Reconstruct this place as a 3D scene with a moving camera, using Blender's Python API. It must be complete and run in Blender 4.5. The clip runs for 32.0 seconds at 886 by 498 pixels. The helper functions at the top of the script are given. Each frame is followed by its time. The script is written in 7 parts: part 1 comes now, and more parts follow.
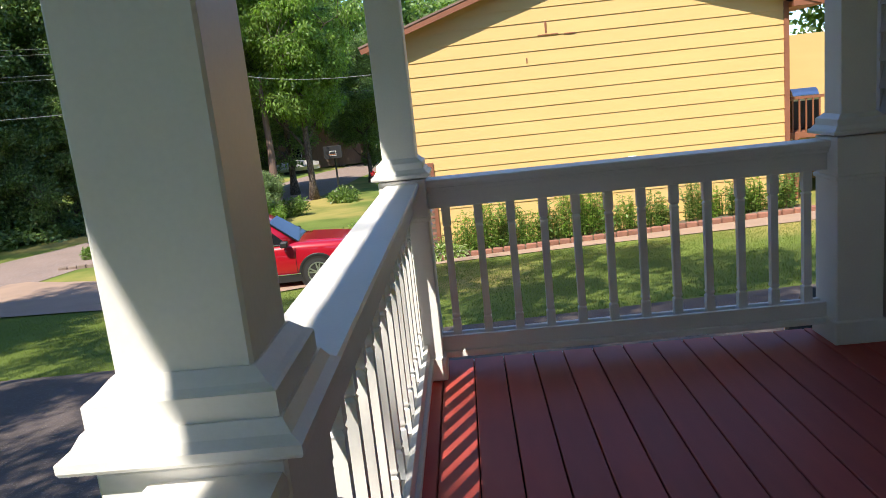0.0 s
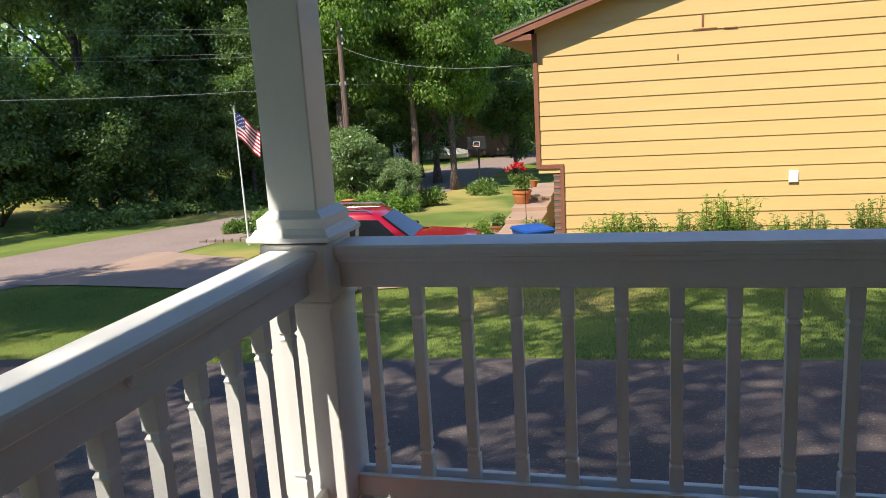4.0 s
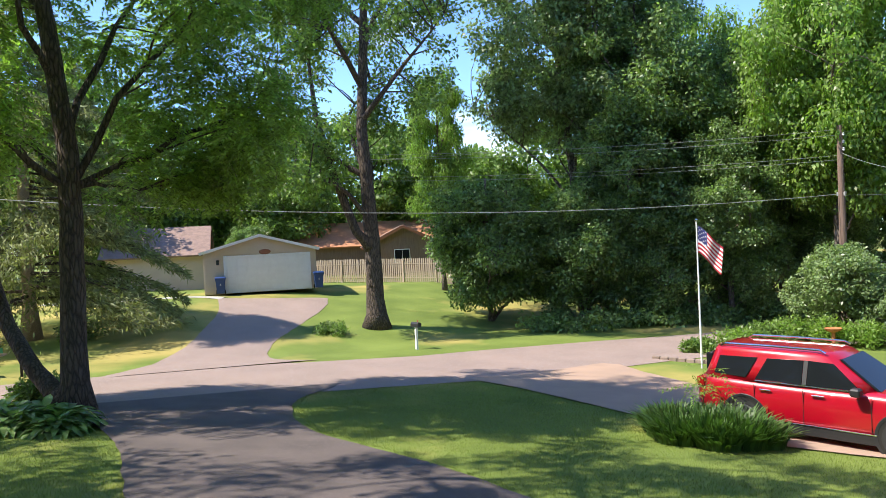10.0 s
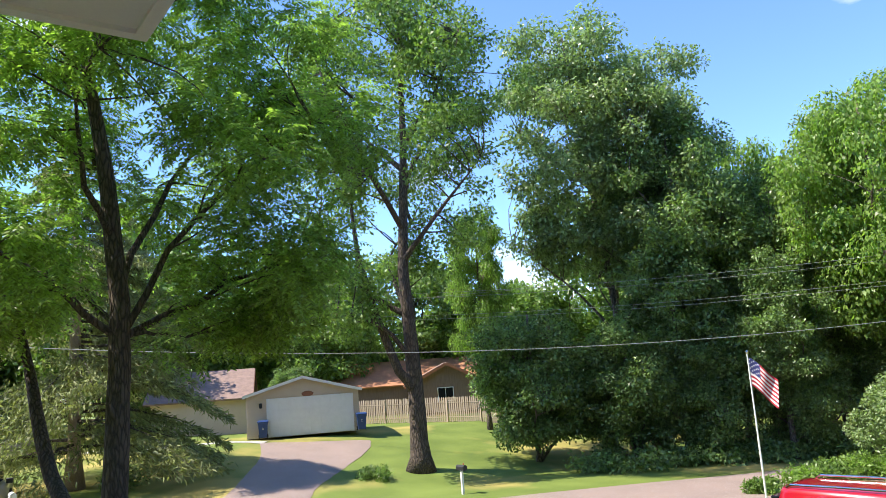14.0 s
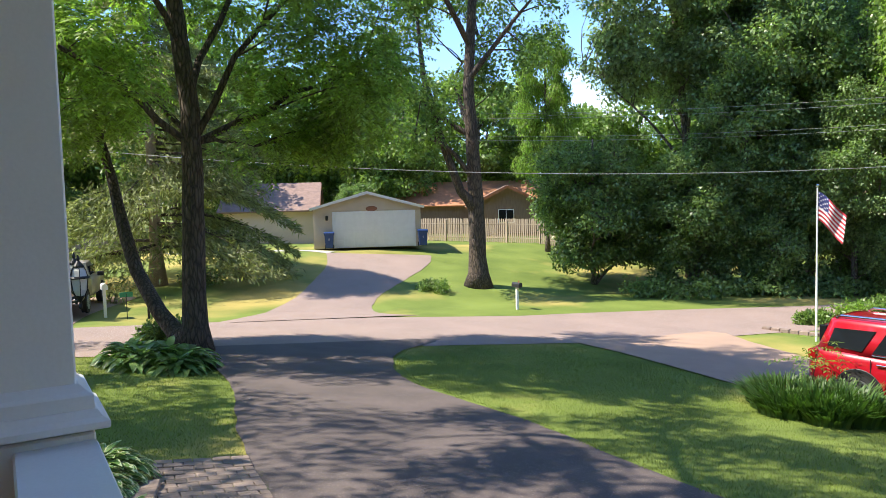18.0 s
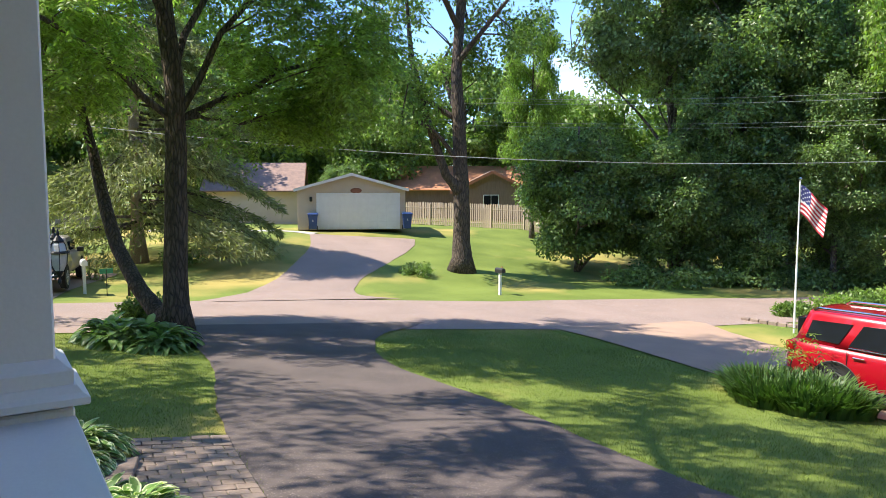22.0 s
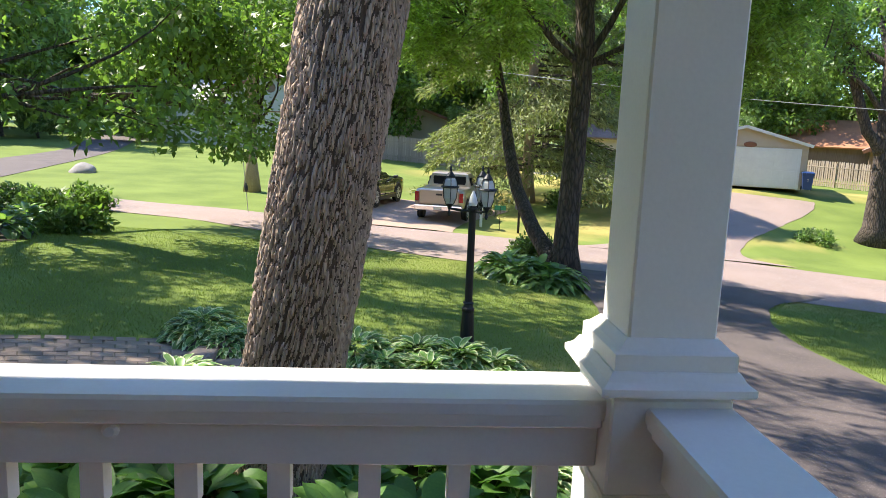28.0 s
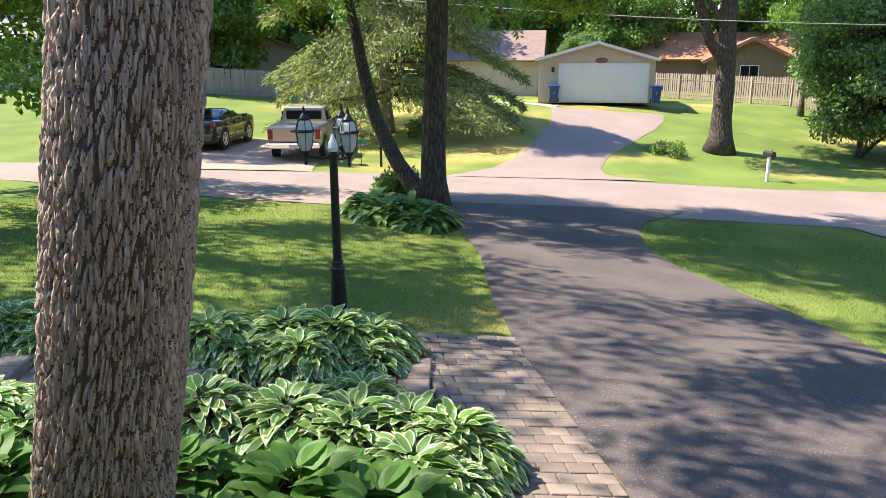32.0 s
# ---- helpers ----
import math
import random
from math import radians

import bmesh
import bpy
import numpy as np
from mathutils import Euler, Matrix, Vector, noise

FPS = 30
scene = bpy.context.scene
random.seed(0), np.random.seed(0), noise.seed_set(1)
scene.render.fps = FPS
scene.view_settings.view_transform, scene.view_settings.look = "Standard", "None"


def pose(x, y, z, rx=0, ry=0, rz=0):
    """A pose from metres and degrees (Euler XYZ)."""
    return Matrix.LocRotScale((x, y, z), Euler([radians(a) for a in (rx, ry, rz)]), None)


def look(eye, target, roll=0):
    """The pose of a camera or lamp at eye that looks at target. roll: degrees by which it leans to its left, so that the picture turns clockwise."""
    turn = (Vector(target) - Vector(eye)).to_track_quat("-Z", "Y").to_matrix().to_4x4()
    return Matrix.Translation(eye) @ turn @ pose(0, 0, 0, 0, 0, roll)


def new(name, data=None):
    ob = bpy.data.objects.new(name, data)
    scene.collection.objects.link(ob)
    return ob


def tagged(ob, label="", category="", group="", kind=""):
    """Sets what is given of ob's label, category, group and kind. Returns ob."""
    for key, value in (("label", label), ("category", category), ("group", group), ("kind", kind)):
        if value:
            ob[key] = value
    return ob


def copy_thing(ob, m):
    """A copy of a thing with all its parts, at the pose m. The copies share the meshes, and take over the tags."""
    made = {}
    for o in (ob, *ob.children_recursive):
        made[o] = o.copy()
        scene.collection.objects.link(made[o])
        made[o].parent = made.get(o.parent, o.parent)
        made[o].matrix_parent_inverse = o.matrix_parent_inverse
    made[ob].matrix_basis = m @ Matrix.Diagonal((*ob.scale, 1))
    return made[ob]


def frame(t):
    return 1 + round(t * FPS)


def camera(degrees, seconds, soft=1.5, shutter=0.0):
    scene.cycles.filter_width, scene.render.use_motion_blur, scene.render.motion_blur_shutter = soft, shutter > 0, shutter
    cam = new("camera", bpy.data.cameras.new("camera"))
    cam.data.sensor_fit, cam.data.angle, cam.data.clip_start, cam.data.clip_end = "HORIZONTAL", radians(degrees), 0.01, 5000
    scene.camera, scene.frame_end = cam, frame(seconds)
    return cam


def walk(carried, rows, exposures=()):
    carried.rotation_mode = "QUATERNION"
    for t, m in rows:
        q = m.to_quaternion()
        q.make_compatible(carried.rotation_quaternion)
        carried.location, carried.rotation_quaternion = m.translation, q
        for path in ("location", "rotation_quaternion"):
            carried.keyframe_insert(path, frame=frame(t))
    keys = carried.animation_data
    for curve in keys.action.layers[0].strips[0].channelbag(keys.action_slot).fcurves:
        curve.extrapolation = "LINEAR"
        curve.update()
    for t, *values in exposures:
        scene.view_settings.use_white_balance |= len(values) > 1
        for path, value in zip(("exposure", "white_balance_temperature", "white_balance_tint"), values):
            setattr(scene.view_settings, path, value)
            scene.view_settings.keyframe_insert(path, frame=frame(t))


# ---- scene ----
cam = camera(61.4, 32.0, soft=0.55)
PATH = [
    (0, (0.289, -3.302, 1.266), (0.2038, -1.3449, 0.8628), -6.03),
    (0.5, (0.357, -3.136, 1.267), (0.3428, -1.1791, 0.8541), -6.03),
    (1, (0.507, -2.906, 1.298), (0.3229, -0.9460, 0.9450), -4.20),
    (1.5, (0.666, -2.817, 1.314), (0.4058, -0.8593, 0.9980), -4.78),
    (2, (0.555, -2.642, 1.326), (0.3438, -0.6731, 1.0454), -6.05),
    (2.5, (0.580, -2.410, 1.301), (0.3321, -0.4481, 1.0018), -6.33),
    (3, (0.729, -2.315, 1.330), (0.3061, -0.3908, 0.9857), -4.10),
    (3.5, (0.819, -2.192, 1.317), (0.3421, -0.2907, 0.9200), -3.73),
    (5.5, (1.232, -1.331, 1.286), (0.7490, 0.5744, 0.9170), -2.20),
    (6, (1.252, -1.131, 1.334), (0.8066, 0.7887, 0.9936), -3.85),
    (6.5, (1.251, -0.858, 1.316), (0.7742, 1.0589, 1.0024), -5.60),
    (7, (1.379, -0.701, 1.340), (0.6624, 1.1438, 1.0518), -4.05),
    (7.5, (1.506, -0.584, 1.361), (0.6317, 1.1939, 1.0877), -3.09),
    (8, (1.515, -0.382, 1.363), (0.5703, 1.3638, 1.1188), -3.59),
    (8.5, (1.554, -0.238, 1.390), (0.4066, 1.3843, 1.1627), -3.80),
    (9, (1.618, -0.100, 1.419), (0.2437, 1.3410, 1.2326), -2.33),
    (9.5, (1.609, -0.047, 1.423), (0.1307, 1.2957, 1.3145), -1.53),
    (10, (1.567, -0.047, 1.386), (0.0141, 1.2127, 1.3446), -2.71),
    (10.5, (1.566, -0.047, 1.386), (-0.0184, 1.1735, 1.3948), -1.69),
    (11, (1.555, -0.047, 1.401), (-0.0705, 1.1175, 1.4434), -1.32),
    (11.5, (1.600, -0.047, 1.428), (-0.0335, 1.1024, 1.5303), -2.89),
    (12, (1.600, -0.047, 1.453), (-0.0348, 1.0945, 1.6093), -3.89),
    (12.5, (1.600, -0.047, 1.471), (-0.0272, 1.1028, 1.6445), -4.43),
    (13, (1.600, -0.047, 1.478), (-0.0168, 1.1084, 1.7037), -4.11),
    (13.5, (1.600, -0.047, 1.488), (-0.0023, 1.1111, 1.7905), -3.79),
    (14, (1.600, -0.047, 1.486), (0.0129, 1.1258, 1.8110), -4.12),
    (14.5, (1.600, -0.047, 1.484), (0.0100, 1.1145, 1.8346), -4.53),
    (15, (1.600, -0.060, 1.444), (-0.0373, 1.0505, 1.7373), -2.67),
    (15.5, (1.600, -0.065, 1.410), (-0.0914, 1.0001, 1.4792), -1.08),
    (17.5, (1.669, -0.047, 1.365), (-0.0451, 0.9779, 1.2579), -1.46),
    (18, (1.696, -0.047, 1.362), (-0.0155, 0.9787, 1.2247), -1.49),
    (18.5, (1.680, -0.047, 1.356), (-0.0156, 0.9999, 1.1858), -1.17),
    (19, (1.665, -0.047, 1.344), (-0.0098, 1.0276, 1.1435), -0.16),
    (19.5, (1.682, -0.047, 1.342), (0.0274, 1.0502, 1.1002), 0.66),
    (20, (1.653, -0.047, 1.336), (0.0067, 1.0484, 1.0362), 0.14),
    (20.5, (1.649, -0.047, 1.333), (-0.0056, 1.0243, 0.9944), -0.93),
    (21, (1.675, -0.047, 1.347), (0.0012, 1.0048, 1.0436), -0.96),
    (21.5, (1.670, -0.047, 1.356), (-0.0143, 1.0063, 1.1248), -0.58),
    (22, (1.664, -0.047, 1.353), (-0.0219, 1.0139, 1.1730), -0.02),
    (22.5, (1.703, -0.047, 1.370), (0.0178, 1.0204, 1.2260), 0.31),
    (23, (1.672, -0.047, 1.369), (-0.0120, 1.0277, 1.2738), 0.25),
    (23.5, (1.682, -0.047, 1.398), (-0.0041, 1.0286, 1.3785), -0.47),
    (24, (1.611, -0.047, 1.442), (-0.0525, 1.0627, 1.4800), -0.52),
    (24.5, (1.630, -0.047, 1.472), (-0.0027, 1.1072, 1.5183), -0.29),
    (26.5, (1.584, -0.200, 1.393), (-0.2995, 0.4721, 1.3649), 2.27),
    (27, (1.590, -0.298, 1.379), (-0.3481, 0.1614, 1.1981), 4.10),
    (27.5, (1.383, -0.410, 1.359), (-0.5723, -0.0825, 1.0951), 3.17),
    (28, (1.211, -0.467, 1.344), (-0.7548, -0.3151, 1.0088), 2.35),
    (28.5, (1.032, -0.392, 1.361), (-0.9211, -0.6297, 1.0019), 1.58),
    (29, (0.874, -0.363, 1.335), (-1.0086, -0.9101, 0.9396), 0.26),
    (29.5, (0.695, -0.388, 1.299), (-1.2047, -0.7999, 0.8282), -0.97),
    (30, (0.449, -0.419, 1.291), (-1.4729, -0.5446, 0.7519), -1.13),
    (30.5, (0.218, -0.370, 1.312), (-1.7014, -0.4413, 0.7545), 1.83),
    (31, (0.085, -0.351, 1.349), (-1.8512, -0.3017, 0.8502), 0.73),
    (31.5, (0.085, -0.309, 1.372), (-1.8225, 0.0283, 0.8742), -1.25),
    (32, (0.085, -0.355, 1.384), (-1.7813, 0.1476, 0.8697), -0.19),
]
walk(cam, [(t, look(eye, target, roll)) for t, eye, target, roll in PATH],
     [(0.0, 1.25, 7000, 10), (3.0, 1.08, 7000, 10), (7.5, 1.2, 7000, 10), (9.0, 1.42, 6900, 10), (15.0, 1.55, 6900, 10), (18.0, 1.62, 7000, 10), (24.0, 1.65, 7000, 10), (27.5, 1.85, 6900, 10), (29.3, 1.9, 7000, 10), (31.0, 1.9, 6900, 10), (32.0, 1.92, 6900, 10)])

# ---- light ----
SUN_AZ = math.atan2(-0.88, -0.47)
SUN_EL = radians(53)
sun_dir = Vector((math.cos(SUN_AZ) * math.cos(SUN_EL), math.sin(SUN_AZ) * math.cos(SUN_EL), math.sin(SUN_EL)))
world = bpy.data.worlds.new("world")
scene.world = world
world.use_nodes = True
wn, wl = world.node_tree.nodes, world.node_tree.links
sky = wn.new("ShaderNodeTexSky")
sky.sky_type = "NISHITA"
sky.sun_disc = False
sky.sun_elevation = SUN_EL
sky.sun_rotation = math.pi / 2 - SUN_AZ
sky.air_density, sky.dust_density, sky.ozone_density, sky.altitude = 0.9, 0.0, 4.0, 1200
# thin fair-weather clouds
wc, wm, wz, wr, wx = wn.new("ShaderNodeTexCoord"), wn.new("ShaderNodeMapping"), wn.new("ShaderNodeTexNoise"), wn.new("ShaderNodeValToRGB"), wn.new("ShaderNodeMix")
wm.inputs["Scale"].default_value, wm.inputs["Location"].default_value = (1, 1, 2.6), (0.7, 0.35, 0.2)
wz.inputs["Scale"].default_value, wz.inputs["Detail"].default_value = 3.2, 7
wr.color_ramp.elements[0].position, wr.color_ramp.elements[1].position = 0.60, 0.76
wx.data_type = "RGBA"
wx.inputs[7].default_value = (5.0, 5.0, 5.2, 1)
wl.new(wc.outputs["Generated"], wm.inputs["Vector"])
wl.new(wm.outputs[0], wz.inputs["Vector"])
wl.new(wz.outputs["Fac"], wr.inputs["Fac"])
wl.new(wr.outputs["Color"], wx.inputs[0])
tint = wn.new("ShaderNodeMix")
tint.data_type, tint.blend_type = "RGBA", "MULTIPLY"
tint.inputs[0].default_value, tint.inputs[7].default_value = 1.0, (0.70, 0.82, 1.0, 1)
wl.new(sky.outputs["Color"], tint.inputs[6])
wl.new(tint.outputs[2], wx.inputs[6])
wl.new(wx.outputs[2], wn["Background"].inputs["Color"])
wn["Background"].inputs["Strength"].default_value = 0.15
sun = new("sun", bpy.data.lights.new("sun", "SUN"))
sun.data.energy, sun.data.angle, sun.data.color = 3.2, radians(0.6), (1.0, 0.955, 0.88)
sun.matrix_world = look(sun_dir * 80, (0, 0, 0))
scene.view_settings.exposure = 1.3

# ---- materials ----
def mat(name, c1, c2=None, scale=4.0, rough=0.6, metal=0.0, bump=0.0, fine=60.0, stretch=(1, 1, 1), rnd=0.0, leaf=0.0, coat=0.0, contrast=(0.35, 0.65), spec=0.5, speck=None, dry=None):
    """A noise-varied surface: two scales of colour, fine relief, optional variation per object and light through leaves."""
    m = bpy.data.materials.new(name)
    m.use_nodes = True
    nt = m.node_tree
    n, l = nt.nodes, nt.links
    b = n["Principled BSDF"]
    b.inputs["Roughness"].default_value, b.inputs["Metallic"].default_value = rough, metal
    b.inputs["Specular IOR Level"].default_value, b.inputs["Coat Weight"].default_value = spec, coat
    tc, mp = n.new("ShaderNodeTexCoord"), n.new("ShaderNodeMapping")
    mp.inputs["Scale"].default_value = stretch
    l.new(tc.outputs["Object"], mp.inputs["Vector"])
    c2 = c2 or tuple(v * 0.8 for v in c1)
    big, small = n.new("ShaderNodeTexNoise"), n.new("ShaderNodeTexNoise")
    big.inputs["Scale"].default_value, big.inputs["Detail"].default_value = scale, 4
    small.inputs["Scale"].default_value, small.inputs["Detail"].default_value = fine, 3
    l.new(mp.outputs[0], big.inputs["Vector"])
    l.new(mp.outputs[0], small.inputs["Vector"])
    mix = n.new("ShaderNodeMix")
    mix.data_type = "FLOAT"
    mix.inputs[0].default_value = 0.35
    l.new(big.outputs["Fac"], mix.inputs[2])
    l.new(small.outputs["Fac"], mix.inputs[3])
    ramp = n.new("ShaderNodeValToRGB")
    ramp.color_ramp.elements[0].position, ramp.color_ramp.elements[1].position = contrast
    ramp.color_ramp.elements[0].color, ramp.color_ramp.elements[1].color = (*c2, 1), (*c1, 1)
    l.new(mix.outputs[0], ramp.inputs["Fac"])
    col = ramp.outputs["Color"]
    if speck:
        v, cr, mx = n.new("ShaderNodeTexVoronoi"), n.new("ShaderNodeValToRGB"), n.new("ShaderNodeMix")
        v.inputs["Scale"].default_value = speck[1]
        l.new(tc.outputs["Object"], v.inputs["Vector"])
        sep = n.new("ShaderNodeSeparateColor")
        l.new(v.outputs["Color"], sep.inputs[0])
        cr.color_ramp.elements[0].position, cr.color_ramp.elements[1].position = speck[2], speck[2] + 0.1
        l.new(sep.outputs[0], cr.inputs["Fac"])
        mx.data_type = "RGBA"
        l.new(cr.outputs["Color"], mx.inputs[0])
        l.new(col, mx.inputs[6])
        mx.inputs[7].default_value = (*speck[0], 1)
        col = mx.outputs[2]
    if dry:
        dn, cr, mx = n.new("ShaderNodeTexNoise"), n.new("ShaderNodeValToRGB"), n.new("ShaderNodeMix")
        dn.inputs["Scale"].default_value, dn.inputs["Detail"].default_value = dry[1], 6
        l.new(tc.outputs["Object"], dn.inputs["Vector"])
        cr.color_ramp.elements[0].position, cr.color_ramp.elements[1].position = dry[2], dry[2] + 0.14
        l.new(dn.outputs["Fac"], cr.inputs["Fac"])
        mx.data_type = "RGBA"
        # the yard south of the parking pad is watered and stays green
        sy, gr, mu = n.new("ShaderNodeSeparateXYZ"), n.new("ShaderNodeMapRange"), n.new("ShaderNodeMath")
        mu.operation = "MULTIPLY"
        gr.inputs["From Min"].default_value, gr.inputs["From Max"].default_value = -1.0, 5.0
        l.new(tc.outputs["Object"], sy.inputs[0])
        l.new(sy.outputs["Y"], gr.inputs["Value"])
        l.new(cr.outputs["Color"], mu.inputs[0])
        l.new(gr.outputs[0], mu.inputs[1])
        l.new(mu.outputs[0], mx.inputs[0])
        l.new(col, mx.inputs[6])
        mx.inputs[7].default_value = (*dry[0], 1)
        col = mx.outputs[2]
    if rnd or leaf:
        hsv = n.new("ShaderNodeHueSaturation")
        mr = n.new("ShaderNodeMapRange")
        if leaf:
            src = n.new("ShaderNodeNewGeometry").outputs["Random Per Island"]
        else:
            src = n.new("ShaderNodeObjectInfo").outputs["Random"]
        l.new(src, mr.inputs["Value"])
        k = rnd or 0.35
        mr.inputs["To Min"].default_value, mr.inputs["To Max"].default_value = 1 - k, 1 + k
        l.new(mr.outputs[0], hsv.inputs["Value"])
        l.new(col, hsv.inputs["Color"])
        col = hsv.outputs["Color"]
    l.new(col, b.inputs["Base Color"])
    if bump:
        bp = n.new("ShaderNodeBump")
        bp.inputs["Strength"].default_value, bp.inputs["Distance"].default_value = min(1, bump), 0.02
        l.new(mix.outputs[0], bp.inputs["Height"])
        l.new(bp.outputs["Normal"], b.inputs["Normal"])
    if leaf:
        tr, ms = n.new("ShaderNodeBsdfTranslucent"), n.new("ShaderNodeMixShader")
        warm = n.new("ShaderNodeMix")
        warm.data_type, warm.blend_type = "RGBA", "MULTIPLY"
        warm.inputs[0].default_value = 1.0
        warm.inputs[7].default_value = (1.2, 1.4, 0.65, 1)
        l.new(col, warm.inputs[6])
        l.new(warm.outputs[2], tr.inputs["Color"])
        ms.inputs[0].default_value = leaf
        l.new(b.outputs[0], ms.inputs[1])
        l.new(tr.outputs[0], ms.inputs[2])
        l.new(ms.outputs[0], n["Material Output"].inputs["Surface"])
    return m


M_WHITE = mat("white_paint", (0.84, 0.835, 0.82), (0.78, 0.775, 0.76), 3, 0.45, bump=0.05, fine=120)
M_DECK = mat("red_deck_paint", (0.44, 0.07, 0.055), (0.36, 0.057, 0.045), 2.5, 0.55, bump=0.12, fine=90, stretch=(6, 1, 1), rnd=0.12)
M_GAP = mat("dark_gap", (0.02, 0.018, 0.016), None, 4, 0.9)
M_SIDING = mat("beige_siding", (0.64, 0.59, 0.52), (0.58, 0.53, 0.47), 2, 0.6, bump=0.08, stretch=(1, 1, 3))
M_LAWN = mat("lawn_grass", (0.185, 0.24, 0.055), (0.11, 0.155, 0.034), 0.45, 0.85, bump=0.8, fine=38, contrast=(0.36, 0.66), spec=0.15, dry=((0.38, 0.31, 0.10), 0.16, 0.50))
M_BLADE = mat("grass_blade", (0.21, 0.27, 0.06), (0.13, 0.18, 0.04), 0.5, 0.6, leaf=0.3, rnd=0.45, spec=0.2)
M_ASPHALT = mat("driveway_asphalt", (0.125, 0.098, 0.090), (0.08, 0.064, 0.060), 1.2, 0.85, bump=0.6, fine=70, speck=((0.20, 0.165, 0.145), 75, 0.88))
M_ROAD = mat("road_asphalt", (0.31, 0.222, 0.187), (0.24, 0.175, 0.15), 0.6, 0.88, bump=0.4, fine=60, speck=((0.34, 0.29, 0.26), 40, 0.8))
M_CONC = mat("tan_concrete", (0.42, 0.285, 0.205), (0.34, 0.235, 0.175), 0.9, 0.85, bump=0.25, fine=50)
M_CONCG = mat("grey_concrete", (0.48, 0.46, 0.42), (0.38, 0.36, 0.33), 1.5, 0.85, bump=0.25, fine=50)
M_PAVER = mat("paver_brick", (0.29, 0.218, 0.172), (0.20, 0.152, 0.124), 5, 0.9, bump=0.5, fine=70, rnd=0.2)
M_SAND = mat("joint_sand", (0.20, 0.16, 0.12), (0.12, 0.10, 0.072), 6, 0.95, bump=0.4, fine=50)
M_DIRT = mat("bed_soil", (0.085, 0.06, 0.042), (0.05, 0.036, 0.026), 3, 0.95, bump=0.8, fine=30)
def bark(name, c1, c2, cell, tall, depth):
    """Furrowed bark: tall warped plates with dark cracks between them."""
    m = mat(name, c1, tuple(v * 0.7 for v in c1), 5, 0.92, fine=45, stretch=(1, 1, 0.5))
    n, l = m.node_tree.nodes, m.node_tree.links
    tc, nz, mp, add = n.new("ShaderNodeTexCoord"), n.new("ShaderNodeTexNoise"), n.new("ShaderNodeMapping"), n.new("ShaderNodeVectorMath")
    nz.inputs["Scale"].default_value = 3.0
    l.new(tc.outputs["Object"], nz.inputs["Vector"])
    sc = n.new("ShaderNodeVectorMath")
    sc.operation = "SCALE"
    sc.inputs[3].default_value = 0.10
    l.new(nz.outputs["Color"], sc.inputs[0])
    l.new(tc.outputs["Object"], add.inputs[0])
    l.new(sc.outputs[0], add.inputs[1])
    mp.inputs["Scale"].default_value = (1, 1, tall)
    l.new(add.outputs[0], mp.inputs["Vector"])
    v, cr, mx, bp = n.new("ShaderNodeTexVoronoi"), n.new("ShaderNodeValToRGB"), n.new("ShaderNodeMix"), n.new("ShaderNodeBump")
    v.feature = "DISTANCE_TO_EDGE"
    v.inputs["Scale"].default_value = cell
    l.new(mp.outputs[0], v.inputs["Vector"])
    cr.color_ramp.elements[0].position, cr.color_ramp.elements[1].position = 0.0, 0.22
    l.new(v.outputs["Distance"], cr.inputs["Fac"])
    mx.data_type = "RGBA"
    b = n["Principled BSDF"]
    old = b.inputs["Base Color"].links[0].from_socket
    l.new(cr.outputs["Color"], mx.inputs[0])
    mx.inputs[6].default_value = (*c2, 1)
    l.new(old, mx.inputs[7])
    l.new(mx.outputs[2], b.inputs["Base Color"])
    bp.inputs["Strength"].default_value, bp.inputs["Distance"].default_value = 1.0, depth
    l.new(cr.outputs["Color"], bp.inputs["Height"])
    l.new(bp.outputs["Normal"], b.inputs["Normal"])
    return m


M_BARK = bark("bark", (0.58, 0.435, 0.33), (0.33, 0.24, 0.18), 40, 0.22, 0.006)
# furrow colour of the big trunk: darker inner bark with recess shade put in
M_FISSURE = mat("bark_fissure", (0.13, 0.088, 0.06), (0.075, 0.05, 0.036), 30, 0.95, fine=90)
M_BARKG = bark("grey_bark", (0.27, 0.215, 0.17), (0.06, 0.045, 0.036), 12, 0.2, 0.03)
M_BARKD = bark("dark_bark", (0.15, 0.112, 0.085), (0.045, 0.033, 0.026), 12, 0.2, 0.03)
M_LEAF = mat("leaf_mid", (0.20, 0.30, 0.08), (0.128, 0.205, 0.055), 0.6, 0.40, leaf=0.45, rnd=0.45, spec=0.5)
M_LEAFB = mat("leaf_bright", (0.255, 0.375, 0.09), (0.18, 0.28, 0.066), 0.6, 0.40, leaf=0.55, rnd=0.42, spec=0.5)
M_LEAFD = mat("leaf_dark", (0.22, 0.32, 0.112), (0.135, 0.21, 0.075), 0.5, 0.36, leaf=0.42, rnd=0.5, spec=0.5)
M_LEAFS = mat("leaf_silvery", (0.26, 0.345, 0.155), (0.175, 0.245, 0.11), 0.6, 0.36, leaf=0.42, rnd=0.45, spec=0.5)
M_NEEDLE = mat("needles", (0.30, 0.32, 0.15), (0.19, 0.21, 0.095), 0.8, 0.55, leaf=0.35, rnd=0.4, spec=0.2)
M_YELLOW = mat("yellow_siding", (0.76, 0.51, 0.205), (0.71, 0.47, 0.188), 1.2, 0.55, bump=0.06, stretch=(0.4, 1, 3), fine=40)
M_BROWN = mat("brown_trim", (0.30, 0.12, 0.065), (0.24, 0.09, 0.05), 3, 0.6, bump=0.1)
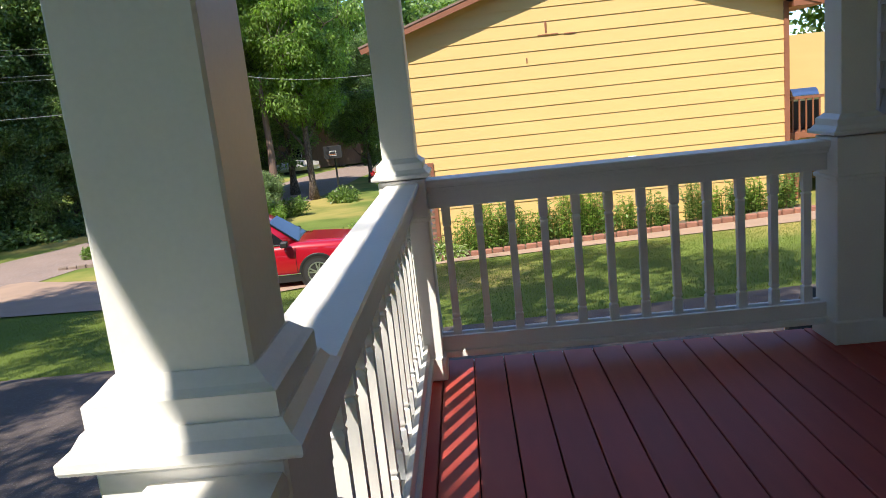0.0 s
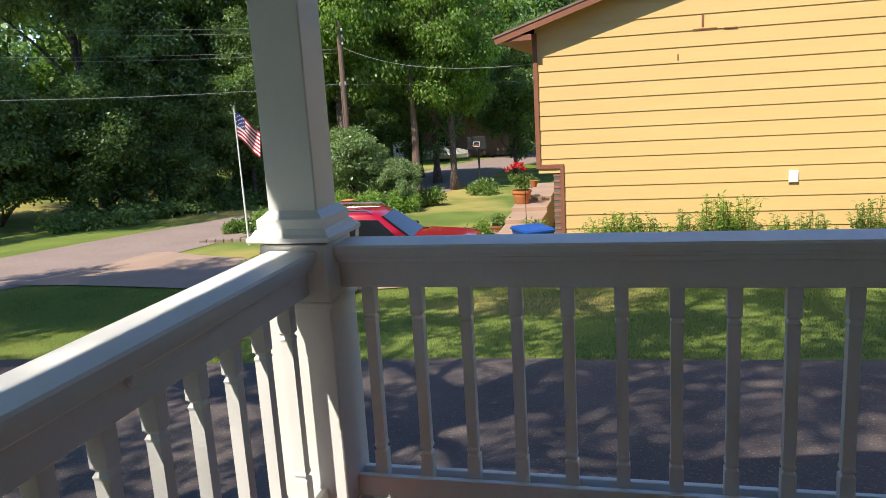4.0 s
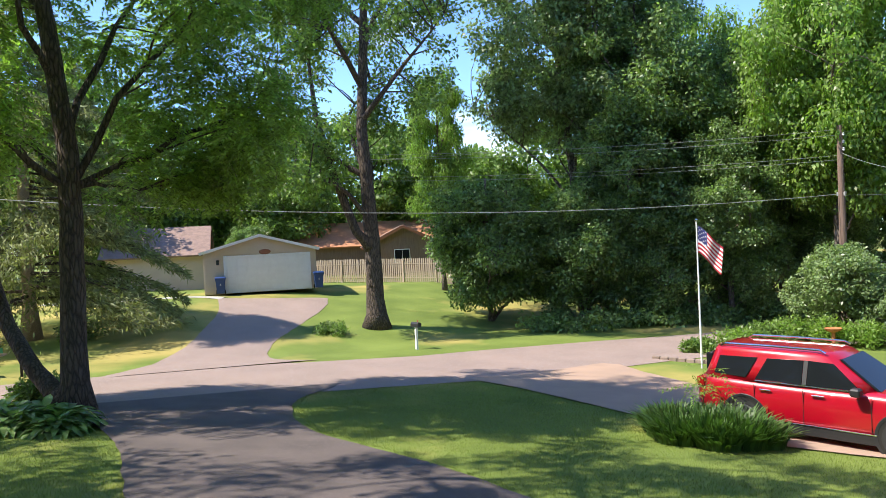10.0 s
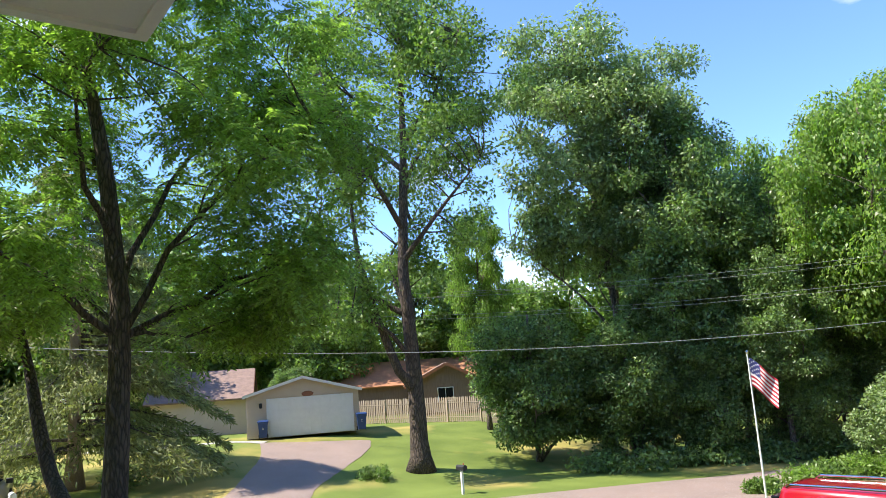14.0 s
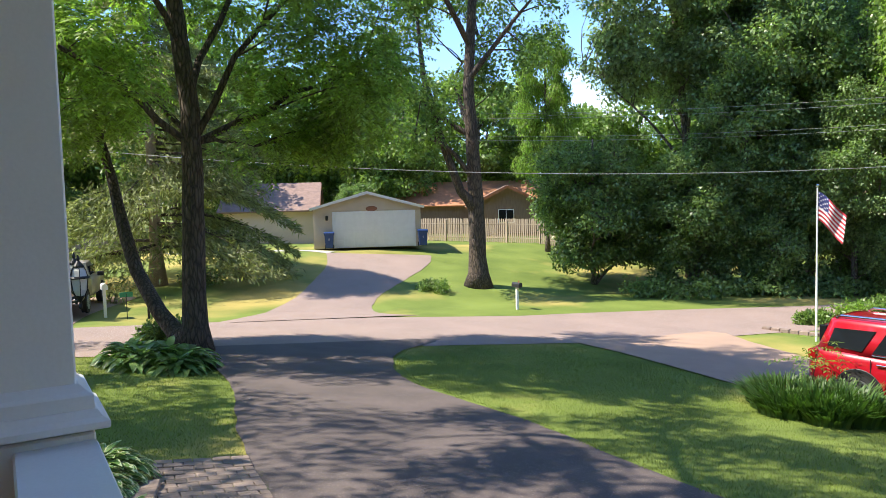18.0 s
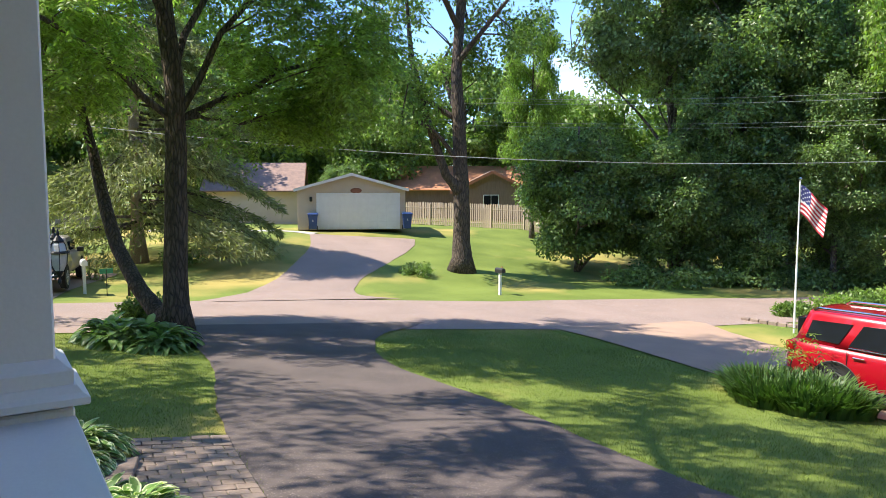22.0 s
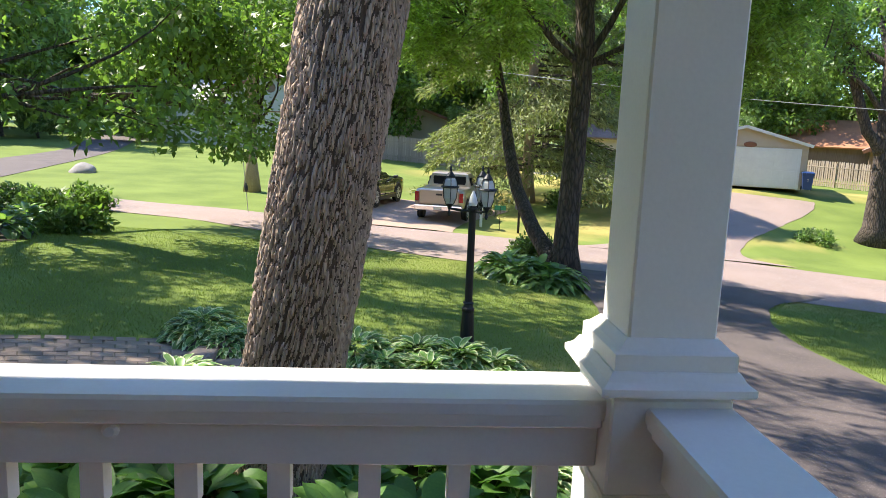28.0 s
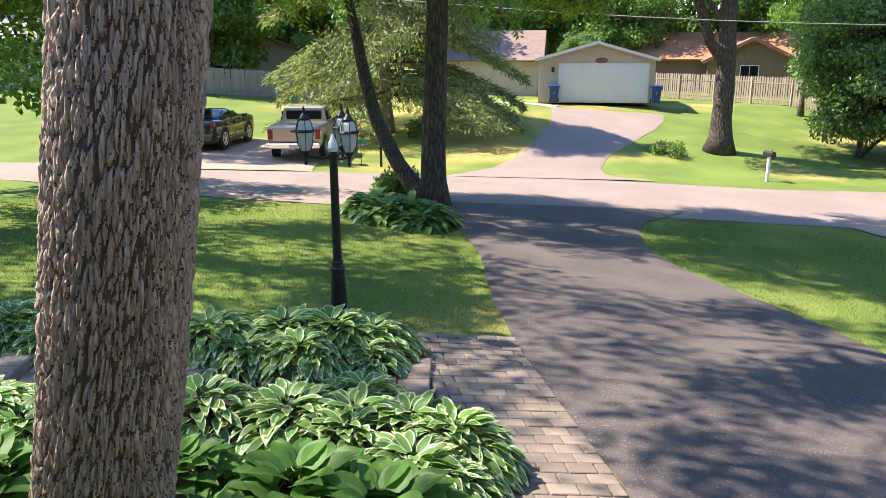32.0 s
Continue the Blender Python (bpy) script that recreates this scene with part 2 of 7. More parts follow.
M_RED = mat("red_car_paint", (0.44, 0.003, 0.018), (0.40, 0.003, 0.016), 1, 0.3, metal=0.1, coat=1.0, spec=0.5)
M_DGLASS = mat("dark_glass", (0.012, 0.014, 0.016), (0.010, 0.012, 0.014), 1, 0.04, spec=0.17)
M_BLACK = mat("black_plastic", (0.022, 0.022, 0.024), None, 6, 0.5, bump=0.05)
M_RUBBER = mat("rubber", (0.03, 0.03, 0.03), None, 8, 0.85, bump=0.2)
M_CHROME = mat("chrome", (0.75, 0.76, 0.78), (0.7, 0.71, 0.73), 5, 0.15, metal=1.0)
M_ALLOY = mat("alloy", (0.62, 0.63, 0.65), (0.56, 0.57, 0.6), 5, 0.32, metal=0.9)
M_BLUE = mat("blue_plastic", (0.010, 0.085, 0.36), (0.008, 0.07, 0.31), 3, 0.42, bump=0.05)
M_NAVY = mat("navy_plastic", (0.02, 0.06, 0.22), (0.016, 0.05, 0.18), 3, 0.45)
M_CREAM = mat("cream_siding", (0.64, 0.515, 0.38), (0.575, 0.46, 0.34), 1.2, 0.6, bump=0.05)
M_SHINGLE = mat("brown_shingle", (0.30, 0.20, 0.16), (0.20, 0.135, 0.11), 3, 0.9, bump=0.5, fine=14)
M_SHORANGE = mat("orange_shingle", (0.50, 0.22, 0.11), (0.34, 0.15, 0.08), 1.2, 0.9, bump=0.5, fine=14)
M_FENCE = mat("weathered_wood", (0.42, 0.33, 0.25), (0.32, 0.25, 0.19), 3, 0.85, bump=0.3, stretch=(4, 4, 0.5), rnd=0.15)
M_IRON = mat("black_iron", (0.018, 0.018, 0.02), None, 10, 0.45, metal=0.3, bump=0.1)
M_LAMPG = mat("frosted_pane", (0.62, 0.60, 0.55), (0.52, 0.50, 0.46), 5, 0.25)
M_POLE = mat("pole_wood", (0.24, 0.16, 0.12), (0.15, 0.10, 0.075), 4, 0.9, bump=0.5, stretch=(4, 4, 0.3))
M_WIRE = mat("wire", (0.36, 0.36, 0.34), None, 4, 0.6)
M_WIREL = mat("pale_wire", (0.45, 0.44, 0.42), None, 4, 0.5)
M_FRED = mat("flag_red", (0.52, 0.03, 0.05), None, 6, 0.75)
M_FWHITE = mat("flag_white", (0.78, 0.76, 0.74), None, 6, 0.75)
M_FBLUE = mat("flag_blue", (0.03, 0.04, 0.16), None, 6, 0.75)
M_TERRA = mat("terracotta", (0.55, 0.20, 0.08), (0.45, 0.16, 0.06), 6, 0.75, bump=0.2)
M_TERRAB = mat("house_brick", (0.34, 0.15, 0.10), (0.24, 0.11, 0.08), 8, 0.85, bump=0.3, rnd=0.2)
M_POTG = mat("cement_pot", (0.42, 0.36, 0.30), (0.30, 0.25, 0.21), 6, 0.85, bump=0.3)
M_PETAL = mat("red_petal", (0.60, 0.02, 0.03), None, 4, 0.6, leaf=0.3)
M_HOSTA = mat("hosta_leaf", (0.16, 0.29, 0.075), (0.11, 0.21, 0.055), 2, 0.4, leaf=0.3, spec=0.4)
M_HOSTAE = mat("hosta_edge", (0.62, 0.66, 0.40), (0.48, 0.54, 0.28), 3, 0.45, leaf=0.3)
M_HOSTAB = mat("big_hosta_leaf", (0.135, 0.265, 0.055), (0.085, 0.185, 0.04), 3.0, 0.5, leaf=0.4, rnd=0.25, spec=0.3)
M_FERN = mat("fern_leaf", (0.085, 0.165, 0.035), (0.05, 0.11, 0.024), 2, 0.5, leaf=0.35)
M_STONE = mat("boulder", (0.34, 0.31, 0.28), (0.22, 0.20, 0.18), 3, 0.9, bump=0.6)
M_SILVER = mat("tan_car_paint", (0.45, 0.38, 0.30), (0.43, 0.36, 0.29), 1, 0.3, metal=0.4, coat=0.6)
M_CARBLK = mat("black_car_paint", (0.012, 0.013, 0.015), None, 1, 0.2, coat=1.0)
M_AMBER = mat("amber_lens", (0.75, 0.28, 0.03), None, 3, 0.2)
M_TAIL = mat("tail_lens", (0.35, 0.01, 0.01), None, 3, 0.15)
M_PLATE = mat("plate_white", (0.7, 0.7, 0.7), None, 8, 0.5)
M_GREEN = mat("green_sign", (0.02, 0.22, 0.12), None, 4, 0.5)
M_PALE = mat("pale_siding", (0.66, 0.65, 0.60), (0.58, 0.57, 0.53), 2, 0.7, bump=0.1)
M_GREY = mat("grey_siding", (0.50, 0.49, 0.46), (0.44, 0.43, 0.40), 2, 0.7)


# ---- helpers ----
def part(name, bm, material, parent=None, label="", smooth=False):
    me = bpy.data.meshes.new(name)
    bm.to_mesh(me)
    bm.free()
    return part_mesh(name, me, material, parent, label, smooth)


def part_mesh(name, me, material, parent=None, label="", smooth=False):
    for mm in (material if isinstance(material, (list, tuple)) else [material]):
        me.materials.append(mm)
    if smooth:
        me.polygons.foreach_set("use_smooth", [True] * len(me.polygons))
    ob = new(name, me)
    if parent:
        ob.parent = parent
    if label:
        ob["label"] = label
    return ob


def empty(name, m, label, category, group="", kind=""):
    ob = new(name)
    ob.matrix_world = m
    return tagged(ob, label, category, group, kind)


def box(bm, x0, y0, z0, x1, y1, z1, bevel=0.0, m=None):
    r = bmesh.ops.create_cube(bm, size=1.0)
    vs = r["verts"]
    mm = Matrix.Translation(((x0 + x1) / 2, (y0 + y1) / 2, (z0 + z1) / 2)) @ Matrix.Diagonal((abs(x1 - x0), abs(y1 - y0), abs(z1 - z0), 1))
    if m is not None:
        mm = m @ mm
    bmesh.ops.transform(bm, matrix=mm, verts=vs)
    if bevel:
        es = list({e for v in vs for e in v.link_edges})
        bmesh.ops.bevel(bm, geom=es, offset=bevel, segments=1, affect="EDGES")
    return bm


def boxm(*a, **k):
    return box(bmesh.new(), *a, **k)


def rings(bm, sections, n=10, cap=True, phase=0.0):
    """A skin through round sections (centre, radius x, radius y, axis u, axis v)."""
    loops = []
    for c, rx, ry, u, v in sections:
        loops.append([bm.verts.new(Vector(c) + u * rx * math.cos(phase + 2 * math.pi * i / n) + v * ry * math.sin(phase + 2 * math.pi * i / n)) for i in range(n)])
    for a, b in zip(loops, loops[1:]):
        for i in range(n):
            bm.faces.new((a[i], a[(i + 1) % n], b[(i + 1) % n], b[i]))
    if cap:
        bm.faces.new(loops[0][::-1])
        bm.faces.new(loops[-1])
    return bm


def lathe(bm, profile, n=16, c=(0, 0, 0), phase=0.0):
    """Turned round z: profile of (radius, z)."""
    X, Y = Vector((1, 0, 0)), Vector((0, 1, 0))
    return rings(bm, [((c[0], c[1], c[2] + z), r, r, X, Y) for r, z in profile], n, phase=phase)


def tube(bm, pts, radii, n=8, cap=True):
    pts = [Vector(p) for p in pts]
    if not isinstance(radii, (list, tuple)):
        radii = [radii] * len(pts)
    sec = []
    u = None
    for i, p in enumerate(pts):
        d = (pts[min(i + 1, len(pts) - 1)] - pts[max(i - 1, 0)]).normalized()
        if u is None:
            u = d.orthogonal().normalized()
        u = (u - d * u.dot(d)).normalized()
        sec.append((p, radii[i], radii[i], u.copy(), d.cross(u)))
    return rings(bm, sec, n, cap)


def ground(x, y):
    s = max(-0.108, min(-0.06, -0.108 + (-x - 4) * 0.002))
    yy = min(y, 18) + 0.35 * max(0, y - 18)
    yy = max(yy, -6) + 0.3 * min(0, yy + 6)
    h = -1.25 + 0.045 * max(x, -27) + s * yy
    if x < -27:
        u = min(1, max(0, (y - 4) / 12))
        u = u * u * (3 - 2 * u)
        h += 0.14 * min(13, -27 - x) * u + 0.02 * min(40, -27 - x) * (1 - u)
    return h


def from_arrays(name, V, F, material, parent=None, label="", smooth=False):
    """A mesh from an array of corners and an array of faces that all have as many corners."""
    V, F = np.asarray(V, dtype=np.float32), np.asarray(F, dtype=np.int32)
    me = bpy.data.meshes.new(name)
    me.vertices.add(len(V))
    me.vertices.foreach_set("co", V.ravel())
    k = F.shape[1]
    me.loops.add(F.size)
    me.loops.foreach_set("vertex_index", F.ravel())
    me.polygons.add(len(F))
    me.polygons.foreach_set("loop_start", np.arange(0, F.size, k, dtype=np.int32))
    me.update(calc_edges=True)
    return part_mesh(name, me, material, parent, label, smooth)


def ribbon(name, pairs, n, m, lift, material, label, category):
    """A sheet on the ground between two edges, given as pairs of points, rounded off between them."""
    def along(pts, t):
        k = t * (len(pts) - 1)
        i = min(int(k), len(pts) - 2)
        f = k - i
        p = [pts[max(i - 1, 0)], pts[i], pts[i + 1], pts[min(i + 2, len(pts) - 1)]]
        return [0.5 * (2 * p[1][a] + (p[2][a] - p[0][a]) * f + (2 * p[0][a] - 5 * p[1][a] + 4 * p[2][a] - p[3][a]) * f * f + (3 * p[1][a] - p[0][a] - 3 * p[2][a] + p[3][a]) * f ** 3) for a in (0, 1)]
    V, F = [], []
    A, B = [p[0] for p in pairs], [p[1] for p in pairs]
    for i in range(n + 1):
        a, b = along(A, i / n), along(B, i / n)
        for j in range(m + 1):
            f = j / m
            x, y = a[0] + (b[0] - a[0]) * f, a[1] + (b[1] - a[1]) * f
            e = 0.045 * noise.noise((x * 1.3, y * 1.3, 2)) if j in (0, m) else 0
            x, y = x + e, y + e
            V.append((x, y, ground(x, y) + (lift if 0 < j < m else lift - 0.03)))
    for i in range(n):
        for j in range(m):
            a = i * (m + 1) + j
            F.append((a, a + 1, a + m + 2, a + m + 1))
    ob = from_arrays(name, V, F, material, smooth=True)
    return tagged(ob, label, category, kind="structure")

# ---- ground, road, drives ----
gx = np.unique(np.concatenate([np.arange(-60, 16, 0.5), -60 - np.geomspace(1, 900, 26), 16 + np.geomspace(1, 900, 26)]))
gy = np.unique(np.concatenate([np.arange(-20, 45, 0.5), -20 - np.geomspace(1, 900, 26), 45 + np.geomspace(1, 900, 26)]))
GV = [(x, y, ground(x, y) + 0.008 * noise.noise((x * 0.6, y * 0.6, 0))) for y in gy for x in gx]
w = len(gx)
GF = [(j * w + i, j * w + i + 1, (j + 1) * w + i + 1, (j + 1) * w + i) for j in range(len(gy) - 1) for i in range(w - 1)]
tagged(from_arrays("ground", GV, GF, M_LAWN, smooth=True), "mown green lawn with worn yellowish patches", "lawn", kind="structure")
ribbon("road", [((-34, -52), (-42, -56)), ((-30, -38), (-37, -40)), ((-26, -21), (-32, -23)), ((-22.3, -9.5), (-27.8, -11.3)), ((-18.6, -2), (-24.8, -3)), ((-17.3, 3), (-24.6, 3)),
                ((-16.7, 9.5), (-24.4, 10)), ((-15.9, 14.5), (-23.4, 14.5)), ((-15.0, 19.5), (-22.2, 19.5)), ((-13.8, 25), (-20.3, 25)), ((-11.5, 32), (-17.8, 32)),
                ((-9.5, 41), (-16, 42)), ((-9, 52), (-15.5, 53)), ((-8, 66), (-15, 66)), ((-2, 90), (-10, 92))], 150, 8, 0.045, M_ROAD, "light worn asphalt street with dappled tree shade", "road")
ribbon("driveway_front", [((-18.2, 3.4), (-17.6, 11.6)), ((-16.4, 3.9), (-15.9, 9.2)), ((-14.8, 3.9), (-14.0, 7.9)), ((-12.3, 3.6), (-11.5, 7.1)), ((-8.8, 2.75), (-8.0, 7.2)), ((-6.8, 2.4), (-5.6, 7.0)), ((-4.2, 2.1), (-3.9, 6.9)),
                    ((-1.5, 1.6), (-1.4, 7.0)), ((1, 0.9), (1.5, 6.7)), ((6, 0.7), (6, 6.4)), ((14, 0.7), (14, 6.4))], 110, 14, 0.065, M_ASPHALT, "dark coarse asphalt driveway beside the porch", "driveway")
ribbon("driveway_neighbour", [((-16.2, 15.2), (-15.6, 21.5)), ((-13.5, 15.0), (-13.2, 20.4)), ((-10, 14.3), (-10.5, 19.5)), ((-6, 13.4), (-7, 18.9)), ((-2, 14.8), (-3, 18.9)), ((-0.9, 15.6), (-1.0, 18.9))], 50, 8, 0.06, M_CONC, "tan concrete driveway under the red car", "driveway")
ribbon("driveway_garage", [((-24, 6.0), (-24, 14.2)), ((-26.3, 8.2), (-25.6, 13.1)), ((-29, 10.6), (-28.4, 14.4)), ((-32.2, 12.8), (-31.4, 17.2)), ((-36, 15.2), (-35.4, 21.2)), ((-39.5, 16.6), (-37.6, 22.6))], 50, 8, 0.05, M_ROAD, "pale asphalt driveway rising to the garage", "driveway")

# ---- porch ----
A, C, S = 0.101, 0.126, 0.074
RAIL_Z = 0.905
PX = 1.95
NY = -2.50


def column(x, y, label):
    """A square porch post: pedestal, cap, neck moulding and a tapered upper shaft."""
    t = empty("porch_column", pose(x, y, 0), label, "column", "porch columns")
    part("pedestal", boxm(-A, -A, 0, A, A, 0.92, bevel=0.004), M_WHITE, t)
    part("base_board", boxm(-A - 0.012, -A - 0.012, 0, A + 0.012, A + 0.012, 0.11, bevel=0.006), M_WHITE, t)
    part("band", boxm(-A - 0.008, -A - 0.008, 0.735, A + 0.008, A + 0.008, 0.755, bevel=0.004), M_WHITE, t)
    bm = bmesh.new()
    X, Y = Vector((1, 0, 0)), Vector((0, 1, 0))
    r2 = math.sqrt(2)
    prof = [(A, 0.925), (C - 0.002, 0.930), (C, 0.934), (C, 0.944), (C - 0.012, 0.952), (A + 0.004, 0.966)]
    rings(bm, [((0, 0, z), r * r2, r * r2, X, Y) for r, z in prof], 4, phase=math.pi / 4)
    part("cap", bm, M_WHITE, t)
    bm = bmesh.new()
    prof = [(A, 0.964), (A, 0.993), (A - 0.003, 0.996), (A - 0.010, 1.000), (S + 0.003, 1.014)]
    rings(bm, [((0, 0, z), r * r2, r * r2, X, Y) for r, z in prof], 4, phase=math.pi / 4)
    part("neck_moulding", bm, M_WHITE, t)
    part("shaft", boxm(-S, -S, 1.0, S, S, 2.36, bevel=0.004), M_WHITE, t)
    return t


column(0, 0, "white painted square corner post at the porch end")
column(-0.025, NY, "white painted square post in the front railing")
column(PX, 0, "white painted square post against the house wall")
column(0, NY * 2 + 0.1, "white painted square post further along the porch")


def baluster_mesh():
    bm = bmesh.new()
    X, Y = Vector((1, 0, 0)), Vector((0, 1, 0))
    h = 0.019 * math.sqrt(2)
    prof = [(h, 0.16), (h, 0.245), (h * 0.66, 0.252), (h * 0.95, 0.262), (h * 0.95, 0.268), (h * 0.85, 0.275), (h * 0.85, 0.665), (h * 0.95, 0.672), (h * 0.66, 0.682), (h, 0.69), (h, 0.80)]
    rings(bm, [((0, 0, z), r, r, X, Y) for r, z in prof], 4, phase=math.pi / 4)
    me = bpy.data.meshes.new("baluster")
    bm.to_mesh(me)
    bm.free()
    me.materials.append(M_WHITE)
    return me


BAL = baluster_mesh()


def railing(p, q, label):
    """A guard from p to q along one axis, with its top board, fascia, bottom rail and balusters."""
    d = Vector((q[0] - p[0], q[1] - p[1], 0))
    ln = d.length
    t = empty("porch_railing", Matrix.Translation((p[0], p[1], 0)) @ Matrix.Rotation(math.atan2(d.y, d.x), 4, "Z"), label, "railing", "porch railings")
    bm = bmesh.new()
    prof = [(-0.070, 0.870), (0.070, 0.870), (0.070, 0.878), (0.074, 0.880), (0.074, 0.898), (0.070, 0.905), (-0.070, 0.905), (-0.074, 0.898), (-0.074, 0.880), (-0.070, 0.878)]
    la = [bm.verts.new((0, y, z)) for y, z in prof]
    lb = [bm.verts.new((ln, y, z)) for y, z in prof]
    for i in range(len(prof)):
        bm.faces.new((la[i], la[(i + 1) % len(prof)], lb[(i + 1) % len(prof)], lb[i]))
    bm.faces.new(la[::-1])
    bm.faces.new(lb)
    part("top_rail", bm, M_WHITE, t)
    part("moulding", boxm(0, -0.062, 0.852, ln, 0.062, 0.870, bevel=0.003), M_WHITE, t)
    part("upper_fascia", boxm(0, 0.020, 0.775, ln, 0.040, 0.852, bevel=0.002), M_WHITE, t)
    part("upper_fascia", boxm(0, -0.040, 0.775, ln, -0.020, 0.852, bevel=0.002), M_WHITE, t)
    part("lower_rail", boxm(0, 0.020, 0.105, ln, 0.040, 0.175, bevel=0.002), M_WHITE, t)
    part("lower_rail", boxm(0, -0.040, 0.105, ln, -0.020, 0.175, bevel=0.002), M_WHITE, t)
    part("foot_rail", boxm(0, -0.055, 0.075, ln, 0.055, 0.105, bevel=0.003), M_WHITE, t)
    n = max(1, round(ln / 0.15))
    for i in range(n):
        b = new("baluster", BAL)
        b.parent = t
        b.location = ((i + 0.5) * ln / n, 0, 0)
    return t


railing((A, 0.03), (PX - A, 0.03), "white painted railing with square balusters at the porch end")
railing((0, NY + A), (0, -A), "white painted railing with square balusters along the porch front")
railing((0, NY * 2 + 0.1 + A), (0, NY - A), "white painted railing continuing along the porch front")

WX = PX + A + 0.03
# deck boards run along the porch
fl = tagged(new("floor"), "red painted wooden porch floor boards with dark gaps", "porch floor", kind="structure")
part("floor_substrate", boxm(-0.16, -8, -0.20, WX, 0.16, -0.045), M_GAP, fl)
bm = boxm(0, -8, -0.032, 0.1385, 0.15, 0.0, bevel=0.003)
me = bpy.data.meshes.new("board")
bm.to_mesh(me)
bm.free()
me.materials.append(M_DECK)
for i in range(16):
    b = new("board", me)
    b.parent = fl
    b.location = (-0.15 + i * 0.1435 - 0.045, 0, 0)
sk = tagged(new("trim_porch"), "white skirt boards below the porch floor", "skirt", kind="structure")
part("skirt", boxm(-0.19, -8, -0.26, -0.165, 0.18, -0.02), M_WHITE, sk)
part("skirt", boxm(-0.19, 0.165, -0.26, WX, 0.19, -0.02), M_WHITE, sk)
part("lattice_panel", boxm(-0.17, -8, -1.5, -0.13, 0.15, -0.26), M_FENCE, sk)
part("lattice_panel", boxm(-0.13, 0.11, -1.6, WX, 0.15, -0.26), M_FENCE, sk)
# own house
hs = tagged(new("wall_house"), "beige lap-sided house wall along the porch", "wall", kind="structure")
part("sheathing", boxm(WX + 0.02, -9, -1.6, WX + 0.2, 0.1, 3.4), M_SIDING, hs)
part("sheathing", boxm(WX + 0.2, -0.1, -1.9, WX + 9, 0.1, 3.4), M_SIDING, hs)
part("corner_board", boxm(WX - 0.005, 0.0, -1.6, WX + 0.12, 0.125, 2.4), M_WHITE, hs)
for i in range(22):
    bm = bmesh.new()
    z = -0.05 + i * 0.115
    v = [bm.verts.new(c) for c in ((WX + 0.019, -9, z), (WX - 0.012, -9, z), (WX + 0.012, -9, z + 0.117), (WX + 0.019, -9, z + 0.117), (WX + 0.019, -0.002, z), (WX - 0.012, -0.002, z), (WX + 0.012, -0.002, z + 0.117), (WX + 0.019, -0.002, z + 0.117))]
    for f in ((0, 1, 2, 3), (7, 6, 5, 4), (0, 4, 5, 1), (1, 5, 6, 2), (2, 6, 7, 3)):
        bm.faces.new([v[k] for k in f])
    part("clapboard", bm, M_SIDING, hs)
# porch roof
rf = tagged(new("ceiling"), "white porch ceiling under a low roof", "ceiling", kind="structure")
part("ceiling_panel", boxm(-0.54, -9, 2.535, WX + 0.02, 0.48, 2.57), M_WHITE, rf)
part("eave_fascia", boxm(-0.58, -9, 2.52, -0.54, 0.52, 2.70), M_WHITE, rf)
part("eave_fascia", boxm(-0.54, 0.48, 2.52, WX, 0.52, 2.70), M_WHITE, rf)
part("beam", boxm(-0.085, -9, 2.36, 0.085, 0.085, 2.535), M_WHITE, rf)
part("beam", boxm(0.085, -0.085, 2.36, WX, 0.085, 2.535), M_WHITE, rf)
ro = tagged(new("roof"), "brown shingled roof over the porch", "roof", kind="structure")
bm = bmesh.new()
pr = [(-0.61, 2.70), (-0.61, 2.74), (3.2, 4.1), (9, 4.1), (9, 2.70)]
a = [bm.verts.new((x, -9, z)) for x, z in pr]
b = [bm.verts.new((x, 0.55, z)) for x, z in pr]
for i in range(5):
    bm.faces.new((a[i], a[(i + 1) % 5], b[(i + 1) % 5], b[i]))
bm.faces.new(a[::-1])
bm.faces.new(b)
part("roof_slab", bm, M_SHINGLE, ro)

# ---- yellow house ----
YW, YZ = 17.3, -3.2
yh = empty("yellow_house", pose(-1.28, YW, YZ), "yellow lap-sided house with brown trim and low gable roof", "house")
L, D = 10.3, 13.0
NOTCH, NZ = 0.55, 2.57
EZ, PZ = 2.88 - YZ, 4.55 - YZ


def gable(bm, x0, x1, y0, y1, ez, pz):
    pr = [(x0, 0), (x1, 0), (x1, ez), ((x0 + x1) / 2, pz), (x0, ez)]
    a = [bm.verts.new((x, y0, z)) for x, z in pr]
    b = [bm.verts.new((x, y1, z)) for x, z in pr]
    for i in range(5):
        bm.faces.new((a[(i + 1) % 5], a[i], b[i], b[(i + 1) % 5]))
    bm.faces.new(a)
    bm.faces.new(b[::-1])
    return bm


bm = bmesh.new()
for x0, x1, z0, z1, zp in ((0, L, NZ, EZ, PZ), (NOTCH, L, 0.2, NZ, None)):
    pr = [(x0, z0), (x1, z0), (x1, z1)] + ([(L / 2, zp)] if zp else []) + [(x0, z1)]
    a = [bm.verts.new((x, 0.05, z)) for x, z in pr]
    b = [bm.verts.new((x, D, z)) for x, z in pr]
    for i in range(len(pr)):
        bm.faces.new((a[(i + 1) % len(pr)], a[i], b[i], b[(i + 1) % len(pr)]))
    bm.faces.new(a)
    bm.faces.new(b[::-1])
part("wall", bm, M_YELLOW, yh)
sl = (PZ - EZ) / (L / 2)
z = 0.245
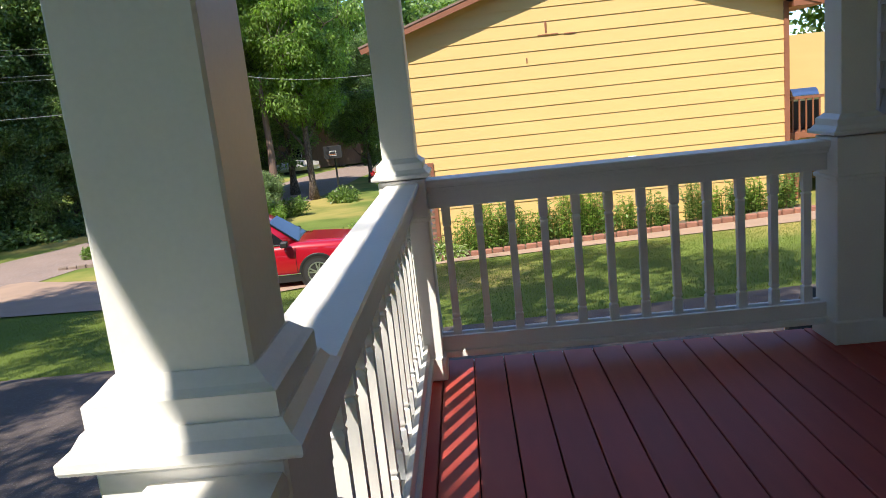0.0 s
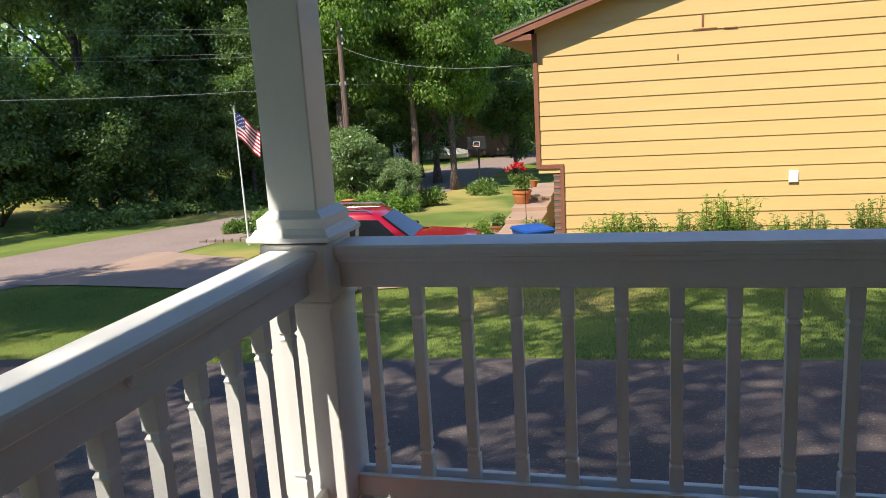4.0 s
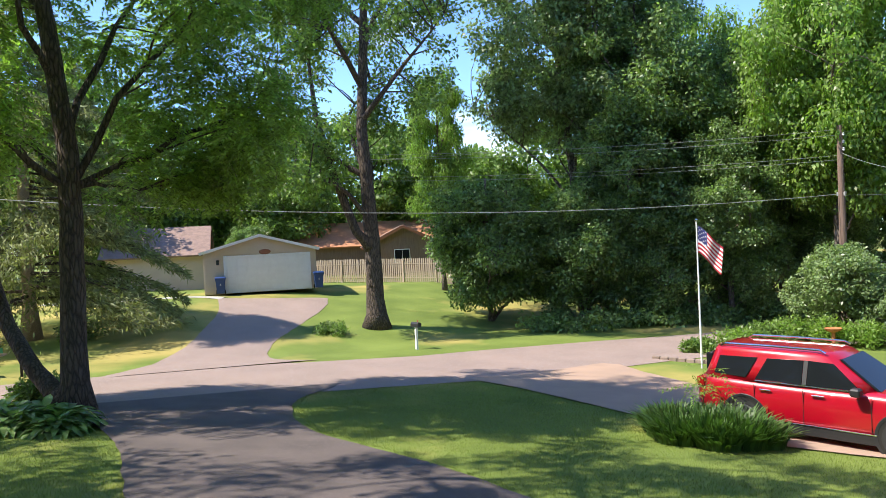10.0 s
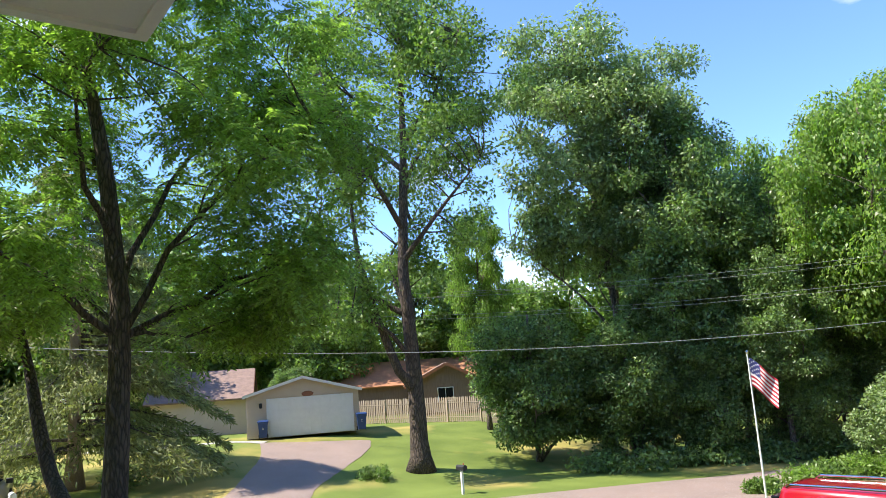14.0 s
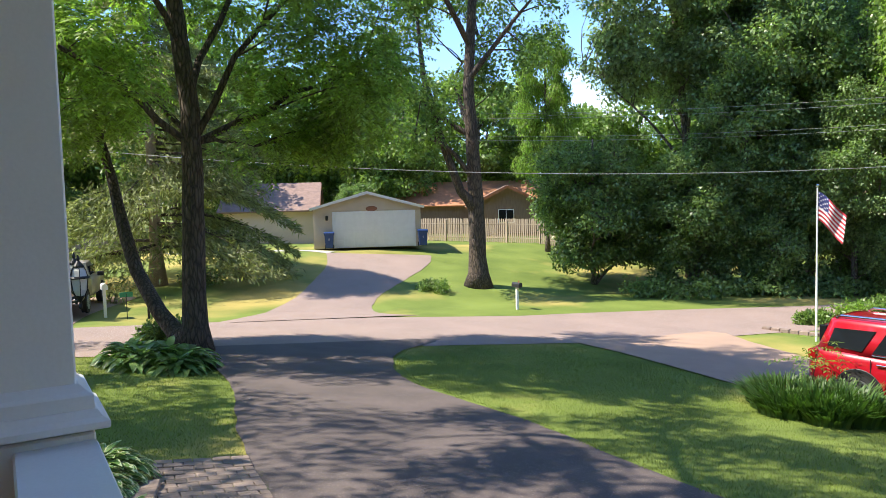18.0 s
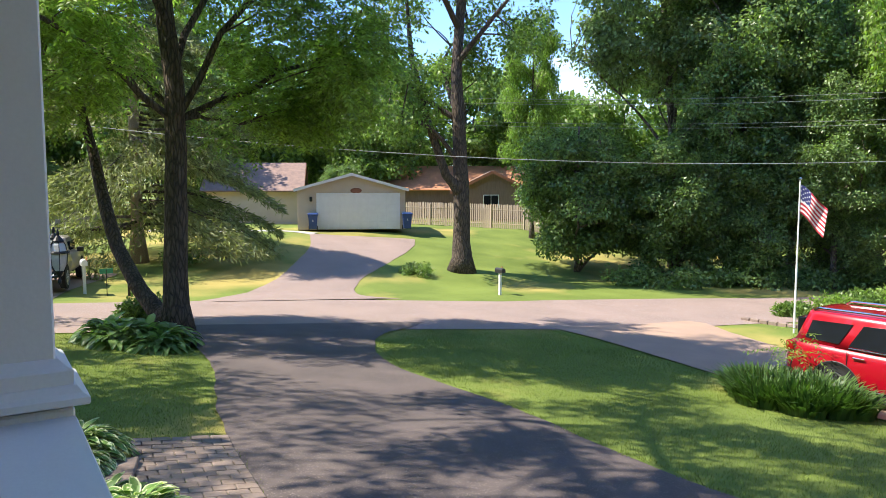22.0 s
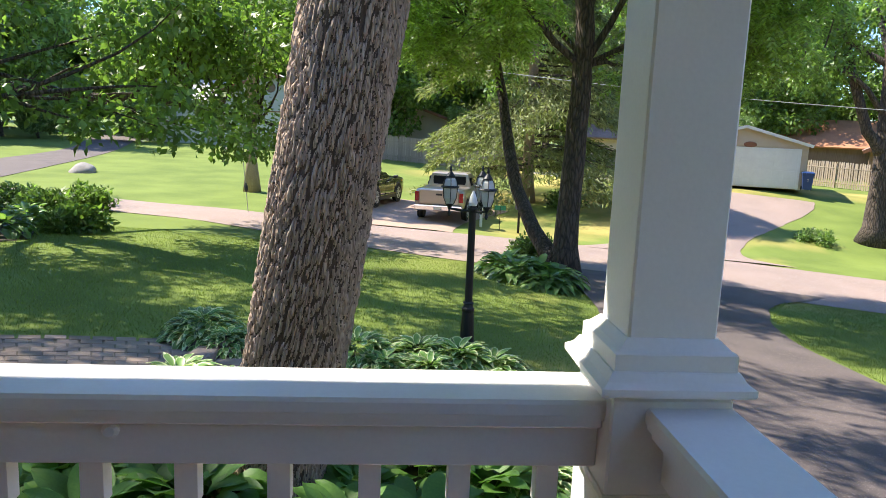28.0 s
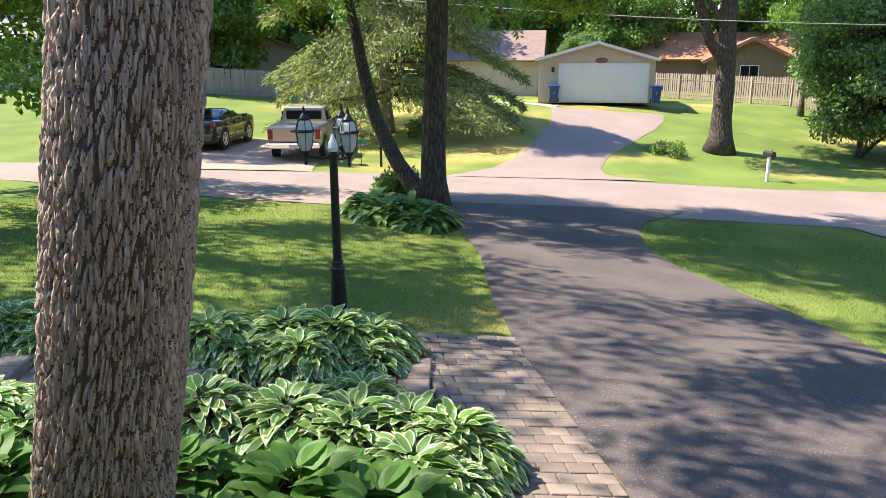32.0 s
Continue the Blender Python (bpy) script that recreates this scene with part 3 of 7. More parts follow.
while z < PZ - 0.1:
    zt = z + 0.365
    cut = NOTCH if z < NZ - 0.2 else 0.0 if z < EZ else (z - EZ) / sl
    cut2 = NOTCH if z < NZ - 0.2 else 0.0 if zt < EZ else min(L / 2 - 0.02, (zt - EZ) / sl)
    bm = bmesh.new()
    right = 0.0 if z < EZ else cut
    right2 = 0.0 if zt < EZ else cut2
    c = [(cut, 0.024, z), (L - right, 0.024, z), (L - right2, 0.046, zt), (cut2, 0.046, zt)]
    v = [bm.verts.new(p) for p in c] + [bm.verts.new((p[0], 0.05, p[2])) for p in c]
    for f in ((0, 1, 2, 3), (1, 0, 4, 5), (3, 2, 6, 7), (0, 3, 7, 4), (2, 1, 5, 6)):
        bm.faces.new([v[i] for i in f])
    part("lap_board", bm, M_YELLOW, yh)
    z = zt
part("foundation", boxm(NOTCH, 0.04, -0.3, L, D, 0.245), M_CONCG, yh)
part("soffit_trim", boxm(-0.05, -0.012, NZ - 0.02, NOTCH + 0.10, 0.10, NZ + 0.09, bevel=0.004), M_BROWN, yh)
part("corner_board", boxm(NOTCH, -0.012, 0.2, NOTCH + 0.10, 0.10, NZ - 0.02, bevel=0.004), M_BROWN, yh)
pier = part("brick_pier", boxm(NOTCH - 0.17, 0.06, -0.3, NOTCH - 0.002, 1.2, NZ - 0.02), M_SAND, yh, "reddish brick pier below the overhang")
for i in range(37):
    part("brick", boxm(NOTCH - 0.178, 0.052 + 0.10 * (i % 2), -0.28 + i * 0.077, NOTCH - 0.006, 0.052 + 0.10 * (i % 2) + 0.2, -0.215 + i * 0.077, bevel=0.004), M_TERRAB, pier)
part("corner_board", boxm(-0.05, -0.01, NZ + 0.09, 0.06, 0.10, EZ - 0.15), M_BROWN, yh)
part("corner_board", boxm(L - 0.08, -0.01, 0.3, L + 0.05, 0.10, EZ - 0.15), M_BROWN, yh)
bm = bmesh.new()
ov = 0.95
for s in (-1, 1):
    m0 = Matrix.Translation((L / 2, 0, PZ + 0.02)) @ Matrix.Rotation(s * math.atan(sl), 4, "Y")
    box(bm, 0 if s > 0 else -(L / 2 + ov) / math.cos(math.atan(sl)), -0.42, 0.06, (L / 2 + ov) / math.cos(math.atan(sl)) if s > 0 else 0, D + 0.4, 0.11, m=m0)
part("roof", bm, M_SHINGLE, yh)
for s in (-1, 1):
    m0 = Matrix.Translation((L / 2, 0, PZ + 0.02)) @ Matrix.Rotation(s * math.atan(sl), 4, "Y")
    e = (L / 2 + ov) / math.cos(math.atan(sl)) - 0.004
    part("rake_board", boxm(0 if s > 0 else -e, -0.40, -0.10, e if s > 0 else 0, -0.375, 0.06, m=m0), M_BROWN, yh)
    part("soffit", boxm(0 if s > 0 else -e, -0.375, -0.02, e if s > 0 else 0, 0.03, 0.0, m=m0), M_BROWN, yh)
    part("eave_box", boxm(L + 0.02 if s > 0 else -0.88, -0.37, EZ - 0.33, L + 0.88 if s > 0 else -0.02, D, EZ - 0.18, bevel=0.01), M_BROWN, yh)
part("wall_box", boxm(5.98, -0.02, 2.02, 6.20, 0.03, 2.30, bevel=0.01), M_WHITE, yh, "white utility box on the wall")

# ---- neighbour garage ----
GM = pose(-41.4, 18.0, -1.62, 0, 0, math.degrees(math.atan2(4.5, 2.0)))
ga = empty("garage", GM, "cream lap-sided two-car garage with white door", "garage")
part("wall", gable(bmesh.new(), -1.3, 5.36, 0.04, 7.0, 2.5, 3.42), M_CREAM, ga)
gd = part("garage_door", boxm(0, -0.01, 0.02, 4.88, 0.05, 2.13, bevel=0.01), M_WHITE, ga)
for i in range(4):
    for j in range(8):
        part("door_panel", boxm(0.06 + j * 0.6, -0.022, 0.07 + i * 0.525, 0.58 + j * 0.6, -0.008, 0.50 + i * 0.525, bevel=0.008), M_WHITE, gd)
for x0, x1, z0, z1 in ((-0.14, 0.0, 0, 2.27), (4.88, 5.02, 0, 2.27), (0, 4.88, 2.13, 2.27)):
    part("door_casing", boxm(x0, -0.03, z0, x1, 0.05, z1, bevel=0.006), M_WHITE, ga)
z = 0.1
while z < 3.3:
    zt = min(z + 0.16, 3.4)
    cut = -1.3 if z < 2.5 else -1.3 + (zt - 2.5) / 0.92 * 3.33
    spans = [(cut, 4.06 - cut)] if z > 2.2 else [(-1.3, -0.15), (5.03, 5.36)]
    for x0, x1 in spans:
        bm = bmesh.new()
        c = [(x0, 0.012, z), (x1, 0.012, z), (x1, 0.034, zt), (x0, 0.034, zt)]
        v = [bm.verts.new(p) for p in c] + [bm.verts.new((p[0], 0.04, p[2])) for p in c]
        for f in ((0, 1, 2, 3), (1, 0, 4, 5), (0, 3, 7, 4), (2, 1, 5, 6), (3, 2, 6, 7)):
            bm.faces.new([v[k] for k in f])
        part("lap_board", bm, M_CREAM, ga)
    z = zt
part("wall_lamp", boxm(-0.55, -0.16, 1.75, -0.38, 0.0, 2.05, bevel=0.03), M_BLACK, ga)
part("carved_plaque", lathe(bmesh.new(), [(0.02, 0), (0.36, 0.02), (0.30, 0.05)], 14), M_BROWN, ga, "dark carved plaque over the door").matrix_local = Matrix.Translation((2.3, 0.02, 2.42)) @ Matrix.Rotation(radians(90), 4, "X") @ Matrix.Diagonal((1, 0.45, 1, 1))
part("side_window", boxm(-1.34, 2.2, 1.2, -1.29, 2.7, 1.7, bevel=0.01), M_DGLASS, ga)
bm = bmesh.new()
sg = (3.42 - 2.5) / 3.33
for s in (-1, 1):
    m0 = Matrix.Translation((2.03, 0, 3.44)) @ Matrix.Rotation(s * math.atan(sg), 4, "Y")
    box(bm, 0 if s > 0 else -3.68, -0.25, 0, 3.68 if s > 0 else 0, 7.3, 0.07, m=m0)
    part("rake_trim", boxm(0 if s > 0 else -3.68, -0.28, -0.10, 3.68 if s > 0 else 0, -0.255, 0.06, m=m0), M_WHITE, ga)
part("roof", bm, M_SHINGLE, ga)

# ---- trees ----
rng = np.random.default_rng(7)


def leaf_quads(P, D, N, L, W):
    """Leaves as folded-flat rhombs: base P, direction D, normal N, length L, width W."""
    D = D / np.linalg.norm(D, axis=1, keepdims=True)
    S = np.cross(D, N)
    S = S / (np.linalg.norm(S, axis=1, keepdims=True) + 1e-9)
    U = np.cross(S, D)
    L, W = L[:, None], W[:, None]
    V = np.stack([P, P + D * L * 0.45 + S * W * 0.5 + U * W * 0.12, P + D * L - U * L * 0.12, P + D * L * 0.45 - S * W * 0.5 + U * W * 0.12], 1).reshape(-1, 3)
    return V, np.arange(len(V)).reshape(-1, 4)


def scatter(clumps, per, L, W, flat=0.7, up=0.6, droop=0.3, size=0.35):
    """Leaves scattered in soft round clumps (x, y, z, r)."""
    C = np.asarray(clumps, float)
    n = np.maximum(4, (per * (C[:, 3] / C[:, 3].mean()) ** 2).astype(int))
    idx = np.repeat(np.arange(len(C)), n)
    k = len(idx)
    d = rng.normal(size=(k, 3))
    d /= np.linalg.norm(d, axis=1, keepdims=True)
    r = rng.random(k) ** 0.5
    off = d * r[:, None] * C[idx, 3][:, None]
    off[:, 2] *= flat
    P = C[idx, :3] + off
    D = d * 0.6 + rng.normal(size=(k, 3)) * 0.7
    D[:, 2] -= droop
    N = rng.normal(size=(k, 3)) * 0.5 + d * 0.7
    N[:, 2] += up
    s = 1 + size * (rng.random(k) - 0.5) * 2
    return leaf_quads(P, D, N, L * s, W * s)


def sprigs(clumps, per, L, leaflets=6, ln=0.11, w=0.042, flat=0.75):
    """Feathered leaves: pairs of leaflets along a drooping stalk."""
    C = np.asarray(clumps, float)
    n = np.maximum(3, (per * (C[:, 3] / C[:, 3].mean()) ** 2).astype(int))
    idx = np.repeat(np.arange(len(C)), n)
    k = len(idx)
    d = rng.normal(size=(k, 3))
    d /= np.linalg.norm(d, axis=1, keepdims=True)
    off = d * (rng.random(k) ** 0.5)[:, None] * C[idx, 3][:, None]
    off[:, 2] *= flat
    P = C[idx, :3] + off
    D = d * 0.8 + rng.normal(size=(k, 3)) * 0.5
    D[:, 2] = D[:, 2] * 0.4 - 0.25
    D /= np.linalg.norm(D, axis=1, keepdims=True)
    S = np.cross(D, (0, 0, 1.0))
    S /= np.linalg.norm(S, axis=1, keepdims=True) + 1e-9
    Vs, Fs, base = [], [], 0
    sc = 0.75 + 0.5 * rng.random(k)
    for i in range(leaflets):
        t = (i + 0.6) / leaflets
        for sd in (-1, 1):
            q = P + D * (L * t * sc)[:, None] + np.array((0, 0, -0.16 * L * t * t))
            dd = S * sd + D * 0.55 + rng.normal(size=(k, 3)) * 0.15
            dd[:, 2] -= 0.25
            N = np.cross(S, D) + rng.normal(size=(k, 3)) * 0.25
            V, F = leaf_quads(q, dd, N, ln * sc * (1.1 - 0.4 * abs(t - 0.5)), w * sc)
            Vs.append(V)
            Fs.append(F + base)
            base += len(V)
    return np.concatenate(Vs), np.concatenate(Fs)


def crown_clumps(centre, radii, n, r, low=0.35, seed=0, bottom=-1.0):
    """Clump places in the outer part of an ellipsoid with an uneven outline."""
    g = np.random.default_rng(seed)
    out = []
    while len(out) < n:
        d = g.normal(size=3)
        d /= np.linalg.norm(d)
        if d[2] < bottom:
            continue
        k = low + (1 - low) * g.random() ** 0.6
        k *= 0.86 + 0.28 * noise.noise((d[0] * 1.7 + seed, d[1] * 1.7, d[2] * 1.7))
        p = [centre[i] + d[i] * radii[i] * k for i in range(3)]
        out.append((*p, r * (0.7 + 0.6 * g.random())))
    return out


def trunk_at(path, z):
    for a, b in zip(path, path[1:]):
        if a[2] <= z <= b[2]:
            return Vector(a).lerp(Vector(b), (z - a[2]) / max(1e-6, b[2] - a[2]))
    return Vector(path[-1] if z > path[-1][2] else path[0])


def stems(path, radii, n=12):
    """A trunk along a path, with a flared foot."""
    bm = bmesh.new()
    pts, rr = [], []
    for i in range(len(path) - 1):
        for k in range(4):
            f = k / 4
            pts.append(Vector(path[i]).lerp(Vector(path[i + 1]), f))
            rr.append(radii[i] + (radii[i + 1] - radii[i]) * f)
    pts.append(Vector(path[-1]))
    rr.append(radii[-1])
    for i in range(len(pts)):
        h = pts[i].z - pts[0].z
        rr[i] *= 1 + 0.75 * math.exp(-h / max(0.25, radii[0] * 1.2))
        pts[i] = pts[i] + Vector((0.03 * noise.noise((pts[i].z, 1, 0)), 0.03 * noise.noise((pts[i].z, 5, 0)), 0)) * (radii[0] * 4)
    tube(bm, pts, rr, n)
    return bm


def limb_meshes(path, clumps, base_r, z0, z1, seed=0, mains=9):
    """Main limbs towards spread-out clumps, each with the thin branches that leave it for the clumps around."""
    g = random.Random(seed)
    ends = [Vector(c[:3]) for c in clumps]
    chosen = [max(range(len(ends)), key=lambda i: (ends[i] - trunk_at(path, ends[i].z)).length)]
    while len(chosen) < min(mains, len(ends)):
        chosen.append(max(range(len(ends)), key=lambda i: min((ends[i] - ends[k]).length for k in chosen)))
    out = []
    for k in chosen:
        e = ends[k]
        reach = (e - trunk_at(path, e.z)).length
        z = min(z1 * 0.9, max(z0, e.z - 0.9 * reach - g.random() * 1.5))
        s = trunk_at(path, z)
        r = base_r * (0.55 + 0.45 * min(1, (e - s).length / 6))
        sag = Vector((g.uniform(-1, 1), g.uniform(-1, 1), g.uniform(0.0, 0.8))) * (e - s).length * 0.16
        pts = [s.lerp(e, f / 7) + sag * math.sin(math.pi * f / 7) + Vector((g.uniform(-1, 1), g.uniform(-1, 1), g.uniform(-1, 1))) * 0.10 * (0 < f < 7) for f in range(8)]
        bm = bmesh.new()
        tube(bm, pts, [r * (1 - 0.88 * f / 7) for f in range(8)], 7, cap=False)
        out.append((bm, pts))
    for i, e in enumerate(ends):
        if i in chosen:
            continue
        d, bi, q = min(((e - p).length + (0.6 if p.z > e.z else 0), b, n) for b, (bm, pts) in enumerate(out) for n, p in enumerate(pts) if n > 0)
        bm, pts = out[bi]
        s = pts[q]
        r = min(0.05, base_r * 0.3)
        sag = Vector((g.uniform(-1, 1), g.uniform(-1, 1), g.uniform(-0.2, 0.6))) * (e - s).length * 0.18
        tube(bm, [s.lerp(e, f / 4) + sag * math.sin(math.pi * f / 4) for f in range(5)], [r * (1 - 0.8 * f / 4) for f in range(5)], 5, cap=False)
    return [b for b, p in out]


def tree(x, y, label, path, radii, clumps, leaf_mat, leaf, bark=None, base_r=0.12, z0=2.5, mains=9, sprig=None, seed=0, name="tree", z=None, extra=(), category="tree"):
    """A tree at (x, y): stem path, leaf clumps and the limbs that carry them, all in metres from its foot."""
    t = empty(name, pose(x, y, (ground(x, y) if z is None else z) - 0.05), label, category)
    bark = bark or M_BARKG
    part("trunk", stems(path, radii), bark, t, smooth=True)
    for p2, r2 in extra:
        part("side_trunk", stems(p2, r2), bark, t, smooth=True)
    for bm in limb_meshes(path, clumps, base_r, z0, path[-1][2], seed, mains):
        part("limb", bm, bark, t, smooth=True)
    V, F = sprigs(clumps, **sprig) if sprig else scatter(clumps, **leaf)
    from_arrays("crown", V, F, leaf_mat, t)
    return t


# twin-stemmed tree at the drive's mouth
cl = crown_clumps((0.3, 1.0, 10.2), (5.6, 6.2, 7.2), 104, 1.0, low=0.4, seed=3, bottom=-0.75) + crown_clumps((-0.5, 3.8, 6.3), (2.6, 2.8, 1.9), 15, 0.85, seed=5) + crown_clumps((-3.6, -3.0, 7.4), (2.8, 2.6, 2.6), 20, 0.9, seed=6) + crown_clumps((-1.8, -4.2, 9.5), (4.2, 4.0, 3.4), 18, 0.95, seed=7)
tree(-17.3, 4.05, "tall twin-trunked tree with feathery green leaves", [(0, 0, 0), (0.05, 0.1, 3), (0.1, 0.15, 6), (-0.1, -0.1, 9), (0, -0.6, 12), (0, -0.8, 15)], [0.30, 0.27, 0.23, 0.19, 0.13, 0.05],
     cl, M_LEAFB, None, M_BARKD, base_r=0.10, z0=5.2, sprig=dict(per=84, L=0.50, leaflets=6, ln=0.15, w=0.058), seed=1,
     extra=[([(-0.05, -0.1, 0.1), (-1.14, -0.58, 1.0), (-2.28, -0.9, 2.0), (-2.9, -1.06, 3.0), (-3.8, -1.21, 4.5), (-4.6, -1.5, 6.5), (-5.4, -2.0, 9)], [0.22, 0.20, 0.18, 0.17, 0.14, 0.10, 0.05])])
# tree on the garage lawn
cl = crown_clumps((0, 0.0, 17.5), (7.2, 7.4, 11.3), 195, 1.1, low=0.35, seed=8, bottom=-0.6) + crown_clumps((0.5, -3.8, 9), (2.5, 2.6, 2.2), 14, 1.1, seed=9) + crown_clumps((0.3, 1.6, 11.0), (2.4, 2.4, 1.8), 9, 1.1, seed=10)
tree(-30.0, 21.0, "tall mature shade tree with a forked grey-brown trunk", [(0, 0, 0), (0.1, -0.05, 3), (0.15, -0.2, 6), (0.1, -0.4, 10), (0, 0.2, 17), (0, 0.5, 27)], [0.46, 0.42, 0.36, 0.28, 0.18, 0.05],
     cl, M_LEAF, dict(per=230, L=0.21, W=0.12), M_BARKD, base_r=0.16, z0=5.5, seed=2,
     extra=[([(0.1, -0.2, 4.1), (0.1, -1.0, 4.9), (0, -2.0, 7.5), (0, -2.9, 10.5), (0, -3.2, 13.5)], [0.22, 0.22, 0.19, 0.14, 0.06])])
# big leaning trunk beside the porch
cl = crown_clumps((-1.8, 0.4, 12.3), (9.5, 7.2, 5.0), 190, 0.72, low=0.3, seed=12, bottom=-0.9)
BIG = (-3.55, -1.265)
bt = empty("tree", pose(BIG[0], BIG[1], ground(*BIG) - 0.1), "large leaning tree with deeply furrowed brown bark beside the porch", "tree")
nu, nv, top = 420, 560, 6.4
TV, TF, GAP = [], [], []
for j in range(nv + 1):
    z = top * j / nv
    r = (0.318 - 0.001 * z) * (1 + 0.38 * math.exp(-z / 0.24))
    cx, cy = 0.02 * z, 0.165 * z + 0.03 * math.sin(z * 0.9)
    for i in range(nu):
        a = 2 * math.pi * i / nu
        ca, sa = math.cos(a), math.sin(a)
        w1 = noise.noise((ca * 3, sa * 3, z * 2.4)) * 0.14
        ds = noise.voronoi(Vector((ca * 15 + w1 * 5, sa * 15 + w1 * 5, z * 5.6 + 5 * w1)))[0]
        gap = ds[1] - ds[0]
        d2 = noise.voronoi(Vector((ca * 34 + w1 * 12, sa * 34 + w1 * 12, z * 13.0 + 3)))[0]
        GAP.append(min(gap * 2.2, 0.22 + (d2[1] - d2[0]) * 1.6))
        g2 = noise.noise((ca * 30, sa * 30, z * 9)) + 0.6 * noise.noise((ca * 55, sa * 55, z * 26))
        d = 0.030 * min(1.0, gap * 2.4) ** 0.6 + 0.007 * min(1.0, (d2[1] - d2[0]) * 2.5) + 0.006 * g2 + 0.02 * noise.noise((ca, sa, z * 0.6)) - 0.012
        TV.append((cx + (r + d) * ca, cy + (r + d) * sa, z))
for j in range(nv):
    for i in range(nu):
        TF.append((j * nu + i, j * nu + (i + 1) % nu, (j + 1) * nu + (i + 1) % nu, (j + 1) * nu + i))
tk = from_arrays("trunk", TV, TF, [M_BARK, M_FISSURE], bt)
# faces low between plates take the dark furrow colour, which deepens their shade
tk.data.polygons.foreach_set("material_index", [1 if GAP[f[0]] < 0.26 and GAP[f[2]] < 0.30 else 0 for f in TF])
PT = [(0, 0, 0), (0.06, 0.5, 3), (0.128, 1.03, 6.35), (0.2, 1.7, 11), (0.2, 2.0, 17)]
part("upper_trunk", tube(bmesh.new(), PT[2:], [0.25, 0.18, 0.05], 12), M_BARK, bt, smooth=True)
for bm in limb_meshes(PT, cl, 0.16, 6.2, 17, 3, 9):
    part("limb", bm, M_BARK, bt, smooth=True)
V, F = scatter(cl, per=175, L=0.17, W=0.11)
from_arrays("crown", V, F, M_LEAF, bt)
# oaks on the left
cl2 = crown_clumps((1.0, 0.5, 10.5), (7.0, 7.0, 6.0), 66, 1.05, low=0.35, seed=13, bottom=-0.85) + crown_clumps((-5.5, 4.6, 5.0), (3.6, 3.4, 1.5), 26, 1.1, seed=14) + crown_clumps((-3.5, -4.5, 5.0), (3.0, 3.0, 1.4), 16, 1.1, seed=15) + [(0, 4.2, 2.7, 0.8), (-0.5, 5.7, 2.2, 0.8), (1.4, 3.2, 2.9, 0.8), (-2.2, 5.6, 2.1, 0.8), (-3.6, 5.9, 2, 0.75), (-4.8, 6.2, 2.2, 0.7), (-1.4, 5.2, 2.8, 0.8), (-3, 5.2, 2.9, 0.8), (-4.4, 5.4, 3, 0.8), (1, 4.8, 2.4, 0.75), (2.4, 3.8, 2.5, 0.7), (2.9, 2.6, 2.9, 0.7), (-5.8, 5.6, 2.8, 0.8), (1.9, 5.2, 3.2, 0.8), (-6.4, 6.6, 2.3, 0.7), (3, 0.3, 4.5, 1), (2, 2, 4.5, 1), (1.7, 5.4, 4.8, 0.9), (0.6, 4, 4.4, 1), (-1.2, 3, 3.9, 0.9)]
tree(-15.9, -10.0, "old oak with a dark furrowed trunk and low leafy boughs", [(0, 0, 0), (0.05, 0.42, 3), (0.15, 0.8, 6), (0.3, 1.1, 10), (0.4, 1.2, 15)], [0.57, 0.53, 0.46, 0.32, 0.07], cl2, M_LEAF, dict(per=300, L=0.19, W=0.11), M_BARKD, base_r=0.16, z0=3.2, seed=4)
# unseen tree, added to throw dappled shade on the front railing and lawn
cl4 = crown_clumps((0.0, 0.5, 11.0), (7.2, 6.2, 4.0), 170, 0.75, low=0.25, seed=18, bottom=-0.9)
tree(-6.3, -13.0, "tall airy-crowned tree, unseen, added to dapple the porch front and lawn", [(0, 0, 0), (0, 0.1, 4), (0.1, 0.2, 8), (0.1, 0.3, 14)], [0.36, 0.31, 0.24, 0.05], cl4, M_LEAF, dict(per=110, L=0.18, W=0.11), M_BARKD, base_r=0.13, z0=4.5, seed=9)
cl3 = crown_clumps((0, 0, 11), (6.5, 6.5, 6.5), 90, 1.7, low=0.3, seed=16, bottom=-0.9)
tree(-26.5, -22.5, "old shade tree with a broad trunk over a garden bed", [(0, 0, 0), (0, 0, 4), (0.2, 0, 8), (0.2, 0.2, 15)], [0.5, 0.42, 0.3, 0.06], cl3, M_LEAF, dict(per=200, L=0.27, W=0.15), M_BARKD, base_r=0.16, z0=4, seed=5)
cl3 = crown_clumps((0.5, 0, 10.5), (6.0, 6.0, 6.0), 70, 1.6, low=0.3, seed=17, bottom=-0.8)
tree(-12.6, -16.0, "oak with a straight dark trunk beside the bed", [(0, 0, 0), (0, 0, 4), (0.1, 0, 8), (0.2, 0.2, 14)], [0.42, 0.36, 0.28, 0.06], cl3, M_LEAFD, dict(per=170, L=0.24, W=0.14), M_BARKD, base_r=0.15, z0=4, seed=6)


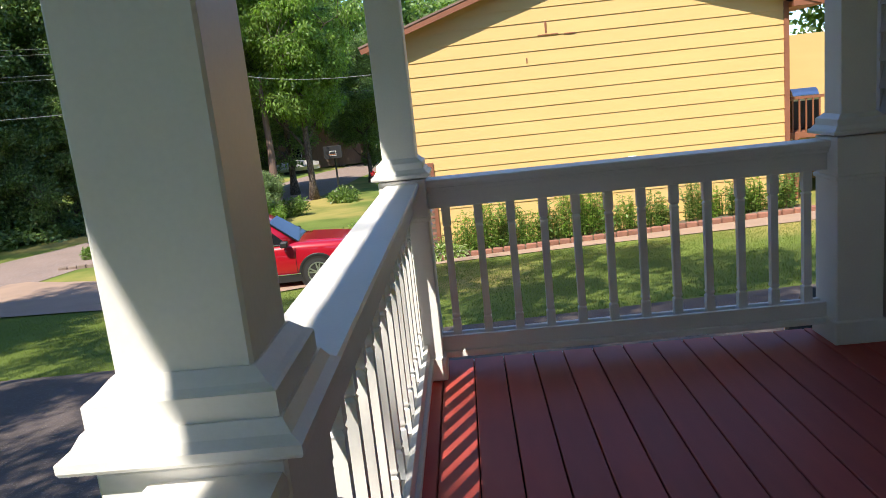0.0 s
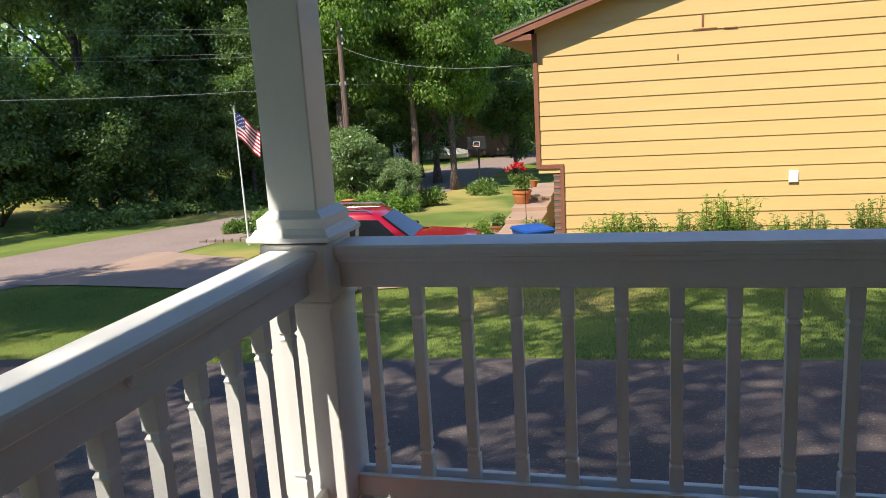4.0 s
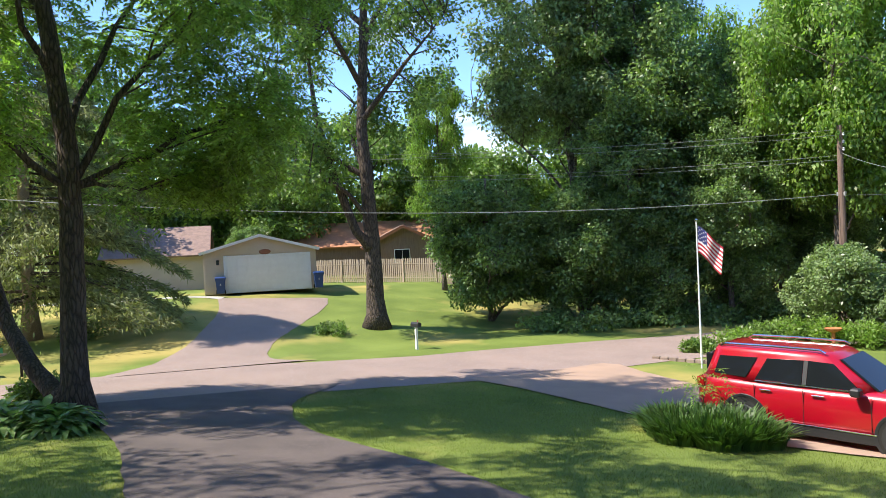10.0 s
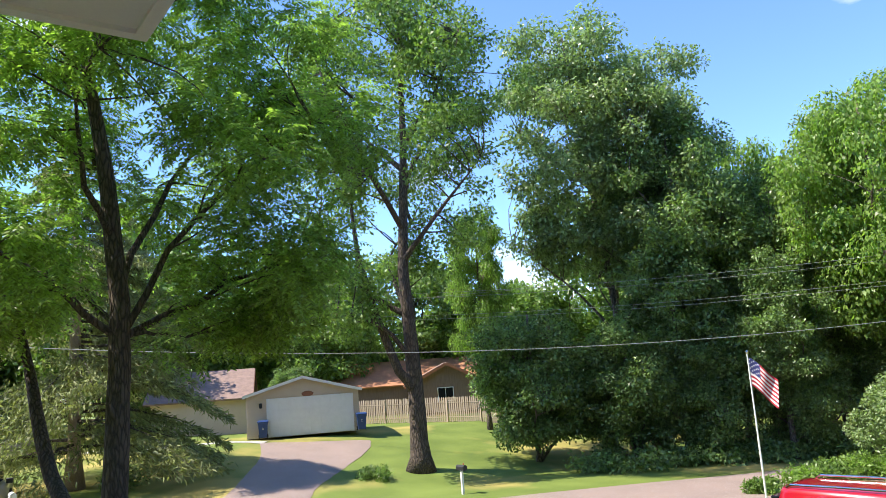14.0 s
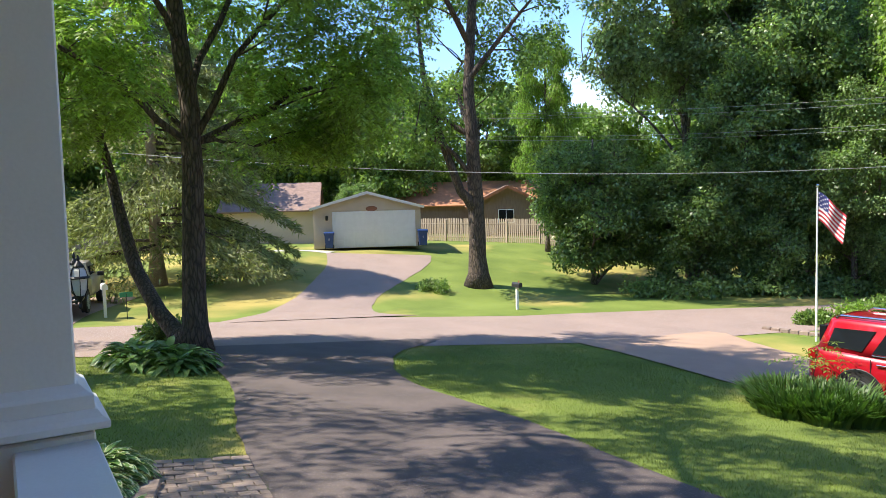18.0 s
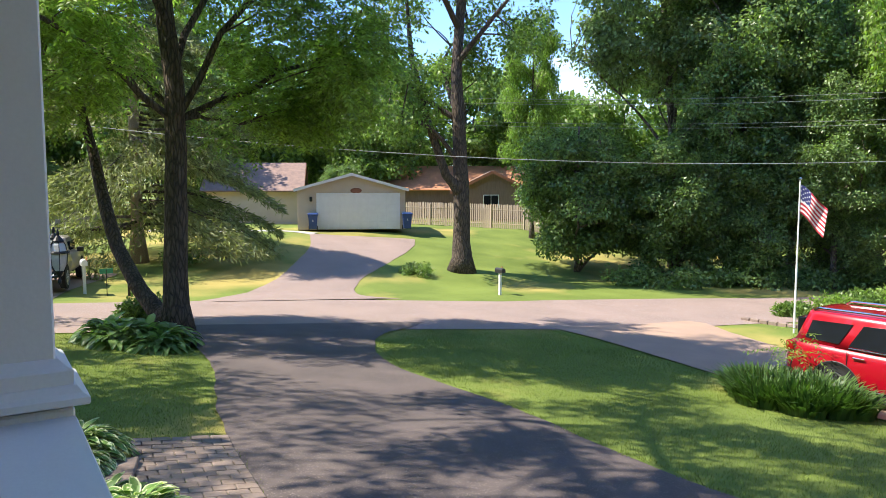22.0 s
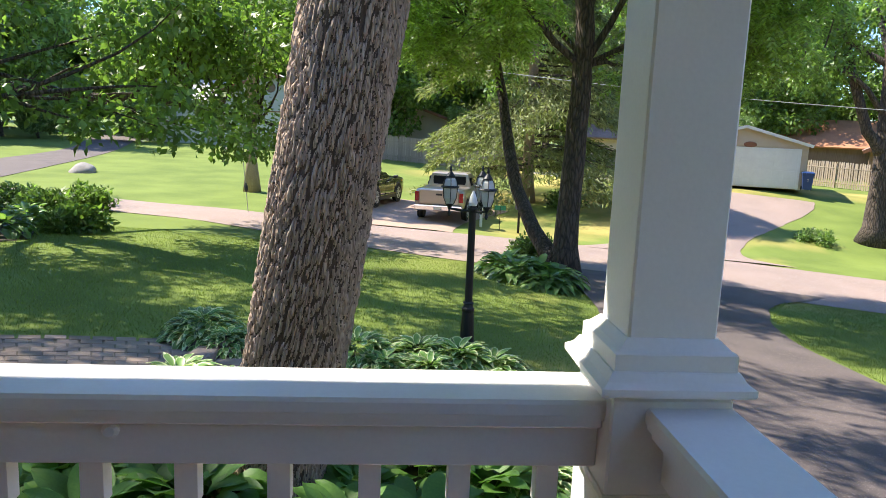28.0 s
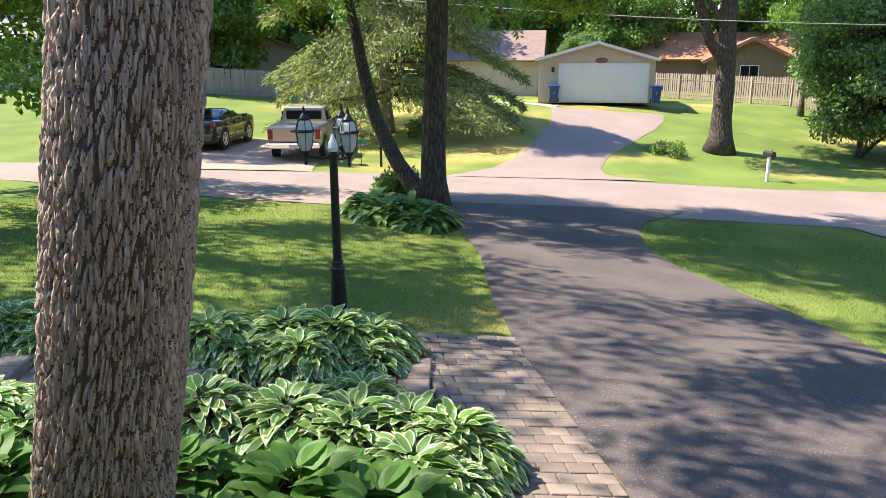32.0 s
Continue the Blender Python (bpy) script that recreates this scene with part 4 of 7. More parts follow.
def conifer(x, y, h, r, bare, label, seed, n=46, mat_=None, per=500):
    """A needle tree with drooping whorled boughs."""
    g = np.random.default_rng(seed)
    t = empty("conifer", pose(x, y, ground(x, y) - 0.05), label, "conifer")
    part("trunk", stems([(0, 0, 0), (0.05, 0, h * 0.4), (0, 0, h)], [0.02 * h * 0.85, 0.014 * h, 0.02], 10), M_BARK, t, smooth=True)
    Vs, Fs, base = [], [], 0
    for i in range(n):
        z = bare + (h - bare) * (i + g.random()) / n
        ln = r * (1 - (z - bare) / (h - bare + 0.5)) ** 0.75 * (0.7 + 0.45 * g.random()) + 0.25
        a = g.random() * 6.283
        d = np.array((math.cos(a), math.sin(a), 0))
        pts = [Vector((0, 0, z)) + Vector(d) * ln * f + Vector((0, 0, ln * (0.12 * f - 0.42 * f * f))) for f in (0, 0.33, 0.66, 1)]
        bm = bmesh.new()
        tube(bm, pts, [0.012 + 0.012 * ln, 0.01 + 0.008 * ln, 0.012, 0.006], 5, cap=False)
        part("bough", bm, M_BARKD, t)
        k = int(per * ln / r)
        f = 0.15 + 0.85 * g.random(k) ** 0.8
        P = np.array((0, 0, z)) + d * (ln * f)[:, None]
        P[:, 2] += ln * (0.12 * f - 0.42 * f * f)
        side = np.array((-d[1], d[0], 0)) * (g.normal(size=k) * 0.20 * ln * (1.1 - f * 0.7))[:, None]
        P = P + side
        P[:, 2] -= g.random(k) * 0.35
        D = d * 0.7 + g.normal(size=(k, 3)) * 0.5
        D[:, 2] -= 0.55
        N = g.normal(size=(k, 3))
        V, F = leaf_quads(P, D, N, 0.26 + 0.14 * g.random(k), 0.05 + 0.03 * g.random(k))
        Vs.append(V)
        Fs.append(F + base)
        base += len(V)
    from_arrays("crown", np.concatenate(Vs), np.concatenate(Fs), mat_ or M_NEEDLE, t)
    return t


conifer(-36.5, 6.6, 17, 7.0, 1.6, "shaggy pale-green conifer with drooping boughs", 21, n=110, per=900)
conifer(-32.0, -6.4, 14, 3.4, 6.5, "slender spruce with a bare grey lower trunk", 22, n=40, per=380)

conifer(0.9, 43.0, 13.2, 1.3, 0.6, "narrow dark conical evergreen behind the house", 23, n=60, mat_=M_LEAFD, per=260)

# woods across the road: four kinds, repeated
def wood_tree(label, h, r, mat_, seed, L=0.24, n=70, per=220, low=3.0, tr=0.26, lean=0.0, bark=None, weep=0.3):
    c = crown_clumps((lean, 0, (h + low) / 2 + 0.3), (r, r, (h - low) / 2), n, r * 0.24, low=0.35, seed=seed)
    return tree(0, 0, label, [(0, 0, 0), (lean * 0.2, 0, h * 0.3), (lean * 0.6, 0, h * 0.6), (lean, 0, h * 0.92)], [tr, tr * 0.8, tr * 0.55, 0.05], c, mat_, dict(per=per, L=L, W=L * 0.55, droop=weep), bark, base_r=0.11, z0=low * 0.8, seed=seed, z=0.05, mains=7)


def place(ob, x, y, turn, s, sz=None):
    return Matrix.Translation((x, y, ground(x, y) - 0.1)) @ Matrix.Rotation(turn, 4, "Z") @ Matrix.Diagonal((s, s, sz or s, 1))


kinds = [
    (wood_tree("tall dark-green broadleaf tree at the wood's edge", 21, 5.0, M_LEAFD, 31, low=2.0, n=130, per=330), [(-24.5, 36, 0.3, 0.95), (-21, 40, 1.4, 0.82), (-17, 44, 2.2, 1.0), (-26, 43, 5.0, 0.85), (-11.5, 47, 1.0, 0.9), (-29, 44, 3.4, 1.0)]),
    (wood_tree("broad mid-green tree in the roadside wood", 18, 4.8, M_LEAFD, 32, low=0.8, n=120, per=330), [(-23.6, 33.6, 0.8, 0.72), (-19.5, 36.5, 2.5, 0.85), (-22, 47, 4.4, 1.1), (-14, 52, 0.2, 1.0), (-7, 53, 3.3, 0.9)]),
    (wood_tree("tall silvery cottonwood with a pale leaning trunk", 26, 5.2, M_LEAFS, 33, low=7, n=130, per=330, lean=-1.8, L=0.24), [(-28.2, 35.0, 0.84, 1.08), (-27.6, 36.6, 2.6, 0.9)]),
    (wood_tree("light-green willow-like tree with drooping sprays", 20, 5.0, M_LEAFB, 34, low=4, n=110, per=360, weep=1.3, L=0.24), [(-15.2, 39.5, 1.0, 1.0), (-9.3, 42.5, 2.0, 0.82), (-27, 48, 4.0, 1.05)]),
]
for ob, spots in kinds:
    for i, (x, y, a, s) in enumerate(spots):
        if i == 0:
            ob.matrix_world = place(ob, x, y, a, s)
        else:
            copy_thing(ob, place(ob, x, y, a, s))
copy_thing(kinds[3][0], place(kinds[3][0], -37.2, 31.4, 1.7, 0.5, 0.78))
# rounded trees further off, behind the houses and along the street
far = wood_tree("rounded leafy tree in the distance", 13, 5.2, M_LEAF, 41, L=0.36, n=90, per=200, low=0.4, tr=0.25)
for i, (x, y, a, s) in enumerate([(-66, 34, 0, 1.05), (-72, 22, 1, 1.3), (-58, 12, 2, 1.0), (-76, 8, 3, 1.4), (-64, 44, 4, 1.3), (-78, 36, 5, 1.5), (-62, -2, 1.5, 1.1), (-74, -14, 2.5, 1.4), (-58, -30, 0.5, 1.2), (-46, -44, 3.6, 1.2), (-70, -44, 4.2, 1.5),
                                  (-4.5, 62, 2.2, 0.95), (4, 75, 0.4, 1.3), (-14, 80, 1.1, 1.5), (-28, 66, 2.6, 1.6), (-44, 56, 3.5, 1.6), (-58, 56, 0.9, 0.5), (-36, -60, 1.2, 1.5), (-20, -50, 2.8, 1.3), (-84, 20, 0.2, 1.7), (-86, -2, 2, 1.6), (-70, -22, 1.2, 1.1), (-76, -34, 3.2, 1.2), (-60, -42, 2.2, 1.1), (-52, -58, 0.3, 1.3), (-80, -8, 4.2, 1.3), (-30, -48, 5.1, 1.1), (-72, 0, 3.7, 1.1), (-40, 74, 5, 1.7), (-8, 100, 4, 1.8), (-27, 92, 1.1, 1.6), (-34, 90, 2.3, 1.5), (-20, 98, 0.6, 1.6), (-38, 84, 4.1, 1.5), (-49.8, 47.3, 2.9, 0.92)] + [(-105 * math.cos(k * 0.105 - 0.75) + 4 * math.sin(k * 5), 105 * math.sin(k * 0.105 - 0.75), k * 1.7, 1.12 + 0.16 * math.sin(k * 2.3)) for k in range(23)] + [(34 + 12 * math.sin(k * 3.1), -44 + k * 9, k * 1.3, 1.5 + 0.3 * math.sin(k * 1.9)) for k in range(12)] + [(-30 + k * 11, -62 - 6 * math.sin(k * 2.2), k, 1.5) for k in range(6)] + [(2 + k * 9, 88 + 5 * math.sin(k), k, 1.5) for k in range(4)]):
    if i == 0:
        far.matrix_world = place(far, x, y, a, s)
    else:
        copy_thing(far, place(far, x, y, a, s))
# big shrub mass at the corner of the wood
sh = wood_tree("large dense rounded shrub reaching the ground", 8.6, 3.6, M_LEAFD, 51, L=0.19, n=150, per=330, low=0.0, tr=0.12)
for i, (x, y, a, s) in enumerate([(-28.6, 27.6, 0, 1.0), (-25.2, 31.2, 2.0, 0.92), (-22.5, 34.4, 4.0, 0.8), (-19.6, 38, 1.0, 0.75), (-17, 42, 3.0, 0.7), (-45, -30, 0.4, 0.5), (-52, -34, 1.4, 0.55), (-40, -38, 2.4, 0.5), (-60, -20, 3.4, 0.6), (-66, -12, 4.4, 0.6), (-58, -27, 5.4, 0.6), (-70, -30, 0.9, 0.7), (-62, 6, 1.9, 0.6), (-64, 18, 2.9, 0.7), (-58, 27, 3.9, 0.6), (-27, 82, 1.2, 0.7), (-31, 80, 2.2, 0.75), (-35, 77, 3.1, 0.7), (-23, 84, 0.3, 0.7)] + [(-88 + k * 4.0, -14 - k * 5.2, k * 1.3, 1.15 + 0.2 * math.sin(k * 2.1)) for k in range(12)]):
    if i == 0:
        sh.matrix_world = place(sh, x, y, a, s)
    else:
        copy_thing(sh, place(sh, x, y, a, s))
li = wood_tree("grey-green lilac bush beside the street", 4.3, 2.3, M_LEAFS, 52, L=0.14, n=80, per=380, low=0.0, tr=0.05)
li.matrix_world = place(li, -12.4, 33.2, 0, 1.0)
copy_thing(li, place(li, -10.0, 32.6, 2, 0.62))

# ---- vehicles ----
def wheel(parent, x, y, r, w, side, spokes=10):
    """A road wheel with tyre, rim dish and spokes; side +1 faces +y."""
    t = part("wheel", rings(bmesh.new(), [((x, y + side * k, r), q, q, Vector((1, 0, 0)), Vector((0, 0, 1))) for k, q in ((-w, r * 0.9), (-w * 0.9, r), (-w * 0.12, r), (0, r * 0.93), (0.003, r * 0.68))], 28), M_RUBBER, parent, smooth=False)
    rim = rings(bmesh.new(), [((x, y + side * k, r), q, q, Vector((1, 0, 0)), Vector((0, 0, 1))) for k, q in ((0.006, r * 0.69), (0.008, r * 0.63), (-0.04, r * 0.60), (-0.045, r * 0.1))], 24, cap=False)
    part("rim", rim, M_BLACK, t)
    bm = bmesh.new()
    rings(bm, [((x, y + side * k, r), q, q, Vector((1, 0, 0)), Vector((0, 0, 1))) for k, q in ((0.006, r * 0.70), (0.016, r * 0.69), (0.016, r * 0.62), (0.004, r * 0.61))], 28, cap=False)
    for i in range(spokes):
        a = 2 * math.pi * i / spokes + (0.12 if i % 2 else -0.12)
        m = Matrix.Translation((x, y, r)) @ Matrix.Rotation(a, 4, "Y")
        box(bm, r * 0.08, -0.02 if side > 0 else -0.01, -r * 0.05, r * 0.66, 0.01 if side > 0 else 0.02, r * 0.05, m=m)
    lathe_m = [((x, y + side * k, r), q, q, Vector((1, 0, 0)), Vector((0, 0, 1))) for k, q in ((0.0, r * 0.2), (0.02, r * 0.17), (0.024, r * 0.05))]
    rings(bm, lathe_m, 14)
    part("spokes", bm, M_ALLOY, t)
    return t


def loft(bm, sections):
    loops = [[bm.verts.new(p) for p in s] for s in sections]
    n = len(loops[0])
    for a, b in zip(loops, loops[1:]):
        for i in range(n):
            bm.faces.new((a[i], a[(i + 1) % n], b[(i + 1) % n], b[i]))
    bm.faces.new(loops[0][::-1])
    bm.faces.new(loops[-1])
    bmesh.ops.recalc_face_normals(bm, faces=bm.faces)
    return bm


def body_section(x, w, zb, zt, crown=0.03):
    h = zt - zb
    half = [(w * 0.80, zb), (w * 0.96, zb + 0.07), (w, zb + h * 0.35), (w, zb + h * 0.62), (w * 0.975, zb + h * 0.86), (w * 0.93, zt - 0.015), (w * 0.80, zt + crown * 0.4), (w * 0.35, zt + crown)]
    return [(x, y, z) for y, z in half] + [(x, -y, z) for y, z in half[::-1]]


def car(m, label, paint, scale=(1, 1, 1), suv=True):
    t = empty("car", m, label, "car")
    S = [(2.50, 0.74, 0.40, 0.88), (2.47, 0.84, 0.30, 0.97), (2.38, 0.92, 0.25, 1.03), (2.10, 0.97, 0.22, 1.075), (1.60, 0.99, 0.22, 1.11), (1.0, 0.99, 0.22, 1.135), (0.2, 1.0, 0.22, 1.12), (-0.8, 1.0, 0.22, 1.135), (-1.6, 1.0, 0.22, 1.15), (-2.15, 0.98, 0.24, 1.16), (-2.40, 0.92, 0.28, 1.15), (-2.50, 0.84, 0.36, 1.05)]
    bm = loft(bmesh.new(), [body_section(*s) for s in S])
    part("body", bm, paint, t, smooth=True)
    zb, zr = 1.12, 1.73 if suv else 1.45
    xb0, xb1, xr0, xr1 = (1.05, -2.42, 0.22, -2.22) if suv else (0.95, -1.85, 0.1, -1.05)

    def ring(z, x0, x1, w):
        pts = [(x0, w * 0.55), (x0 - 0.10, w * 0.80), (x0 - 0.30, w * 0.97), ((x0 + x1) / 2, w), (x1 + 0.25, w * 0.97), (x1 + 0.06, w * 0.85), (x1, w * 0.6)]
        return [(x, y, z) for x, y in pts] + [(x, -y, z) for x, y in pts[::-1]]
    f = lambda k, a, b: a + (b - a) * k
    bm = loft(bmesh.new(), [ring(f(k, zb, zr) + (0 if k < 0.99 else 0.0), f(k, xb0, xr0), f(k, xb1, xr1), f(k, 0.95, 0.74)) for k in (0, 0.5, 0.9, 1.0)] + [ring(zr + 0.045, xr0 - 0.10, xr1 + 0.05, 0.66), ring(zr + 0.06, xr0 - 0.3, xr1 + 0.2, 0.4)])
    part("cabin", bm, paint, t, smooth=True)
    hood = loft(bmesh.new(), [[(x, y, z) for y, z in ((-w, zz), (w, zz), (w * 0.9, zz + 0.03), (-w * 0.9, zz + 0.03))] for x, w, zz in ((2.34, 0.66, 1.035), (1.9, 0.74, 1.095), (1.2, 0.78, 1.14))])
    part("bonnet", hood, paint, t)

    def pane(name, pts, side, material=M_DGLASS, off=0.012):
        bm = bmesh.new()
        vs = []
        for dy in (off, off - 0.02):
            ring_ = []
            for x, z in pts:
                k = (z - zb) / (zr - zb)
                x0, x1, w = f(k, xb0, xr0), f(k, xb1, xr1), f(k, 0.95, 0.74)
                u = (x - x1) / (x0 - x1)
                yy = w * (1.0 - 0.03 * abs(2 * u - 1) ** 3 * (1 if 0.1 < u < 0.9 else 1.6))
                ring_.append(bm.verts.new((x, side * (yy + dy), z)))
            vs.append(ring_)
        n = len(pts)
        for i in range(n):
            bm.faces.new((vs[0][i], vs[0][(i + 1) % n], vs[1][(i + 1) % n], vs[1][i]))
        bm.faces.new(vs[0])
        bm.faces.new(vs[1][::-1])
        bmesh.ops.recalc_face_normals(bm, faces=bm.faces)
        return part(name, bm, material, t)
    for sd in (-1, 1):
        if suv:
            pane("side_window", [(0.72, 1.17), (-0.22, 1.17), (-0.22, 1.62), (0.22, 1.60)], sd)
            pane("side_window", [(-0.32, 1.17), (-1.22, 1.19), (-1.02, 1.60), (-0.32, 1.62)], sd)
            pane("side_window", [(-1.42, 1.20), (-2.10, 1.23), (-2.02, 1.58), (-1.22, 1.60)], sd)
            pane("pillar", [(-0.23, 1.17), (-0.31, 1.17), (-0.31, 1.62), (-0.23, 1.62)], sd, M_BLACK, 0.010)
            pane("window_strip", [(0.80, 1.135), (-1.22, 1.155), (-1.22, 1.172), (0.76, 1.158)], sd, M_CHROME, 0.020)
            bm = tube(bmesh.new(), [(0.05, sd * 0.66, zr + 0.04), (-0.05, sd * 0.67, zr + 0.095), (-1.0, sd * 0.68, zr + 0.105), (-1.95, sd * 0.67, zr + 0.095), (-2.05, sd * 0.66, zr + 0.04)], 0.022, 8)
            part("roof_rail", bm, M_CHROME, t)
        else:
            pane("side_window", [(0.55, 1.15), (-0.35, 1.15), (-0.3, 1.40), (0.2, 1.39)], sd)
            pane("side_window", [(-0.42, 1.15), (-1.3, 1.16), (-0.95, 1.37), (-0.38, 1.40)], sd)
        part("sill_cladding", boxm(-1.0, sd * 0.985, 0.22, 1.0, sd * 1.012, 0.40, bevel=0.008), M_BLACK, t)
        part("sill_strip", boxm(-1.0, sd * 1.008, 0.40, 1.0, sd * 1.022, 0.425, bevel=0.003), M_CHROME, t)
        for xw in (1.43, -1.435):
            arch = bmesh.new()
            rings(arch, [((xw, sd * k, 0.40), q, q, Vector((1, 0, 0)), Vector((0, 0, 1))) for k, q in ((0.93, 0.475), (1.006, 0.475), (1.012, 0.465), (1.010, 0.42))], 30, cap=False)
            part("wheel_arch", arch, M_BLACK, t)
            part("wheel_well", rings(bmesh.new(), [((xw, sd * k, 0.40), 0.43, 0.43, Vector((1, 0, 0)), Vector((0, 0, 1))) for k in (0.90, 1.003)], 28), M_GAP, t)
            wheel(t, xw, sd * 1.004, 0.385, 0.24, sd)
        part("door_mirror", boxm(0.62, sd * 1.0, 1.10, 0.80, sd * 1.21, 1.25, bevel=0.03), M_BLACK, t)
        for xh in (0.02, -0.98):
            part("door_handle", boxm(xh - 0.13, sd * 0.995, 0.985, xh + 0.10, sd * 1.025, 1.015, bevel=0.008), M_CHROME, t)
        for xs in (0.92, -0.27, -1.22):
            part("door_seam", boxm(xs - 0.004, sd * 0.985, 0.43, xs + 0.004, sd * 1.0035, 1.09), M_GAP, t)
        part("headlamp", loft(bmesh.new(), [[(2.05, sd * 0.955, 0.84), (2.05, sd * 0.962, 0.96), (2.12, sd * 0.955, 0.955), (2.12, sd * 0.948, 0.83)], [(2.30, sd * 0.925, 0.80), (2.30, sd * 0.90, 0.965), (2.36, sd * 0.88, 0.955), (2.36, sd * 0.91, 0.79)], [(2.47, sd * 0.74, 0.78), (2.45, sd * 0.70, 0.90), (2.48, sd * 0.68, 0.90), (2.50, sd * 0.72, 0.78)]]), M_CHROME, t)
        part("turn_lens", loft(bmesh.new(), [[(1.95, sd * 0.965, 0.90), (1.95, sd * 0.972, 0.955), (2.0, sd * 0.972, 0.955), (2.0, sd * 0.965, 0.90)], [(2.33, sd * 0.925, 0.90), (2.33, sd * 0.905, 0.96), (2.37, sd * 0.89, 0.96), (2.37, sd * 0.91, 0.90)]]), M_AMBER, t)
        part("tail_lamp", boxm(-2.47, sd * 0.78, 0.92, -2.30, sd * 0.965, 1.12, bevel=0.02), M_TAIL, t)
        part("fog_lamp", boxm(2.38, sd * 0.66, 0.42, 2.49, sd * 0.80, 0.52, bevel=0.02), M_BLACK, t)
    # glass front and back
    bm = bmesh.new()
    k0, k1 = 0.06, 0.90
    P0 = [(f(k, xb0, xr0) + 0.012, s * f(k, 0.95, 0.74) * q, f(k, zb, zr)) for k, s, q in ((k0, -1, 0.78), (k0, 1, 0.78), (k1, 1, 0.76), (k1, -1, 0.76))]
    v = [bm.verts.new(p) for p in P0] + [bm.verts.new((p[0] - 0.05, p[1], p[2] - 0.01)) for p in P0]
    for q in ((0, 1, 2, 3), (7, 6, 5, 4), (0, 4, 5, 1), (1, 5, 6, 2), (2, 6, 7, 3), (3, 7, 4, 0)):
        bm.faces.new([v[i] for i in q])
    part("windscreen", bm, M_DGLASS, t)
    part("rear_window", boxm(xb1 - 0.002, -0.62, 1.22, xb1 + 0.16, 0.62, 1.58, bevel=0.02), M_DGLASS, t)
    gr = part("grille", boxm(2.40, -0.62, 0.64, 2.515, 0.62, 0.92, bevel=0.02), M_BLACK, t)
    for i in range(4):
        part("grille_bar", boxm(2.50, -0.60, 0.675 + i * 0.065, 2.535, 0.60, 0.705 + i * 0.065, bevel=0.008), M_CHROME, gr)
    part("front_bumper_cladding", boxm(2.30, -0.80, 0.26, 2.50, 0.80, 0.42, bevel=0.03), M_BLACK, t)
    part("skid_plate", boxm(2.42, -0.45, 0.27, 2.52, 0.45, 0.36, bevel=0.02), M_ALLOY, t)
    part("number_plate", boxm(2.525, -0.16, 0.46, 2.54, 0.16, 0.61, bevel=0.005), M_PLATE, t)
    part("rear_bumper", boxm(-2.53, -0.82, 0.38, -2.36, 0.82, 0.60, bevel=0.03), M_BLACK if suv else paint, t)
    return t


CX, CY = -5.04, 15.2
car(pose(CX, CY, ground(CX, CY) + 0.06, 0, 0, 4.0), "red sport utility car with chrome trim parked on the drive", M_RED)
bx, by = -31.6, -1.3
car(pose(bx, by, ground(bx, by) + 0.06, 0, 0, 160) @ Matrix.Diagonal((0.95, 0.9, 0.95, 1)), "black saloon car parked beside the pickup", M_CARBLK, suv=False)


def pickup(m):
    t = empty("pickup_truck", m, "tan pickup truck with chrome rear bumper, seen from behind", "truck")
    part("bed", loft(bmesh.new(), [body_section(x, w, 0.45, zt, 0.0) for x, w, zt in ((-2.65, 0.93, 1.22), (-2.6, 0.96, 1.24), (-0.6, 0.97, 1.24))]), M_SILVER, t, smooth=True)
    part("front_body", loft(bmesh.new(), [body_section(x, w, 0.42, zt) for x, w, zt in ((-0.58, 0.97, 1.20), (0.9, 0.97, 1.18), (1.2, 0.97, 1.15), (2.5, 0.93, 1.08), (2.65, 0.85, 0.95))]), M_SILVER, t, smooth=True)
    part("cab", loft(bmesh.new(), [[(-0.55, -0.9, 1.18), (-0.55, 0.9, 1.18), (1.15, 0.88, 1.16), (1.15, -0.88, 1.16)], [(-0.45, -0.76, 1.72), (-0.45, 0.76, 1.72), (0.45, 0.76, 1.74), (0.45, -0.76, 1.74)], [(-0.35, -0.65, 1.78), (-0.35, 0.65, 1.78), (0.35, 0.65, 1.79), (0.35, -0.65, 1.79)]]), M_SILVER, t)
    part("rear_window", boxm(-0.53, -0.68, 1.28, -0.47, 0.68, 1.64, bevel=0.02), M_DGLASS, t)
    part("tailgate", boxm(-2.69, -0.78, 0.68, -2.65, 0.78, 1.22, bevel=0.02), M_SILVER, t)
    part("tailgate_handle", boxm(-2.70, -0.12, 1.02, -2.685, 0.12, 1.09, bevel=0.005), M_BLACK, t)
    part("rear_bumper", boxm(-2.85, -0.93, 0.44, -2.68, 0.93, 0.64, bevel=0.03), M_CHROME, t)
    part("number_plate", boxm(-2.865, -0.16, 0.48, -2.85, 0.16, 0.60), M_PLATE, t)
    for sd in (-1, 1):
        part("tail_lamp", boxm(-2.70, sd * 0.80, 0.78, -2.64, sd * 0.95, 1.14, bevel=0.01), M_TAIL, t)
        part("side_window", boxm(-0.35, sd * 0.80, 1.25, 0.65, sd * 0.895, 1.60, bevel=0.02), M_DGLASS, t)
        part("door_mirror", boxm(0.75, sd * 0.95, 1.12, 0.9, sd * 1.18, 1.30, bevel=0.02), M_BLACK, t)
        for xw in (1.65, -1.65):
            part("wheel_well", rings(bmesh.new(), [((xw, sd * k, 0.42), 0.45, 0.45, Vector((1, 0, 0)), Vector((0, 0, 1))) for k in (0.90, 0.982)], 24), M_GAP, t)
            wheel(t, xw, sd * 0.985, 0.38, 0.22, sd)
    return t


